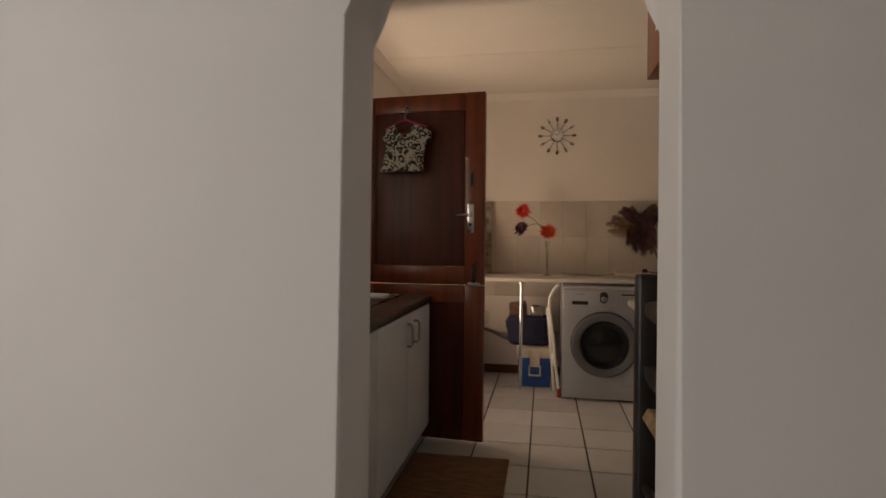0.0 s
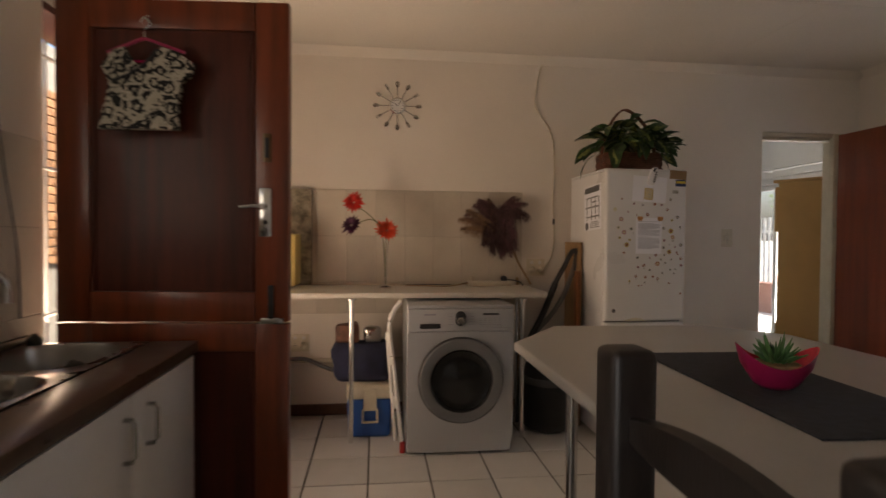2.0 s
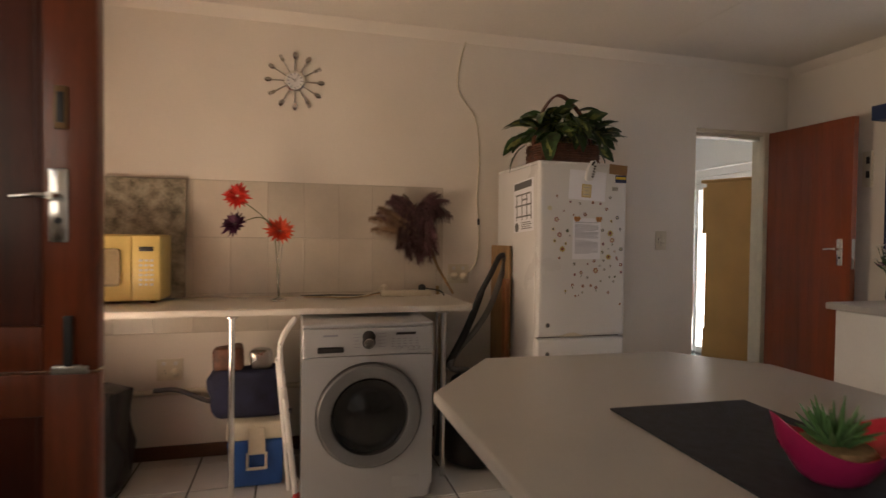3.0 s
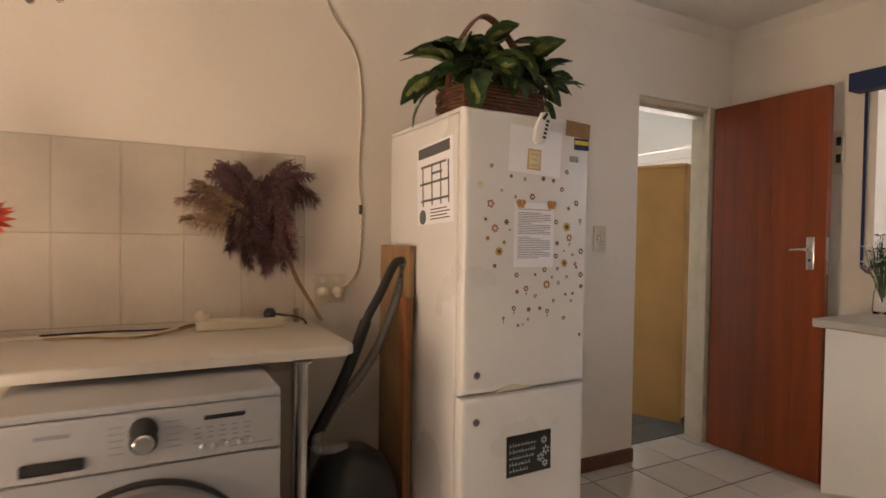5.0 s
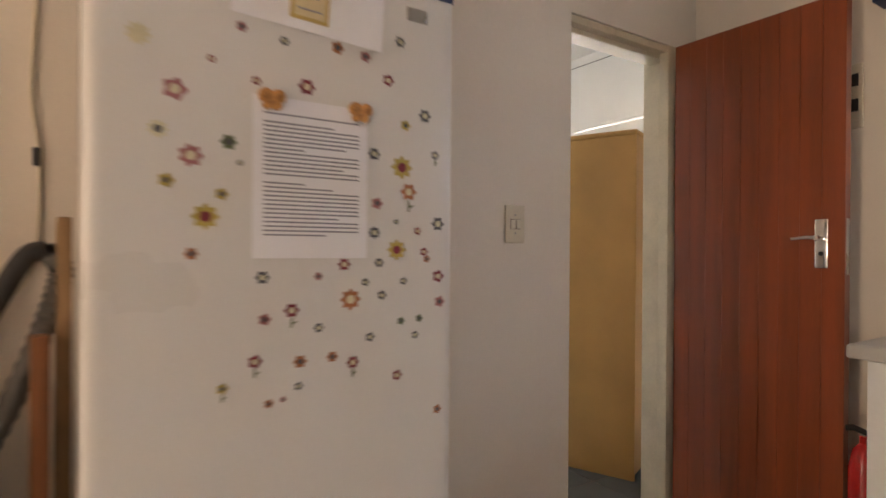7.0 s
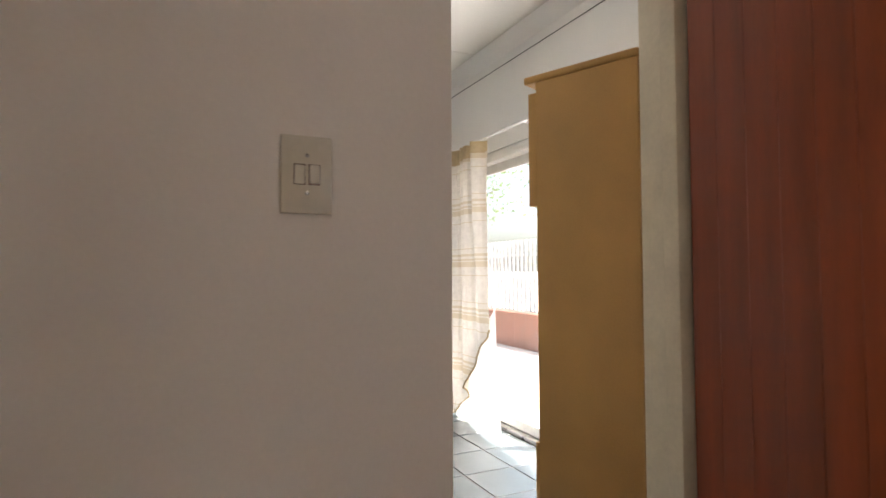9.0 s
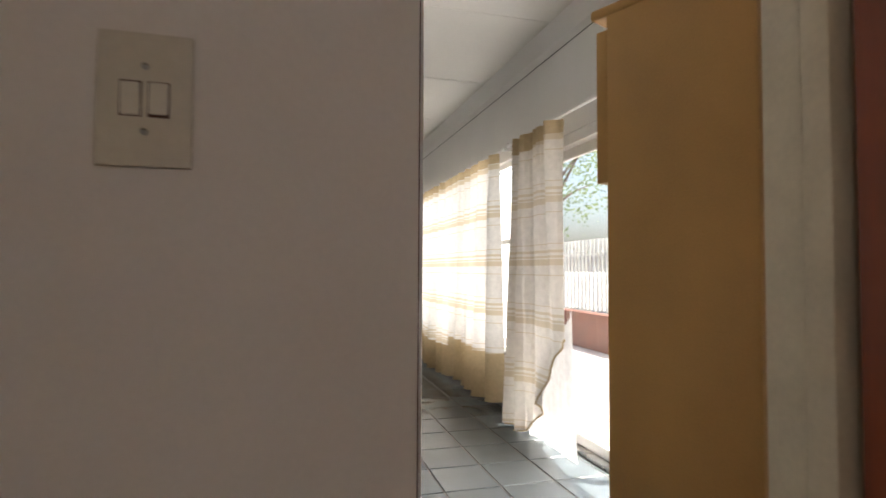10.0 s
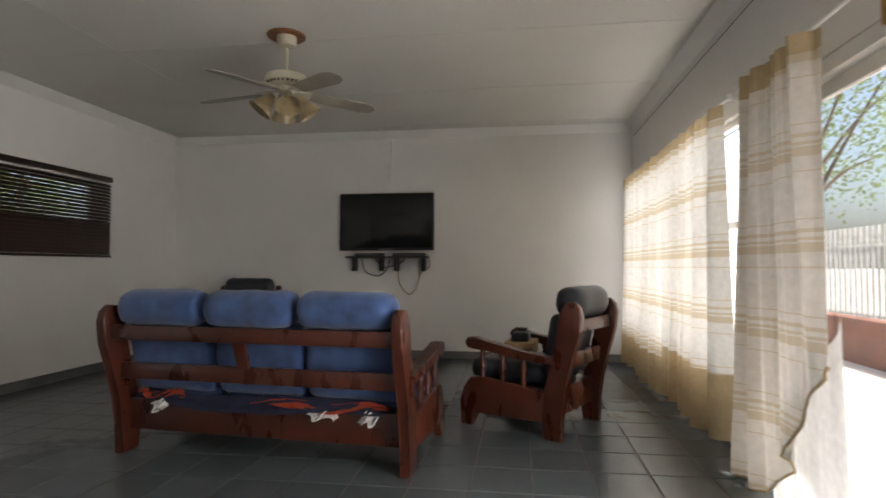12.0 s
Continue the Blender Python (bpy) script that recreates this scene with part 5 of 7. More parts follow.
def feather_duster():
    d = empty("feather_duster", pose(1.035, 5.0, 0.905), "dark ostrich-feather duster leaning on the wall tiles", "duster")
    tube("handle", M_STRAW, [(0.015, 0, 0.0), (-0.07, 0.03, 0.15), (-0.16, 0.05, 0.36)], 0.008, d)
    rnd = random.Random(11)

    def plumes(name, material, count, root, l0, l1, lean0, lean1, curl0, curl1, width=0.055):
        """Soft plumes from one part of the stick: they start at a lean from upright and curl over."""
        bm = bmesh.new()
        for k in range(count):
            lean = lean0 + (lean1 - lean0) * (k + rnd.random()) / count
            L, curl, out = rnd.uniform(l0, l1), rnd.uniform(curl0, curl1), rnd.uniform(-0.35, 0.0)
            p, n, pts = Vector(root) + Vector((rnd.uniform(-0.025, 0.025), rnd.uniform(-0.02, 0.01), rnd.uniform(-0.02, 0.03))), 34, []
            for i in range(n + 1):
                pts.append(p.copy())
                f = i / n
                th = lean + curl * max(0, f - 0.3) ** 1.4 * 1.65
                p = p + Vector((-math.sin(th), out * (1 - f), math.cos(th))) * (L / n)
                p.y = min(p.y, 0.070)
            for i in range(n):
                f = i / n
                q = (pts[i + 1] - pts[i]).normalized()
                side = q.cross(Vector((0, 1, 0))).normalized()
                w = width * math.sin(math.pi * min(1, f * 0.88 + 0.08)) ** 0.7
                for jj in range(3):
                    b = pts[i].lerp(pts[i + 1], jj / 3)
                    for sg in (-1, 1):
                        m1 = b + side * sg * w * rnd.uniform(0.3, 0.6) + q * 0.014 + Vector((0, rnd.uniform(-0.03, 0.01), 0))
                        e = m1 + side * sg * w * rnd.uniform(0.05, 0.4) + q * 0.010 + Vector((0, rnd.uniform(-0.012, 0.006), -w * rnd.uniform(0.4, 1.2)))
                        m1.y, e.y = min(m1.y, 0.076), min(e.y, 0.077)
                        v = [bm.verts.new(x) for x in (b, b + q * 0.0040, m1 + q * 0.0034, m1, e)]
                        bm.faces.new((v[0], v[1], v[2], v[3]))
                        bm.faces.new((v[3], v[2], v[4]))
        tagged(finish(bm, name, material, d, smooth=False), kind="stuff")
    low, high, far = (-0.20, 0.035, 0.34), (-0.15, 0.04, 0.52), (-0.25, 0.04, 0.52)
    plumes("left_plumes", M_FEATHER, 6, low, 0.28, 0.35, 0.15, 0.7, 0.7, 1.5)
    plumes("side_plumes", M_FEATHER2, 4, low, 0.22, 0.30, 0.85, 1.35, 0.2, 0.9, 0.045)
    plumes("right_plumes", M_FEATHER, 5, low, 0.24, 0.30, -0.28, 0.0, -1.6, -0.8, 0.04)
    plumes("drooping_plumes", M_FEATHER, 7, low, 0.22, 0.30, -0.3, 0.3, -3.6, -2.6)
    plumes("hanging_plumes", M_FEATHER, 10, high, 0.26, 0.35, 2.85, 3.30, -0.25, 0.25)
    plumes("hanging_plumes", M_FEATHER, 10, far, 0.22, 0.32, 2.75, 3.40, -0.3, 0.3)
    plumes("pale_plumes", M_FEATHER2, 3, low, 0.24, 0.33, -0.1, 0.6, 0.2, 1.4, 0.035)


feather_duster()


def flower_vase():
    v = empty("flower_vase", pose(0.03, 4.83, 0.901), "slim glass vase with red, orange and purple artificial flowers", "vase")
    lathe("vase", M_GLASS, [(0.038, 0), (0.038, 0.006), (0.010, 0.014), (0.008, 0.10), (0.012, 0.22), (0.026, 0.36), (0.024, 0.36), (0.010, 0.22), (0.006, 0.10), (0.004, 0.03)], parent=v, seg=24)
    rnd = random.Random(4)
    def head(x, y, z, r, material, face, layers):
        bm = bmesh.new()
        for lay in range(layers + 2):
            n = 17 - lay * 2
            for k in range(n):
                a = 2 * math.pi * k / n + lay * 0.3
                L = r * (1 - 0.13 * lay) * rnd.uniform(0.8, 1.12)
                lift = 0.1 + 0.33 * lay + rnd.uniform(-0.15, 0.15)
                ca, sa = math.cos(a), math.sin(a)
                w = 0.009
                p = [(0.006 * ca, 0.006 * sa, 0.002 * lay), (L * 0.6 * ca - w * sa, L * 0.6 * sa + w * ca, L * 0.6 * lift), (L * ca, L * sa, L * lift * 0.8), (L * 0.6 * ca + w * sa, L * 0.6 * sa - w * ca, L * 0.6 * lift)]
                bm.faces.new([bm.verts.new(q) for q in p])
        finish(bm, "flower_head", material, v, smooth=False, m=pose(x, y, z, *face))
    head(-0.205, -0.036, 0.548, 0.075, M_REDPETAL, (70, -8, 0), 4)
    head(-0.215, -0.06, 0.40, 0.075, M_PURPETAL, (45, -40, 0), 3)
    head(0.005, 0.0, 0.37, 0.085, M_ORPETAL, (62, 0, 10), 4)
    bm = bmesh.new()
    for pts in ([(0, 0, 0.02), (0.0, 0, 0.25), (0.005, 0.0, 0.38)], [(0, 0, 0.05), (-0.02, 0, 0.34), (-0.08, -0.02, 0.445), (-0.205, -0.03, 0.54)],
                [(0, 0, 0.05), (-0.025, 0, 0.36), (-0.09, -0.03, 0.44), (-0.20, -0.055, 0.41)]):
        add_tube(bm, curve_pts(pts, 6), 0.003, 6)
    finish(bm, "stems", mat("flower_stem", (0.13, 0.15, 0.06), 0.6), v)


flower_vase()


def microwave():
    m = empty("microwave", pose(-0.772, 4.80, 0.901), "yellowed cream microwave oven on the side table", "microwave")
    box("body", M_YELLOW, -0.235, 0.235, 0.0, 0.27, 0.010, 0.345, m, 0.014, 3)
    for x in (-0.19, 0.19):
        for y in (0.04, 0.23):
            lathe("foot", M_BLACK, [(0.014, 0), (0.014, 0.0095)], (x, y, 0), m, 10)
    box("door", M_YELLOW, -0.232, 0.105, -0.014, -0.0005, 0.018, 0.338, m, 0.006, 3)
    box("window", mat("microwave_window", (0.42, 0.34, 0.20), 0.2, vary=0.1), -0.20, 0.06, -0.0165, -0.0142, 0.09, 0.275, m, 0.02, 4)
    box("control_strip", M_YELLOW, 0.108, 0.233, -0.012, -0.0005, 0.018, 0.338, m, 0.004)
    box("display", M_BLACK, 0.14, 0.205, -0.0145, -0.0122, 0.262, 0.285, m, 0.001)
    bm = bmesh.new()
    for r in range(6):
        for c in range(3):
            add_box(bm, 0.14 + c * 0.024, 0.156 + c * 0.024, -0.0140, -0.0122, 0.09 + r * 0.024, 0.102 + r * 0.024, 0.001, 1)
    finish(bm, "buttons", M_FRIDGE, m)


microwave()
# mottled stone board against the tiles
bm = bmesh.new()
add_box(bm, -0.86, -0.465, -0.012, 0.012, 0.0, 0.65, 0.006, 2)
tagged(finish(bm, "stone_board", M_MARBLE, m=pose(0, 5.045, 0.9015, -1.6, 0, 0)), "mottled grey stone board leaning on the tiles", "board")
# power strip and leads
ps = empty("power_strip", pose(0.745, 4.96, 0.901), "cream multi-plug power strip with leads", "power strip")
box("body", M_CREAM, -0.15, 0.15, -0.03, 0.03, 0, 0.035, ps, 0.006)
lathe("plug", M_BLACK, [(0.022, 0), (0.022, 0.02), (0.012, 0.032)], (0.10, 0, 0.0355), ps, 14)
lathe("plug", M_CREAM, [(0.022, 0), (0.022, 0.02), (0.012, 0.032)], (-0.13, -0.0, 0.0355), ps, 14)
tube("lead", M_BLACK, curve_pts([(0.12, 0.0, 0.045), (0.2, -0.01, 0.03), (0.235, 0.0, 0.0), (0.245, 0.04, -0.1)], 6), 0.004, ps)
tube("lead", M_CREAM, curve_pts([(-0.13, 0, 0.06), (-0.18, -0.02, 0.03), (-0.30, -0.06, 0.006), (-0.50, -0.02, 0.006), (-0.75, 0.02, 0.006), (-1.0, 0.05, 0.006)], 6), 0.004, ps)
tube("lead", M_BLACK, curve_pts([(-0.15, 0.01, 0.02), (-0.25, 0.03, 0.006), (-0.42, 0.05, 0.006), (-0.6, 0.04, 0.006)], 6), 0.0035, ps)
tube("lead", M_STRAW, curve_pts([(-0.15, -0.01, 0.02), (-0.28, -0.08, 0.006), (-0.38, -0.09, 0.006), (-0.46, -0.05, 0.006), (-0.58, -0.03, 0.006)], 6), 0.0035, ps)


def cooler():
    c = empty("cooler_box", pose(-0.068, 4.73, 0), "blue cooler box with a cream lid and handle latch", "cooler box")
    bm = bmesh.new()
    add_box(bm, -0.135, 0.135, -0.12, 0.12, 0.001, 0.235, 0.016, 3)
    for v in bm.verts:
        v.co.x *= 0.93 + 0.3 * v.co.z
        v.co.y *= 0.93 + 0.3 * v.co.z
    finish(bm, "body", M_BLUE, c)
    box("lid", M_CREAM, -0.14, 0.14, -0.125, 0.125, 0.236, 0.325, c, 0.016, 3)
    bm = bmesh.new()
    add_box(bm, -0.035, 0.045, -0.139, -0.126, 0.17, 0.305, 0.006, 2)
    add_box(bm, -0.045, -0.032, -0.142, -0.128, 0.105, 0.18, 0.004, 2)
    add_box(bm, 0.042, 0.055, -0.142, -0.128, 0.105, 0.18, 0.004, 2)
    add_box(bm, -0.045, 0.055, -0.142, -0.128, 0.095, 0.108, 0.004, 2)
    finish(bm, "latch", M_CREAM, c)


cooler()


def crumpled(name, material, dims, loc, label, category, seed, lumps=0.03, rz=0):
    bm = bmesh.new()
    add_box(bm, -dims[0] / 2, dims[0] / 2, -dims[1] / 2, dims[1] / 2, 0, dims[2])
    bmesh.ops.bevel(bm, geom=bm.edges[:], offset=min(dims) * 0.22, segments=3, profile=0.5, affect="EDGES")
    bmesh.ops.subdivide_edges(bm, edges=bm.edges[:], cuts=2, use_grid_fill=True)
    for v in bm.verts:
        d = noise.noise_vector(v.co * 9 + Vector((seed, seed, 0)))
        k = min(1, v.co.z / 0.03)
        v.co += Vector((d.x, d.y, d.z * k)) * lumps
        v.co.z = max(0, v.co.z)
    return tagged(finish(bm, name, material, m=pose(*loc, 0, 0, rz)), label, category)


crumpled("cloth_bag", M_NAVY, (0.34, 0.22, 0.245), (-0.12, 4.76, 0.326), "dark blue cloth bag lying on the cooler box", "bag", 2)
crumpled("wicker_tray", M_WICKER, (0.15, 0.13, 0.12), (-0.21, 4.74, 0.565), "brown woven basket on the bag", "basket", 5, 0.015)
crumpled("tin_pot", M_STEEL, (0.11, 0.10, 0.10), (-0.05, 4.74, 0.565), "small dented metal pot on the bag", "pot", 7, 0.012)
crumpled("refuse_bag", M_BLACK, (0.34, 0.30, 0.52), (-0.84, 4.72, 0.0), "black filled refuse bag on the floor", "bag", 3, 0.05)


def ladder():
    l = empty("step_ladder", pose(0.085, 4.42, 0), "folded white metal step ladder beside the washing machine", "ladder")
    for dy, lean in ((0.0, 0.035), (0.06, 0.02)):
        tube("rail", M_FRAMEW, curve_pts([(0.04, dy - 0.06, 0.005), (-0.01, dy - 0.03, 0.45), (-0.038, dy, 0.70), (-0.015, dy + 0.03, 0.79), (0.03, dy + 0.06, 0.848)], 6), 0.012, l, 10)
        tube("rail", M_FRAMEW, curve_pts([(0.005, dy + 0.12, 0.005), (-0.028, dy + 0.10, 0.40), (-0.05, dy + 0.06, 0.66)], 6), 0.011, l, 10)
    for z in (0.25, 0.5):
        box("tread", M_FRAMEW, -0.035 + (0.5 - z) * 0.08, -0.012 + (0.5 - z) * 0.08, -0.05, 0.12, z, z + 0.05, l, 0.004)
    lathe("foot", mat("red_rubber", (0.35, 0.02, 0.02), 0.6), [(0.017, 0.0), (0.017, 0.06), (0.013, 0.065)], (0.04, -0.06, 0), l, 12)


ladder()
# waste pipe along the wall
wp = empty("waste_pipe", pose(0, 5.0, 0.35), "grey washing machine hose along the wall", "hose")
tube("hose", M_DGREY, curve_pts([(-0.62, 0.03, 0.05), (-0.5, 0.02, 0.05), (-0.35, 0.0, -0.01), (-0.2, -0.02, -0.05), (0.1, -0.06, -0.08)], 8), 0.013, wp, 10)
tube("pipe", M_CREAM, [(-1.1, 0.065, 0.03), (-0.2, 0.065, 0.03), (0.2, 0.065, 0.03)], 0.016, wp, 10)


def vacuum():
    v = empty("vacuum_cleaner", pose(1.08, 4.70, 0), "black vacuum cleaner with a grey ribbed hose", "vacuum cleaner")
    bm = bmesh.new()
    add_lathe(bm, [(0.11, 0.0), (0.15, 0.02), (0.16, 0.12), (0.16, 0.30), (0.145, 0.40), (0.115, 0.46), (0.06, 0.50), (0.02, 0.51)], seg=32)
    for q in bm.verts:
        q.co.y *= 1.1
    finish(bm, "body", M_BLACK, v)
    lathe("band", M_DGREY, [(0.159, 0.30), (0.1645, 0.315), (0.156, 0.345)], parent=v, seg=32, m=Matrix.Diagonal((1, 1.1, 1, 1)))
    for s in (-1, 1):
        lathe("wheel", M_DGREY, [(0.07, 0), (0.075, 0.012), (0.06, 0.03)], parent=v, seg=20, m=pose(s * 0.12, 0.10, 0.0755, 0, 90 * s, 0))
    tube("wand", M_BLACK, curve_pts([(-0.19, 0.03, 0.03), (-0.16, 0.02, 0.484), (-0.131, 0.02, 0.546), (-0.051, 0.02, 0.69), (0.001, 0.02, 0.803), (0.053, 0.02, 0.939), (0.107, 0.02, 1.037), (0.158, 0.02, 1.137), (0.189, 0.02, 1.153)], 6), 0.016, v, 12)
    tube("grip", M_BLACK, curve_pts([(-0.131, 0.02, 0.546), (-0.051, 0.02, 0.69), (0.001, 0.02, 0.803), (0.053, 0.02, 0.939)], 4), 0.021, v, 12)
    path = curve_pts([(0.189, 0.02, 1.153), (0.207, 0.05, 1.115), (0.18, 0.05, 1.013), (0.118, 0.05, 0.852), (0.032, 0.05, 0.72), (-0.072, 0.05, 0.605), (-0.13, -0.02, 0.53), (-0.02, 0.0, 0.505)], 14)
    bm = bmesh.new()
    # ribs
    up = Vector((0, 1, 0))
    rings = []
    for i, p in enumerate(path):
        d = (path[min(i + 1, len(path) - 1)] - path[max(i - 1, 0)]).normalized()
        a = d.cross(up).normalized()
        c = d.cross(a).normalized()
        r = 0.019 if i % 2 else 0.0155
        rings.append([bm.verts.new(p + (a * math.cos(k * math.pi / 5) + c * math.sin(k * math.pi / 5)) * r) for k in range(10)])
    for u, w in zip(rings, rings[1:]):
        for k in range(10):
            bm.faces.new((u[k], u[(k + 1) % 10], w[(k + 1) % 10], w[k]))
    finish(bm, "hose", mat("grey_ribbed_hose", (0.20, 0.195, 0.185), 0.5), v)


vacuum()
tagged(box("board", M_CARD2, -0.13, 0.13, -0.010, 0.010, 0, 1.205, bevel=0.003, m=pose(1.288, 4.815, 0.001, 0, 0, -88)), "brown fibreboard plank leaning on the wall", "plank")
tagged(box("plank", M_WOODORG, -0.022, 0.022, -0.012, 0.012, 0, 1.02, bevel=0.003, m=pose(1.262, 4.67, 0.001, 0, 0, -84)), "narrow orange-brown wooden plank leaning beside the fridge", "plank")
tagged(tube("broom_stick", M_STRAW, [(0, 0, 0), (0.0, 0.18, 0.95)], 0.011, m=pose(0.96, 4.86, 0.001)), "pale wooden stick leaning under the side table", "stick")


def dining_table():
    t = empty("dining_table", pose(0.99, 2.48, 0), "tall grey laminate table with cut corners and chrome legs", "table")
    pts = [(0.43, 1.90), (0.43, 3.02), (0.672, 3.345), (1.29, 3.32), (1.49, 3.085), (1.49, 1.83), (1.28, 1.56), (0.68, 1.56)]
    bm = bmesh.new()
    lo = [bm.verts.new((x - 0.99, y - 2.48, 0.853)) for x, y in pts]
    hi = [bm.verts.new((x - 0.99, y - 2.48, 0.885)) for x, y in pts]
    n = len(pts)
    fs = [bm.faces.new(lo), bm.faces.new(hi[::-1])] + [bm.faces.new((lo[i], hi[i], hi[(i + 1) % n], lo[(i + 1) % n])) for i in range(n)]
    bmesh.ops.bevel(bm, geom=fs[1].edges[:] + fs[0].edges[:], offset=0.008, segments=3, profile=0.5, affect="EDGES")
    finish(bm, "top", M_GREYTOP, t)
    for x, y in ((0.515, 2.70), (1.45, 2.95), (0.78, 1.66), (1.45, 1.95)):
        bm = bmesh.new()
        add_tube(bm, [(x - 0.99, y - 2.48, 0), (x - 0.99, y - 2.48, 0.852)], 0.017, 16)
        add_lathe(bm, [(0.04, 0), (0.04, 0.006), (0.02, 0.014)], (x - 0.99, y - 2.48, 0.835))
        finish(bm, "leg", M_CHROME, t)


dining_table()
bm = bmesh.new()
add_box(bm, -0.17, 0.17, -0.36, 0.36, 0, 0.004, 0.0015, 1)
tagged(finish(bm, "table_mat", M_MATCLOTH, m=pose(0.922, 2.435, 0.8855, 0, 0, -2)), "charcoal woven table mat on the grey table", "mat")


def succulent_bowl():
    b = empty("succulent_bowl", pose(0.897, 2.40, 0.890), "raspberry-red boat-shaped bowl with a small succulent", "bowl")
    bm = bmesh.new()
    n = 36
    prof_o = [(0.035, 0.0), (0.055, 0.012), (0.085, 0.05), (0.098, 0.085)]
    prof_i = [(0.094, 0.084), (0.080, 0.05), (0.05, 0.016), (0.02, 0.012)]
    rings = []
    for r, z in prof_o + prof_i:
        ring = []
        for k in range(n):
            a = 2 * math.pi * k / n
            lift = 0.045 * (math.cos(a) ** 2 - 0.5) * (z / 0.085) ** 2
            ring.append(bm.verts.new((r * math.cos(a) * 0.88, r * math.sin(a) * 0.72, z * 0.92 + lift)))
        rings.append(ring)
    for i, (u, v) in enumerate(zip(rings, rings[1:])):
        for k in range(n):
            f = bm.faces.new((u[k], u[(k + 1) % n], v[(k + 1) % n], v[k]))
            f.material_index = 1 if i < 3 else 0
    bm.faces.new(rings[0][::-1])
    bm.faces.new(rings[-1])
    finish(bm, "bowl", [M_RUBYBOWL, M_PINK], b, m=pose(0, 0, 0, 0, 0, -25))
    lathe("gravel", M_STRAW, [(0.02, 0.02), (0.062, 0.045), (0.05, 0.058), (0.01, 0.062)], parent=b, seg=18)
    bm = bmesh.new()
    rnd = random.Random(2)
    for k in range(40):
        a, tilt = k * 2.4, 0.15 + 0.95 * (k / 40) ** 0.8
        L = rnd.uniform(0.045, 0.070) * (1.1 - 0.2 * k / 40)
        d = Vector((math.sin(tilt) * math.cos(a), math.sin(tilt) * math.sin(a), math.cos(tilt)))
        base = Vector((0.010 * math.cos(a), 0.010 * math.sin(a), 0.055))
        add_tube(bm, [base, base + d * L * 0.5 + Vector((0, 0, 0.002)), base + d * L], 0.0075, 5, 0.0008)
    finish(bm, "succulent", M_SUCC, b)


succulent_bowl()


def high_chair():
    """Ladder-back kitchen chair; the back stands along y, the seat reaches towards +x."""
    c = empty("ladder_back_chair", pose(0.352, 1.79, 0, 0, 0, 1), "near-black wooden ladder-back chair with a woven seat, tucked under the table", "chair")
    for y in (-0.225, 0.225):
        bm = bmesh.new()
        add_box(bm, -0.036, 0.036, -0.036, 0.036, 0.0, 1.07, 0.014, 3)
        finish(bm, "post", M_BLACKWOOD, c, m=pose(0, y, 0))
        bm = bmesh.new()
        add_box(bm, -0.028, 0.028, -0.028, 0.028, 0.0, 0.60, 0.01, 2)
        finish(bm, "leg", M_BLACKWOOD, c, m=pose(0.42, y, 0))
    for z in (0.955, 0.745):
        bm = bmesh.new()
        prof = []
        for i in range(13):
            t = i / 12
            prof.append((-0.188 + 0.376 * t, z - 0.018 - 0.010 * math.sin(math.pi * t)))
        for i in range(13):
            t = 1 - i / 12
            prof.append((-0.188 + 0.376 * t, z + 0.018 + 0.022 * math.sin(math.pi * t)))
        add_prism(bm, prof, -0.014, 0.014, 0.005, 2)
        finish(bm, "slat", M_BLACKWOOD, c, m=pose(0, 0, 0, 0, 0, 90))
    for x0, y0, x1, y1, z in ((0, -0.2, 0, 0.2, 0.35), (0.42, -0.2, 0.42, 0.2, 0.25), (0, -0.225, 0.42, -0.225, 0.3), (0, 0.225, 0.42, 0.225, 0.3)):
        tube("stretcher", M_BLACKWOOD, [(x0, y0, z), (x1, y1, z)], 0.016, c, 10)
    bm = bmesh.new()
    for k in range(22):
        y = -0.20 + k * 0.019
        add_tube(bm, [(-0.01, y, 0.585), (0.0, y, 0.612), (0.21, y, 0.605), (0.42, y, 0.612), (0.43, y, 0.585)], 0.0105, 6)
    add_box(bm, -0.005, 0.425, -0.2, 0.205, 0.575, 0.60, 0.008, 1)
    s = finish(bm, "seat", M_STRAW, c)
    tagged(s, "tan woven rush seat")
    return c


high_chair()


def flush_door():
    """Red-brown door of tongued boards, opened into the kitchen."""
    hx, hy, fx, fy = 3.484, 5.066, 3.482, 4.425
    ang = math.degrees(math.atan2(fy - hy, fx - hx))
    L = math.hypot(fx - hx, fy - hy)
    d = empty("door", pose(hx, hy, 0, 0, 0, ang), "red-brown varnished door standing open against the wall", "door")
    n = 9
    for k in range(n):
        a, b = L * k / n, L * (k + 1) / n
        box("board", M_RED, a + 0.0003, b - 0.0003, -0.02, 0.02, 0.012, 2.035, d, 0.0007, 1)
    lever_handle(d, L - 0.07, 1.185, -0.0205, -1)
    box("edge_plate", M_STEEL, L, L + 0.0015, -0.011, 0.011, 1.08, 1.27, d, 0)
    for z in (0.25, 1.0, 1.8):
        tube("hinge", M_STEEL, [(-0.004, 0.022, z), (-0.004, 0.022, z + 0.09)], 0.006, d)


flush_door()


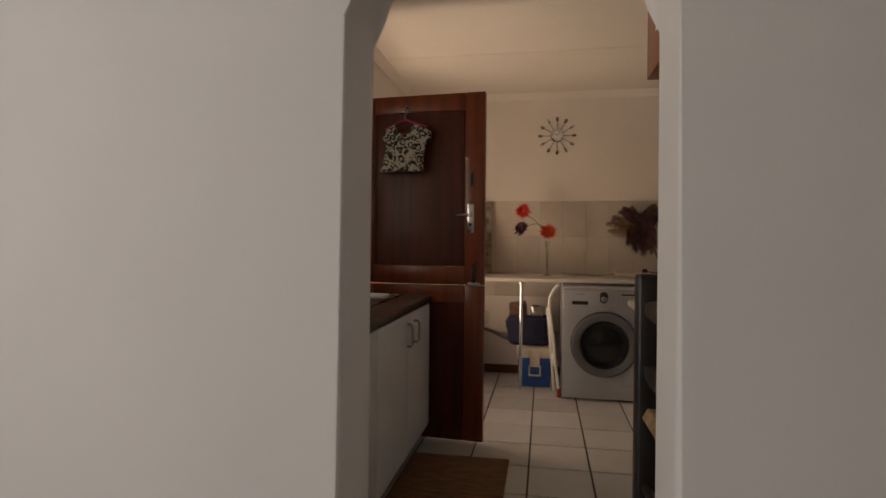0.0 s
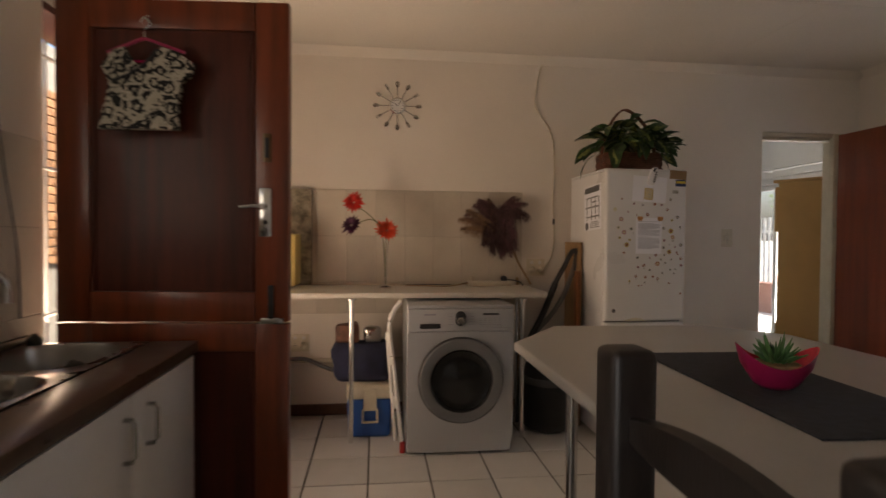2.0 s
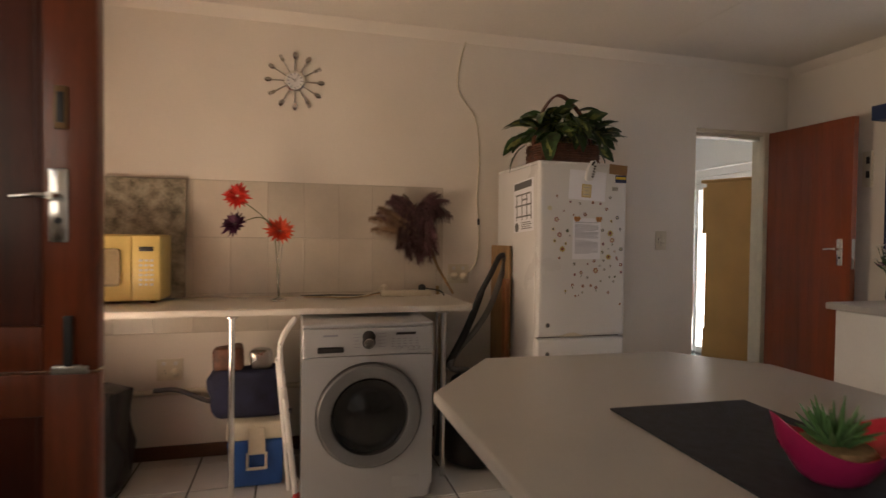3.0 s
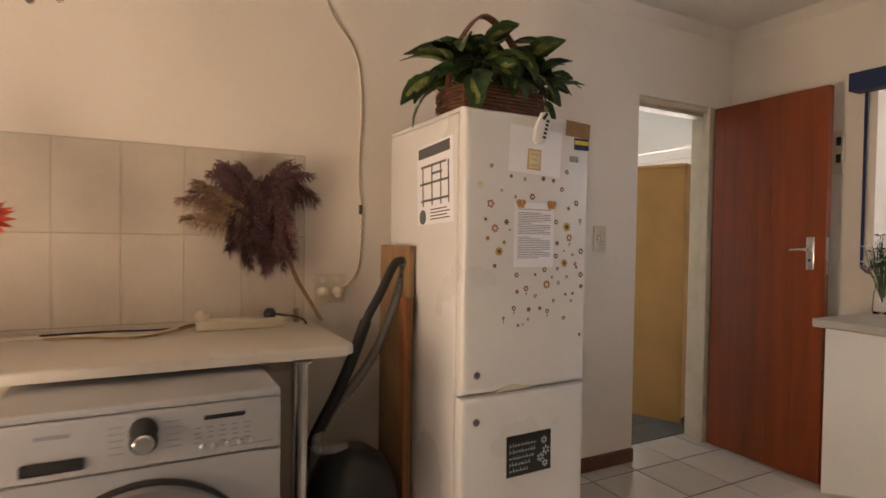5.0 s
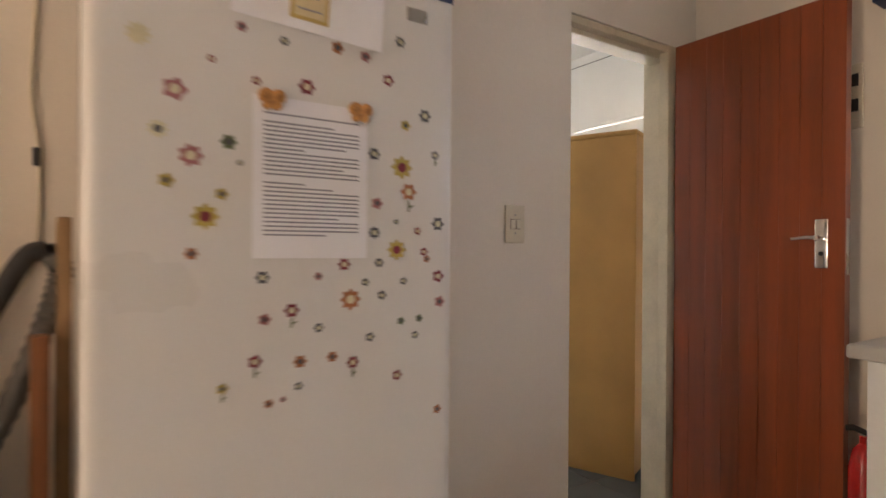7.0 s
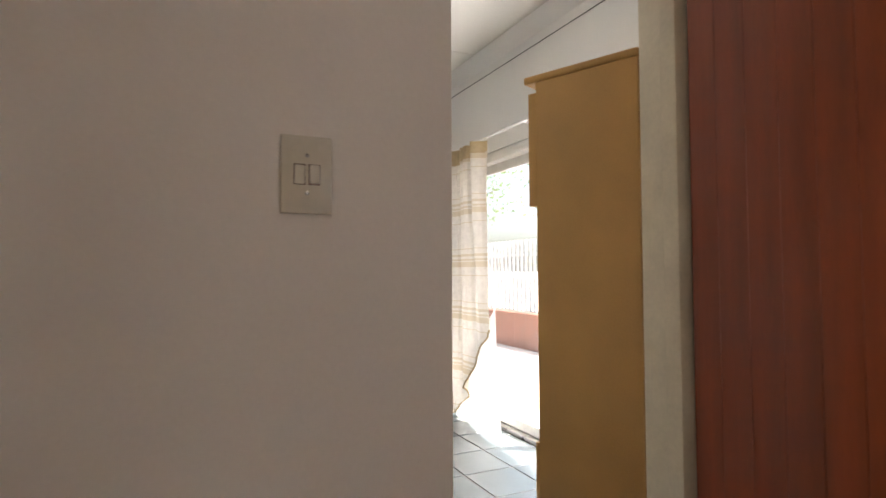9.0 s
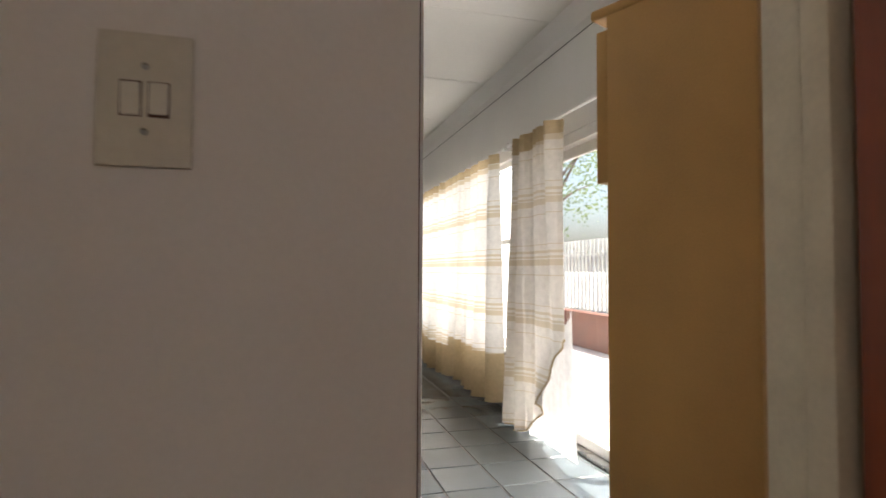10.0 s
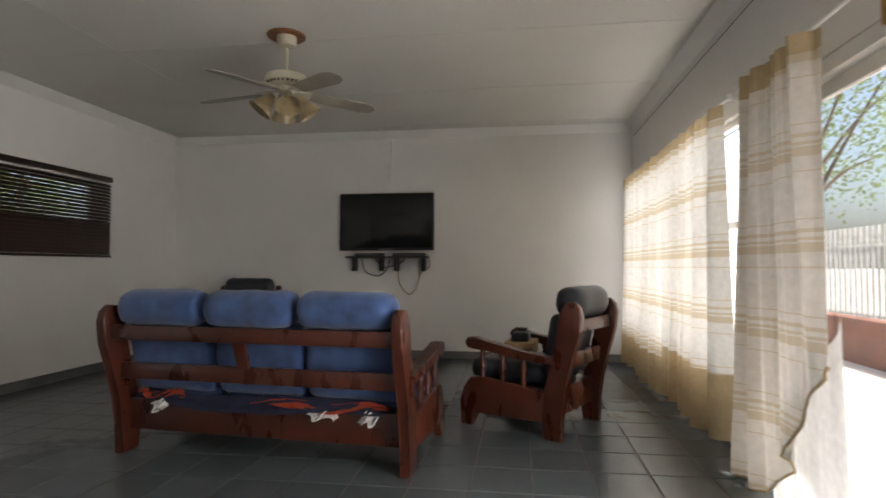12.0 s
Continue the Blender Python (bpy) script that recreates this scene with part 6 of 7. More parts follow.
def right_counter():
    c = empty("kitchen_counter", pose(3.4, 3.0, 0), "white kitchen cabinets with a grey worktop by the window", "cabinet")
    o = Matrix.Translation((-3.4, -3.0, 0))
    box("body", M_WHITE, 3.16, 3.630, 1.55, 4.255, 0.10, 0.859, c, 0.003, m=o)
    box("plinth", M_DGREY, 3.21, 3.625, 1.56, 4.20, 0.0, 0.0995, c, 0.003, m=o)
    box("worktop", M_GREYTOP, 3.11, 3.634, 1.52, 4.29, 0.86, 0.90, c, 0.008, 3, m=o)
    for k in range(5):
        y0 = 1.56 + k * 0.538
        box("door", M_WHITE, 3.141, 3.1595, y0 + 0.002, y0 + 0.536, 0.105, 0.855, c, 0.003, m=o)
        if k == 4:
            continue
        tube("handle", M_STEEL, [(3.141, y0 + 0.49, 0.70), (3.118, y0 + 0.49, 0.71), (3.118, y0 + 0.49, 0.79), (3.141, y0 + 0.49, 0.80)], 0.006, c, m=o)


right_counter()
# pelmet and lace curtain at the kitchen window
pl = empty("window_pelmet", pose(3.645, 3.4, 2.0), "navy blue pelmet board over the kitchen window", "pelmet")
box("board", M_PELMET, -0.10, 0.003, -0.98, 0.985, 0.0, 0.09, pl, 0.004)


def sheet_curtain(name, material, y0, y1, x, z0, z1, waves, depth, label, category, group="", band=None, n=None):
    """A hanging cloth along y with soft uneven folds that open towards the hem."""
    ny, nz = n or waves * 12, 26
    bm = bmesh.new()
    grid = []
    rnd = random.Random(int(y0 * 100))
    ph = [rnd.uniform(0, 6.28) for _ in range(5)]
    for j in range(nz + 1):
        t = j / nz
        row = []
        for i in range(ny + 1):
            s = i / ny
            a = 2 * math.pi * waves * (s + 0.03 * math.sin(5 * s + ph[4])) + ph[0]
            amp = depth * (0.4 + 0.8 * (1 - t))
            f = math.sin(a) * 0.6 + math.sin(1.7 * a + ph[2] + 1.2 * (1 - t)) * 0.3 + 0.15 * math.sin(2.9 * a + ph[1])
            y = y0 + (y1 - y0) * s + 0.25 * depth * math.cos(a) * (1 - 0.5 * t)
            row.append(bm.verts.new((x + amp * f, y, z0 + (z1 - z0) * t + 0.014 * math.sin(6 * s + ph[3]) * (1 - t))))
        grid.append(row)
    for j in range(nz):
        for i in range(ny):
            fc = bm.faces.new((grid[j][i], grid[j][i + 1], grid[j + 1][i + 1], grid[j + 1][i]))
            if band and (j < band[0] or j >= nz - band[1]):
                fc.material_index = 1
    return tagged(finish(bm, name, [material, M_CURTBAND] if band else [material]), label, category, group)


def blown_curtain():
    """Lined curtain gathered at the end of the sliding door; the front cloth's corner is blown up off its lining."""
    c = empty("curtain", pose(4.22, 7.70, 0), "cream striped lined curtain pulled back, its lower corner blown aside", "curtain", "lounge curtains")
    for part, material, dx, depth in (("front_cloth", M_CURTAIN2, 0.0, 0.085), ("lining", M_LINING, 0.055, 0.035)):
        bm = bmesh.new()
        ny, nz, grid = 84, 34, []
        for j in range(nz + 1):
            t = j / nz
            row = []
            for i in range(ny + 1):
                s = i / ny
                lift = max(0.0, (0.60 - s) / 0.60)
                if part == "front_cloth":
                    z0 = 0.06 + 0.64 * lift ** 0.9
                else:
                    z0 = 0.02 + 0.05 * lift
                top = 1.965 if part == "front_cloth" else 0.25 + 0.62 * lift
                z = z0 + (top - z0) * t
                g = (1.965 - z) / 1.9
                y = -0.33 + 0.66 * s + g * (0.08 * s - 0.26 * (1 - s) ** 2 * g)
                a = 2 * math.pi * 4.3 * (s + 0.025 * math.sin(7 * s)) + 0.6 + 0.5 * g
                f = 0.65 * math.sin(a) + 0.25 * math.sin(2.3 * a + 1.0) + 0.12 * math.sin(5.1 * a + 3 * g)
                pinch = (0.75 + 0.5 * g) * (1 - 0.9 * min(1.0, 2.2 * lift) * min(1.0, 1.3 * g))
                blow = -0.09 * lift * g * g
                row.append(bm.verts.new((dx + depth * pinch * f + blow, y + 0.012 * math.cos(a), z)))
            grid.append(row)
        for j in range(nz):
            for i in range(ny):
                fc = bm.faces.new((grid[j][i], grid[j][i + 1], grid[j + 1][i + 1], grid[j + 1][i]))
                if part == "front_cloth" and j >= nz - 2:
                    fc.material_index = 1
        rim = [v.co.copy() for v in grid[0]]
        finish(bm, part, [material, M_CURTBAND], c)
        if part == "front_cloth":
            tube("hem", M_CURTBAND, rim[::2], 0.006, c, 6)


sheet_curtain("lace_curtain", M_NET, 2.55, 4.26, 3.70, 1.15, 2.02, 12, 0.012, "white lace curtain in the kitchen window", "curtain")
tagged(sheet_curtain("side_curtain", mat("navy_curtain", (0.02, 0.03, 0.09), 0.9), 4.33, 4.345, 3.62, 1.12, 2.0, 1, 0.006, "narrow navy curtain edge beside the kitchen window", "curtain", n=8))


def flower_pot():
    f = empty("flower_arrangement", pose(3.50, 4.19, 0.901) @ Matrix.Diagonal((0.78, 0.78, 1.1, 1)), "glass jar of white and purple artificial flowers on the worktop", "flowers")
    lathe("jar", M_GLASS, [(0.04, 0), (0.05, 0.02), (0.045, 0.09), (0.035, 0.13), (0.032, 0.13), (0.04, 0.09), (0.045, 0.02), (0.03, 0.008)], parent=f)
    rnd = random.Random(8)
    white, purple = mat("white_petal", (0.75, 0.72, 0.68), 0.7), mat("purple_petal", (0.22, 0.02, 0.20), 0.7)
    bmw, bmp, bmg = bmesh.new(), bmesh.new(), bmesh.new()
    for k in range(46):
        a, t = rnd.uniform(0, 6.28), rnd.uniform(0.05, 0.95)
        d = Vector((math.sin(t) * math.cos(a), math.sin(t) * math.sin(a), math.cos(t)))
        e = Vector((0, 0, 0.13)) + d * rnd.uniform(0.10, 0.22)
        add_tube(bmg, [(0, 0, 0.06), (e.x * 0.5, e.y * 0.5, 0.16), e], 0.0018, 4)
        tgt = bmp if k % 7 == 0 else bmw
        for j in range(6):
            b = 2 * math.pi * j / 6
            r = 0.030 if tgt is bmp else 0.017
            p = [e, e + Vector((r * math.cos(b - 0.3), r * math.sin(b - 0.3), 0.006)), e + Vector((r * 1.2 * math.cos(b), r * 1.2 * math.sin(b), 0.012)), e + Vector((r * math.cos(b + 0.3), r * math.sin(b + 0.3), 0.006))]
            tgt.faces.new([tgt.verts.new(q) for q in p])
        if k % 2:
            q = Vector((0, 0, 0.12)) + d * 0.09
            bmg.faces.new([bmg.verts.new(v) for v in (q, q + Vector((0.02, 0.01, 0.01)), q + d * 0.07, q + Vector((-0.02, 0.01, 0.01)))])
    finish(bmw, "white_flowers", white, f, smooth=False)
    finish(bmp, "purple_flowers", purple, f, smooth=False)
    finish(bmg, "stems", M_LEAF, f, smooth=False)


flower_pot()
# things kept behind the door
ex = empty("fire_extinguisher", pose(3.455, 4.365, 0) @ Matrix.Diagonal((1, 1, 1.5, 1)), "red fire extinguisher standing behind the door", "extinguisher")
lathe("cylinder", mat("red_gloss_paint", (0.45, 0.015, 0.012), 0.25), [(0.04, 0.0), (0.043, 0.01), (0.043, 0.30), (0.03, 0.34), (0.012, 0.355), (0.012, 0.37)], parent=ex)
box("label", M_PAPER, -0.044, -0.0425, -0.02, 0.02, 0.10, 0.22, ex, 0)
tube("lever", M_BLACK, [(0.0, -0.03, 0.375), (0, 0.03, 0.385), (0, 0.05, 0.38)], 0.007, ex)
wallbox = tagged(box("distribution_box", M_CREAM, 3.6325, 3.6495, 4.44, 4.50, 1.60, 1.83, bevel=0.004), "narrow cream cover plate on the wall behind the door", "cover plate")
for z in (1.66, 1.75):
    box("breaker", M_BLACK, 3.6295, 3.6322, 4.452, 4.475, z, z + 0.045, wallbox, 0.002)


# ---- lounge ----
def lounge_seat(name, W, cushions, upholstery, m, label, category, group="", bar=True):
    """A wooden-framed seat with loose cushions; back at y 0, facing +y, W wide."""
    s = empty(name, m, label, category, group)
    t = 0.055
    # shaped side ends: back post with a rounded head, arm, turned spindles, front leg
    post = [(-0.02, 0.0), (0.11, 0.0), (0.125, 0.12), (0.10, 0.30), (0.045, 0.48), (0.01, 0.62), (0.0, 0.72), (-0.02, 0.79), (-0.06, 0.84), (-0.11, 0.845),
            (-0.155, 0.81), (-0.17, 0.75), (-0.15, 0.64), (-0.10, 0.50), (-0.035, 0.32), (-0.012, 0.16)]
    for sx in (-1, 1):
        x = sx * (W / 2 - t / 2)
        rot = pose(x, 0, 0, 0, 0, 90)
        bm = bmesh.new()
        add_prism(bm, post, -t / 2, t / 2, 0.012, 3)
        finish(bm, "back_post", M_FURN, s, m=rot)
        bm = bmesh.new()
        arm = [(0.02, 0.50), (0.30, 0.53), (0.55, 0.565), (0.66, 0.59), (0.72, 0.585), (0.745, 0.55), (0.72, 0.515), (0.66, 0.51), (0.55, 0.505), (0.30, 0.475), (0.04, 0.455)]
        add_prism(bm, arm, -0.04, 0.04, 0.012, 3)
        finish(bm, "arm", M_FURN, s, m=rot)
        bm = bmesh.new()
        side = [(0.10, 0.10), (0.66, 0.10), (0.70, 0.0), (0.79, 0.0), (0.80, 0.16), (0.76, 0.26), (0.70, 0.325), (0.60, 0.33), (0.10, 0.29)]
        add_prism(bm, side, -0.024, 0.024, 0.010, 2)
        finish(bm, "side_panel", M_FURN, s, m=rot)
        for y in (0.27, 0.44, 0.61):
            bm = bmesh.new()
            add_lathe(bm, [(0.016, 0.30), (0.022, 0.32), (0.014, 0.345), (0.024, 0.39), (0.026, 0.41), (0.014, 0.45), (0.022, 0.475), (0.016, 0.52)], (x, y, 0), 12)
            finish(bm, "spindle", M_FURN, s)
    inner = W / 2 - t - 0.002
    for z0, z1, y in ((0.655, 0.735, -0.105), (0.43, 0.52, -0.03)):
        box("back_rail", M_FURN, -inner, inner, y - 0.018, y + 0.018, z0, z1, s, 0.008, 2)
    if bar:
        bm = bmesh.new()
        add_box(bm, -0.035, 0.035, -0.014, 0.014, 0.0, 0.15, 0.006, 2)
        finish(bm, "back_bar", M_FURN, s, m=pose(-0.04, -0.048, 0.515, 18, 0, 0))
    box("apron", M_FURN, -inner, inner, 0.03, 0.055, 0.13, 0.30, s, 0.006, 2)
    box("front_rail", M_FURN, -inner, inner, 0.70, 0.73, 0.14, 0.30, s, 0.008, 2)
    box("seat_base", M_BLACKWOOD, -inner, inner, 0.06, 0.70, 0.27, 0.30, s, 0.003)
    cw = 2 * inner / cushions

    def cushion(part, x0, x1, y0, y1, z0, z1, tuft=0.0, at=None):
        bm = bmesh.new()
        add_box(bm, x0, x1, y0, y1, z0, z1)
        bmesh.ops.bevel(bm, geom=bm.edges[:], offset=min(x1 - x0, y1 - y0, z1 - z0) * 0.46, segments=5, profile=0.55, affect="EDGES")
        bmesh.ops.subdivide_edges(bm, edges=[e for e in bm.edges if e.calc_length() > 0.09], cuts=5, use_grid_fill=True)
        cx, cz = (x0 + x1) / 2, (z0 + z1) / 2
        for v in bm.verts:
            d = noise.noise_vector(v.co * 7 + Vector((x0 * 9, 0, 0)))
            v.co += d * 0.010
            if tuft:
                for bx in (-0.25, 0.25):
                    r2 = (v.co.x - cx - bx * (x1 - x0)) ** 2 + (v.co.z - cz) ** 2
                    v.co.y += (1 if v.co.y < (y0 + y1) / 2 else -1) * tuft * math.exp(-r2 / 0.002)
        finish(bm, part, upholstery, s, m=at)
    for k in range(cushions):
        x0 = -inner + k * cw + 0.006
        x1 = x0 + cw - 0.012
        cushion("head_cushion", x0, x1, -0.02, 0.19, 0.71, 0.91, 0, pose(0, -0.115, 0.02))
        cushion("back_cushion", x0, x1, -0.005, 0.12, 0.33, 0.74, 0.02, pose(0, 0.02, 0, 11, 0, 0) @ pose(0, 0.10, 0))
        cushion("seat_cushion", x0, x1, 0.10, 0.76, 0.301, 0.44)
    return s


SOFA = pose(1.705, 7.968, 0, 0, 0, -5.0)
lounge_seat("sofa", 1.74, 3, M_BLUEVEL, SOFA, "blue velour three-seat sofa with a reddish carved wooden frame", "sofa")
CHAIR = pose(3.50, 8.83, 0, 0, 0, 61.0) @ Matrix.Diagonal((1, 0.9, 1, 1))
arm1 = lounge_seat("armchair", 0.66, 1, M_LEATHER, CHAIR, "black leather armchair with a reddish wooden frame", "armchair", "lounge armchairs", False)
copy_thing(arm1, pose(0.15, 10.95, 0, 0, 0, 190))


def throw_cloth():
    b = empty("crumpled_blanket", SOFA, "orange and dark blanket with white cloth tucked under the sofa cushions", "blanket")
    for name, material, x0, x1, z, h in (("orange_cloth", M_ORANGECL, -0.02, 0.76, 0.328, 0.024), ("orange_cloth", M_ORANGECL, -0.74, -0.42, 0.345, 0.018),
                                          ("dark_cloth", M_NAVY, -0.74, 0.74, 0.318, 0.045), ("white_cloth", M_WHITECL, 0.32, 0.48, 0.285, 0.018),
                                          ("white_cloth", M_WHITECL, -0.62, -0.54, 0.29, 0.035), ("white_cloth", M_WHITECL, 0.60, 0.70, 0.28, 0.03)):
        bm = bmesh.new()
        n = 40
        rows = []
        for j in range(5):
            row = []
            for i in range(n + 1):
                s = i / n
                zz = z + h * (1 - j / 2) * math.sin(math.pi * min(1, max(0.02, s))) ** 0.5 + 0.012 * math.sin(s * 9 + x0 * 7)
                yy = 0.0 + 0.018 * math.sin(s * 17 + j * 1.7) - 0.012 * j * (1 if name == "white_cloth" else 0.5)
                row.append(bm.verts.new((x0 + (x1 - x0) * s, yy + 0.012, zz)))
            rows.append(row)
        for a, c in zip(rows, rows[1:]):
            for i in range(n):
                bm.faces.new((a[i], a[i + 1], c[i + 1], c[i]))
        ext = bmesh.ops.extrude_face_region(bm, geom=bm.faces[:])
        bmesh.ops.translate(bm, verts=[v for v in ext["geom"] if isinstance(v, bmesh.types.BMVert)], vec=(0, 0.006, 0))
        finish(bm, name, material, b)


throw_cloth()
# carton with black gear on the armchair
ct = empty("carton", pose(3.50, 8.83, 0, 0, 0, 61.0) @ pose(0.05, 0.45, 0.447, 0, 0, 20), "small pale carton holding black electronic gear on the armchair", "carton")
box("carton", M_CARD2, -0.15, 0.15, -0.10, 0.10, 0.0, 0.09, ct, 0.004)
box("device", M_BLACK, -0.09, 0.06, -0.06, 0.06, 0.0905, 0.15, ct, 0.01)
bm = bmesh.new()
for k in range(5):
    add_tube(bm, curve_pts([(0.02, -0.02 * k, 0.12), (0.07, -0.03 + 0.02 * k, 0.17), (0.12, 0.03, 0.12), (0.14, -0.06 + 0.02 * k, 0.10)], 5), 0.005, 6)
finish(bm, "cable", M_BLACK, ct)


def television():
    t = empty("television", pose(1.587, 11.505, 1.246), "large black flat television mounted on the wall", "television")
    box("case", M_BLACK, -0.56, 0.56, -0.075, -0.02, 0.0, 0.67, t, 0.010, 3)
    box("screen", M_SCREEN, -0.540, 0.540, -0.0775, -0.0752, 0.030, 0.652, t, 0.001)
    box("bracket", M_DGREY, -0.2, 0.2, -0.0195, 0.003, 0.15, 0.5, t)
    box("trim", M_STEEL, -0.1, 0.1, -0.078, -0.0752, 0.012, 0.018, t, 0.001)


television()
for x in (1.36, 1.86):
    s = empty("wall_shelf", pose(x, 11.508, 1.155), "small black wall shelf with a media box under the television", "shelf", "shelves under the television")
    box("board", M_BLACK, -0.225, 0.225, -0.20, 0.0, 0.0, 0.022, s, 0.003)
    for dx in (-0.15, 0.17):
        box("bracket", M_BLACK, dx - 0.02, dx + 0.02, -0.12, 0.0, -0.15, -0.0005, s, 0.006)
for x, w, label in ((1.40, 0.16, "black media player on a wall shelf"), (1.87, 0.18, "slim black decoder on a wall shelf")):
    d = empty("media_box", pose(x, 11.40, 1.178), label, "media player")
    box("case", M_BLACK, -w, w, -0.08, 0.08, 0.0, 0.035, d, 0.004)
    box("front", M_DGREY, -w + 0.02, w - 0.02, -0.0825, -0.0802, 0.01, 0.025, d, 0.001)
for pts, material in (([(1.28, -0.02, 1.15), (1.33, -0.03, 1.00), (1.48, -0.02, 0.95), (1.58, -0.03, 1.02), (1.62, -0.02, 1.14)], M_DGREY),
                      ([(1.72, -0.02, 1.12), (1.73, -0.02, 0.88), (1.84, -0.02, 0.74), (1.93, -0.02, 0.80), (1.99, -0.02, 0.98), (2.09, -0.02, 1.06), (2.06, -0.02, 1.2)], M_STRAW),
                      ([(1.45, -0.03, 1.15), (1.55, -0.03, 1.05), (1.75, -0.03, 1.10), (1.80, -0.03, 1.16)], M_BLACK)):
    tagged(tube("cable", material, curve_pts(pts, 8), 0.0065, m=pose(0, 11.505, 0)), "loose cable hanging below the television", "cable", "cables below the television")
tagged(box("conduit", M_FRAMEW, 1.580, 1.632, 11.472, 11.509, 1.925, 2.568, bevel=0.003), "white cable trunking from the ceiling to the television", "trunking")


def ceiling_fan():
    f = empty("ceiling_fan", pose(1.53, 8.73, LZ - 0.054), "ivory ceiling fan with five blades and amber glass lamp shades", "fan")
    lathe("rose", M_WOODORG, [(0.128, 0.038), (0.13, 0.05)], parent=f, seg=32)
    lathe("cup", M_IVORYFAN, [(0.03, -0.04), (0.062, -0.025), (0.07, 0.02), (0.068, 0.0378)], parent=f, seg=28)
    tube("rod", M_IVORYFAN, [(0, 0, -0.04), (0, 0, -0.21)], 0.013, f, 12)
    lathe("motor", M_IVORYFAN, [(0.02, -0.20), (0.07, -0.215), (0.135, -0.235), (0.142, -0.265), (0.135, -0.285), (0.10, -0.305), (0.06, -0.315), (0.055, -0.34), (0.04, -0.36)][::-1], parent=f, seg=36)
    bm = bmesh.new()
    for k in range(26):
        add_box(bm, -0.004, 0.004, -0.118, -0.105, -0.303, -0.285, m=pose(0, 0, 0, 0, 0, k * 360 / 26) @ pose(0, -0.012, 0.004))
    finish(bm, "vents", M_BLACK, f)
    for k in range(5):
        a = 178 + k * 72
        bm = bmesh.new()
        outline = [(0.17, -0.05), (0.24, -0.060), (0.55, -0.072), (0.62, -0.05), (0.645, 0.0), (0.62, 0.05), (0.55, 0.072), (0.24, 0.060), (0.17, 0.05)]
        add_prism(bm, outline, -0.003, 0.003, 0.0015, 1)
        finish(bm, "blade", M_FANBLADE, f, m=pose(0, 0, -0.345, 0, 0, a) @ pose(0, 0, 0, 78, 4, 0))
        bm = bmesh.new()
        add_box(bm, 0.05, 0.22, -0.018, 0.018, -0.342, -0.334, 0.003, 1)
        finish(bm, "blade_arm", M_IVORYFAN, f, m=pose(0, 0, 0, 0, 0, a))
    for k in range(4):
        a = k * math.pi / 2 + 0.5
        d = pose(0.085 * math.cos(a), 0.085 * math.sin(a), -0.375, 0, 0, math.degrees(a)) @ pose(0, 0, 0, 0, -38, 0)
        bm = bmesh.new()
        add_lathe(bm, [(0.02, 0.0), (0.028, -0.02), (0.042, -0.06), (0.062, -0.10), (0.070, -0.115), (0.066, -0.113), (0.058, -0.098), (0.036, -0.058), (0.02, -0.02)], seg=20)
        finish(bm, "shade", M_AMBER, f, m=d @ Matrix.Scale(1.25, 4))
    lathe("lamp_hub", M_IVORYFAN, [(0.02, -0.44), (0.05, -0.42), (0.06, -0.39), (0.045, -0.362)], parent=f, seg=24)
    tube("pull_chain", M_CHROME, [(0.03, -0.04, -0.40), (0.03, -0.04, -0.52)], 0.002, f, 5)


ceiling_fan()


def slat_blind(y0, y1):
    b = empty("window_blind", pose(LX0 + 0.03, (y0 + y1) / 2, 1.15), "dark wooden slatted blind, half open, over a small window", "blind", "lounge blinds")
    w = (y1 - y0) / 2 - 0.0005
    box("headrail", M_BLIND, -0.028, 0.028, -w, w, 0.775, 0.83, b, 0.004)
    box("bottom_rail", M_BLIND, -0.022, 0.022, -w, w, 0.0, 0.025, b, 0.004)
    bm = bmesh.new()
    add_box(bm, -0.022, 0.022, -w, w, -0.0012, 0.0012)
    me_ob = finish(bm, "slat", M_BLIND, b, smooth=False)
    first = True
    for k in range(21):
        z = 0.05 + k * 0.0345
        p = pose(0, 0, z, 0, 72 if k < 9 else 48, 0)
        if first:
            me_ob.matrix_basis, first = p, False
        else:
            o = new("slat", me_ob.data)
            o.parent, o.matrix_basis = b, p
    for dy in (-w * 0.7, w * 0.7):
        tube("cord", M_BLACK, [(0.026, dy, 0.02), (0.026, dy, 0.80)], 0.0018, b, 5)


slat_blind(8.70, 9.66)
slat_blind(9.66, 10.36)

# curtains and rods
G = "lounge curtains"
sheet_curtain("curtain", M_CURTAIN, 8.40, 9.56, 4.23, 0.09, 1.965, 6, 0.075, "cream striped curtain with a tan hem at the long window", "curtain", G, band=(5, 1))
sheet_curtain("curtain", M_CURTAIN, 9.58, 11.14, 4.23, 0.07, 1.965, 7, 0.075, "cream striped curtain drawn over the long window", "curtain", G, band=(4, 1))
blown_curtain()
for y0, y1, z in ((8.33, 11.25, 1.985), (5.7, 8.24, 1.995)):
    r = empty("curtain_rod", pose(4.26, (y0 + y1) / 2, z), "thin white metal curtain rail on wall brackets", "curtain rail", "curtain rails")
    h = (y1 - y0) / 2
    tube("rod", M_FRAMEW, [(0, -h, 0), (0, h, 0)], 0.011, r, 10)
    for dy in (-h + 0.03, 0, h - 0.03):
        tube("bracket", M_FRAMEW, [(0.118, dy, 0), (0.0, dy, 0)], 0.007, r)
    for dy in (-h, h):
        bm = bmesh.new()
        bmesh.ops.create_uvsphere(bm, u_segments=12, v_segments=8, radius=0.019)
        finish(bm, "finial", M_FRAMEW, r, m=pose(0, dy, 0))


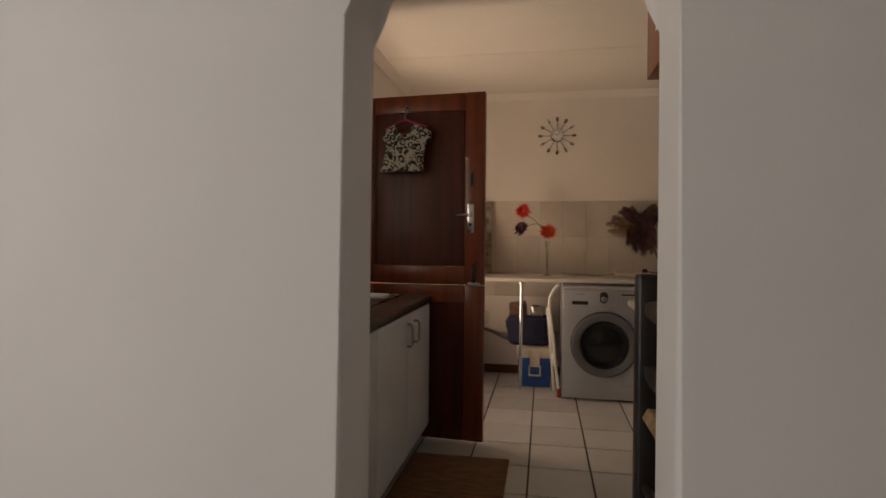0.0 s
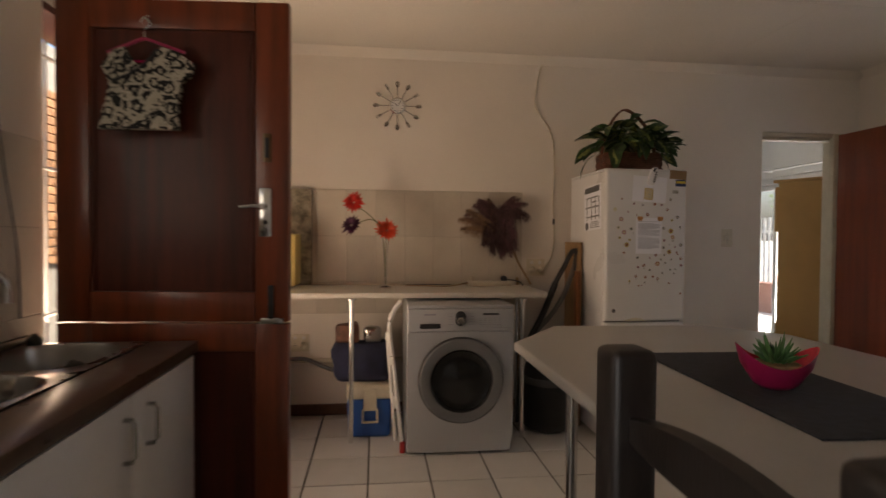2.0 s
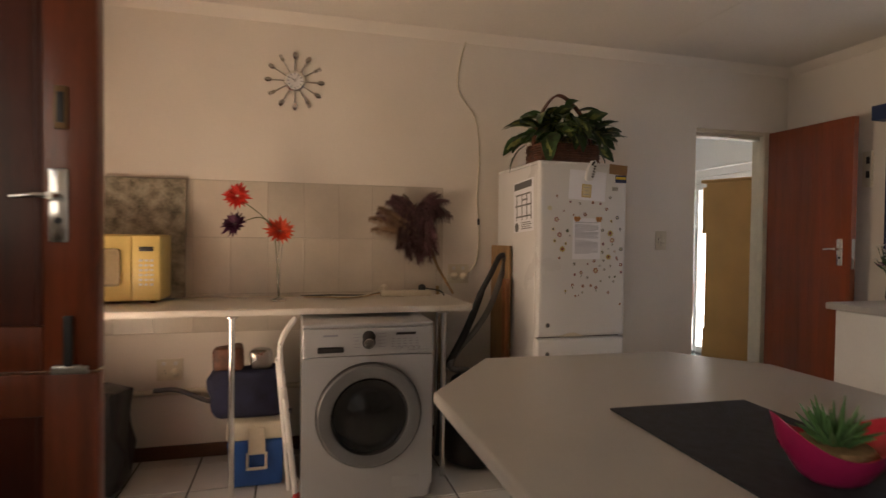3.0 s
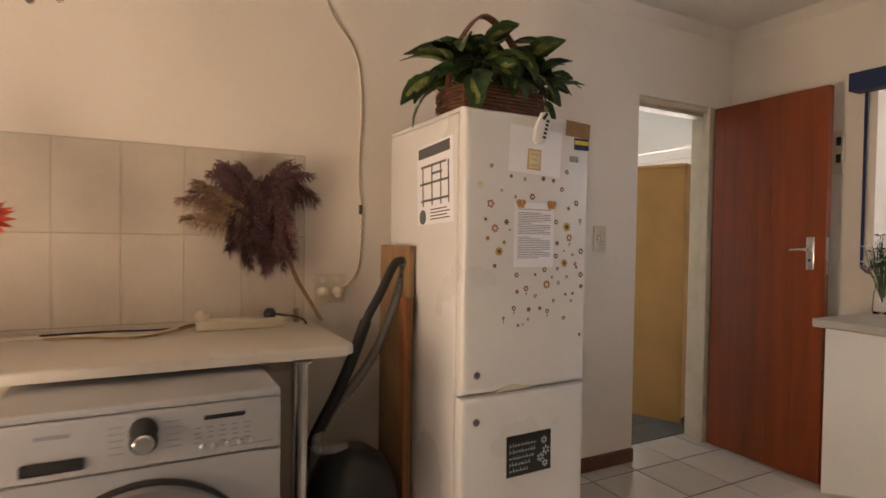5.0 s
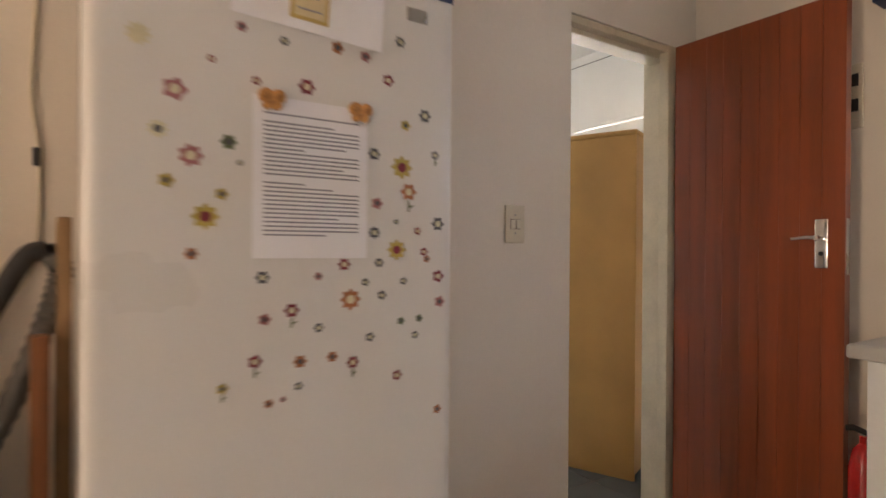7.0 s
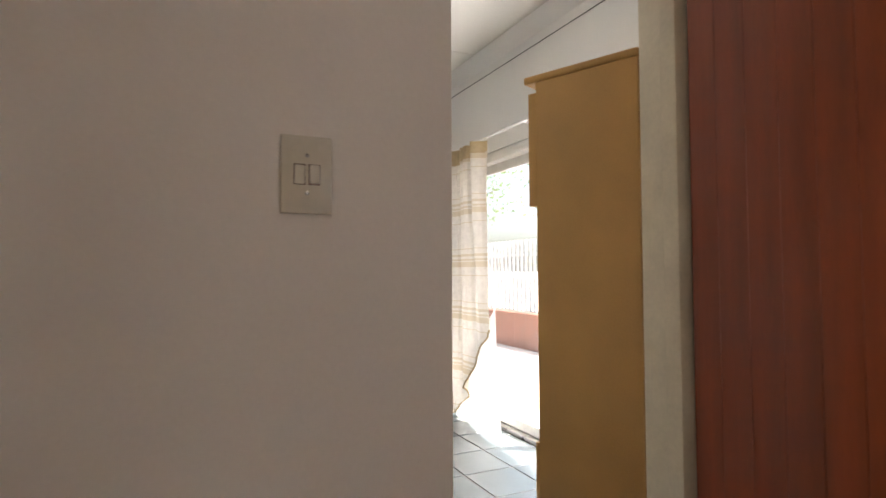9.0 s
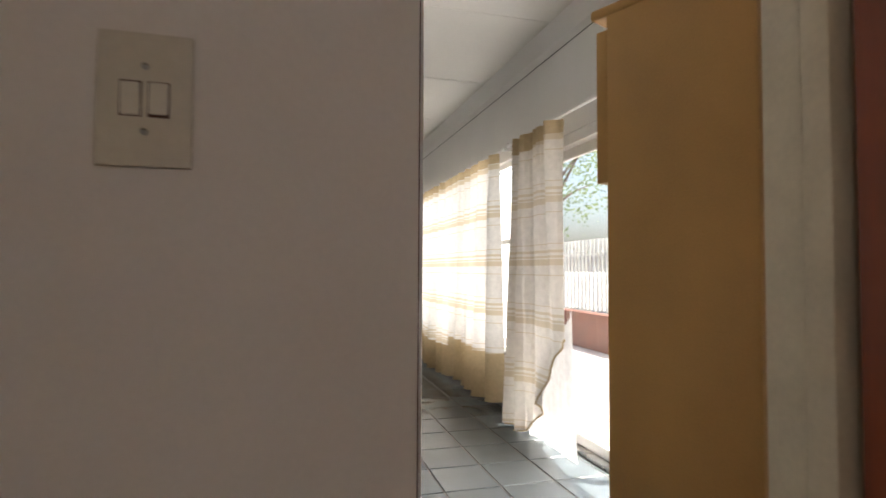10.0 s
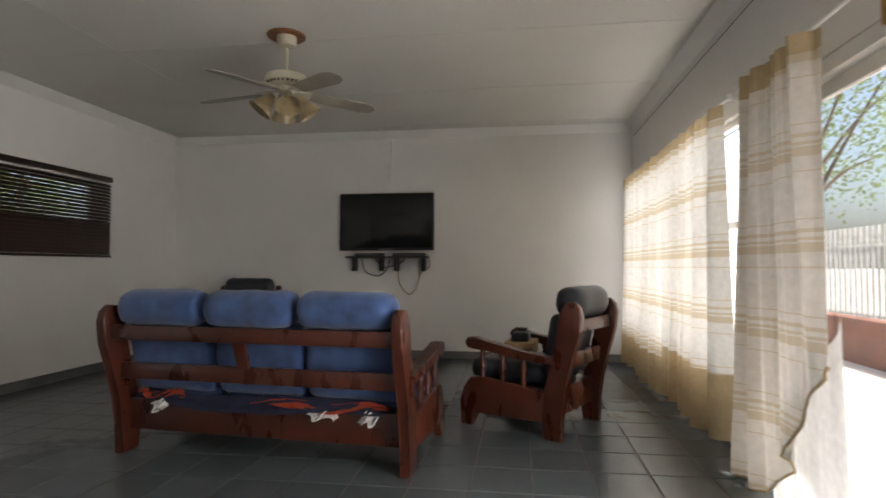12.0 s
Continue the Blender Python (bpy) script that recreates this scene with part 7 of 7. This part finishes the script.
def tall_cupboard():
    """Narrow cupboard behind the doorway, its plain hardboard side to the door."""
    ax = math.degrees(math.atan2(0.375, -0.155))     # depth direction seen from the near corner
    c = empty("tall_cupboard", pose(3.632, 5.392, 0, 0, 0, ax), "tall cupboard with a plain tan hardboard side", "cupboard")
    D, W, H = 0.362, -0.55, 1.735
    box("side", M_CARD, 0, D, -0.016, 0.0, 0.0, H, c, 0.002)
    box("side", M_CARD, 0, D, W, W + 0.016, 0.0, H, c, 0.002)
    box("back", M_CARD, 0.0005, 0.006, W + 0.0165, -0.0165, 0.03, H, c, 0.0)
    box("top", M_CARD, -0.003, D + 0.050, W - 0.004, 0.003, H + 0.0005, H + 0.028, c, 0.008, 3)
    for z in (0.06, 0.50, 0.90, 1.30):
        box("shelf", M_CARD, 0.0065, D - 0.01, W + 0.0165, -0.0165, z, z + 0.016, c, 0.001)
    for z0, z1 in ((0.06, 0.50), (1.305, 1.70)):
        for a, b in ((W + 0.002, W / 2 - 0.001), (W / 2 + 0.001, -0.001)):
            box("door", M_CARD, D + 0.0005, D + (0.032 if z0 > 1 else 0.014), a, b, z0, z1, c, 0.002)
        lathe("knob", M_STEEL, [(0.006, 0), (0.012, 0.012), (0.008, 0.018)], parent=c, seg=12, m=pose(D + (0.0322 if z0 > 1 else 0.0142), W / 2 + 0.04, (z0 + z1) / 2, 0, 90, 0))
    return c


tall_cupboard()

# ---- garden seen through the glass ----
fence = structure(new("fence"), "grey palisade fence across the garden")
bmf = bmesh.new()
for k in range(120):
    add_box(bmf, -0.015, 0.015, -0.035, 0.035, -0.13, 1.75, m=pose(9.0, 2.0 + k * 0.16, 0))
for z in (0.2, 1.4):
    add_box(bmf, 0.02, 0.05, 0, 19.2, z, z + 0.05, m=pose(9.0, 2.0, 0))
finish(bmf, "pales", M_FENCE, fence, smooth=False)
structure(box("wall_planter", M_ROOF, 7.2, 7.45, 3.5, 18.0, -0.13, 0.42, bevel=0.01), "low reddish garden wall on the patio")


def tree(x, y, h, r, seed):
    t = empty("tree", pose(x, y, -0.13), "leafy garden tree beyond the fence", "tree", "garden trees")
    rnd = random.Random(seed)
    bm = bmesh.new()
    add_tube(bm, curve_pts([(0, 0, 0), (0.08, 0.05, h * 0.25), (0.0, 0.1, h * 0.5)], 5), 0.16, 10, 0.10)
    tips = []
    for k in range(9):
        a = k * 2.4
        e = Vector((r * 0.75 * math.cos(a), r * 0.75 * math.sin(a), h * rnd.uniform(0.55, 0.95)))
        st = Vector((0.03, 0.08, h * rnd.uniform(0.35, 0.5)))
        add_tube(bm, curve_pts([st, st.lerp(e, 0.5) + Vector((0, 0, 0.2)), e], 4), 0.06, 6, 0.015)
        tips += [e, st.lerp(e, 0.6)]
    finish(bm, "trunk", M_BARK, t)
    bm = bmesh.new()
    for k in range(3600):
        c = rnd.choice(tips)
        d = Vector((rnd.gauss(0, 1), rnd.gauss(0, 1), rnd.gauss(0, 0.8))) * r * 0.27
        p = c + d
        n = Vector((rnd.uniform(-1, 1), rnd.uniform(-1, 1), rnd.uniform(-1, 1))).normalized()
        u = n.orthogonal().normalized()
        v = n.cross(u)
        s = rnd.uniform(0.05, 0.10)
        bm.faces.new([bm.verts.new(q) for q in (p - u * s, p + v * s * 0.5, p + u * s, p - v * s * 0.5)])
    tagged(finish(bm, "crown", M_HEDGE, t, smooth=False), kind="stuff")


tree(10.5, 8.6, 4.2, 1.6, 1)
tree(11.5, 12.5, 5.0, 2.0, 2)
tree(10.8, 20.9, 7.6, 3.0, 5)
tree(-3.6, 10.5, 4.0, 1.5, 3)

tagged(tube("picture_cable", M_BLACK, [(4.376, 5.3, 2.497), (4.376, 8.0, 2.499), (4.376, 11.4, 2.497)], 0.0025), "thin dark cable along the wall under the cornice", "cable")


# ---- pieces of floors and walls ----
def tile_mesh(name, w, h, t, material, gap):
    bm = bmesh.new()
    add_box(bm, -w / 2 + gap, w / 2 - gap, -h / 2 + gap, h / 2 - gap, -t, 0, 0.0022, 1)
    me = bpy.data.meshes.new(name)
    bmesh.ops.recalc_face_normals(bm, faces=bm.faces[:])
    bm.to_mesh(me)
    bm.free()
    me.materials.append(material)
    return me


def lay(parent, name, material, x0, y0, px, py, xa, xb, ya, yb, gap=0.0045, skip=None, near=None):
    """Square tiles on a grid through (x0, y0); the ones outside the near box are joined into one mesh."""
    cache = {}
    far = bmesh.new()
    i0, i1 = math.floor((xa - x0) / px), math.ceil((xb - x0) / px)
    j0, j1 = math.floor((ya - y0) / py), math.ceil((yb - y0) / py)
    for i in range(i0, i1):
        for j in range(j0, j1):
            ax, bx = max(xa, x0 + i * px), min(xb, x0 + (i + 1) * px)
            ay, by = max(ya, y0 + j * py), min(yb, y0 + (j + 1) * py)
            if bx - ax < 0.02 or by - ay < 0.02:
                continue
            cx, cy = (ax + bx) / 2, (ay + by) / 2
            if near and not (near[0] <= cx <= near[1] and near[2] <= cy <= near[3]):
                add_box(far, ax + gap, bx - gap, ay + gap, by - gap, -0.008, 0)
                continue
            key = (round(bx - ax, 3), round(by - ay, 3))
            if key not in cache:
                cache[key] = tile_mesh(name, *key, 0.008, material, gap)
            o = new(name, cache[key])
            o.parent = parent
            o.matrix_basis = pose(cx, cy, random.uniform(-0.0006, 0.0002), random.uniform(-0.06, 0.06), random.uniform(-0.06, 0.06))
    if len(far.verts):
        tagged(finish(far, name + "s", material, parent, smooth=False), kind="stuff")
    else:
        far.free()


fl_k, fl_l = bpy.data.objects["floor"], bpy.data.objects["floor_lounge"]
lay(fl_k, "tile", M_TILE, -0.066, 4.310, 0.316, 0.335, KX0, KX1, 1.27, 5.26, near=(KX0, KX1, 1.4, 5.3))
lay(bpy.data.objects["floor_hall"], "tile", M_TILE, -0.061, 4.284, 0.337, 0.335, -3.0, 4.0, -3.0, 1.269, near=(9, 9, 9, 9))
lay(fl_l, "tile", M_TILE2, 2.878, 7.765, 0.2955, 0.322, LX0, LX1, 5.262, LY1, near=(0.6, LX1, 5.2, 10.6))


def wall_tiles(parent_name, axis, fixed, a0, a1, z0, z1, w, h, holes=(), cut=0.0):
    """Wall tiles w by h on a kitchen wall, proud of the plaster."""
    parent = structure(new(parent_name), "beige glazed wall tiles behind the worktop")
    cache = {}
    bmg = bmesh.new()
    z = z1
    while z > z0 + 0.01:
        zb = max(z0, z - h)
        a = a0
        while a < a1 - 0.01:
            b = min(a1, a + (w - cut if a == a0 else w))
            segs = [(a, b, zb, z)]
            for ha, hb, hza, hzb in holes:
                nxt = []
                for s in segs:
                    if s[1] <= ha or s[0] >= hb or s[3] <= hza or s[2] >= hzb:
                        nxt.append(s)
                        continue
                    if s[0] < ha:
                        nxt.append((s[0], ha, s[2], s[3]))
                    if s[1] > hb:
                        nxt.append((hb, s[1], s[2], s[3]))
                    if s[2] < hza:
                        nxt.append((max(s[0], ha), min(s[1], hb), s[2], hza))
                segs = nxt
            for p, q, lo, hi in segs:
                if q - p < 0.015 or hi - lo < 0.015:
                    continue
                key = (round(q - p, 3), round(hi - lo, 3))
                if key not in cache:
                    cache[key] = tile_mesh("wall_tile", *key, 0.006, M_WTILE, 0.0012)
                o = new("wall_tile", cache[key])
                o.parent = parent
                if axis == "y":
                    o.matrix_basis = pose((p + q) / 2, fixed, (lo + hi) / 2, 90, 0, 0)
                    add_box(bmg, p, q, fixed + 0.0022, fixed + 0.006, lo, hi)
                else:
                    o.matrix_basis = pose(fixed, (p + q) / 2, (lo + hi) / 2, 90, 0, 90)
                    add_box(bmg, fixed - 0.006, fixed - 0.0022, p, q, lo, hi)
            a = b
        z = zb
    finish(bmg, "grout", M_WGROUT, parent, smooth=False)


wall_tiles("trim_splashback", "y", 5.0835, -1.19, 1.003, 0.70, 1.556, 0.2, 0.32, cut=0.045)
wall_tiles("trim_sink_tiles", "x", -1.1935, 1.51, 3.325, 0.70, 1.556, 0.2, 0.3, holes=[(1.62, 2.87, 1.14, 2.2)])
brick_wall()
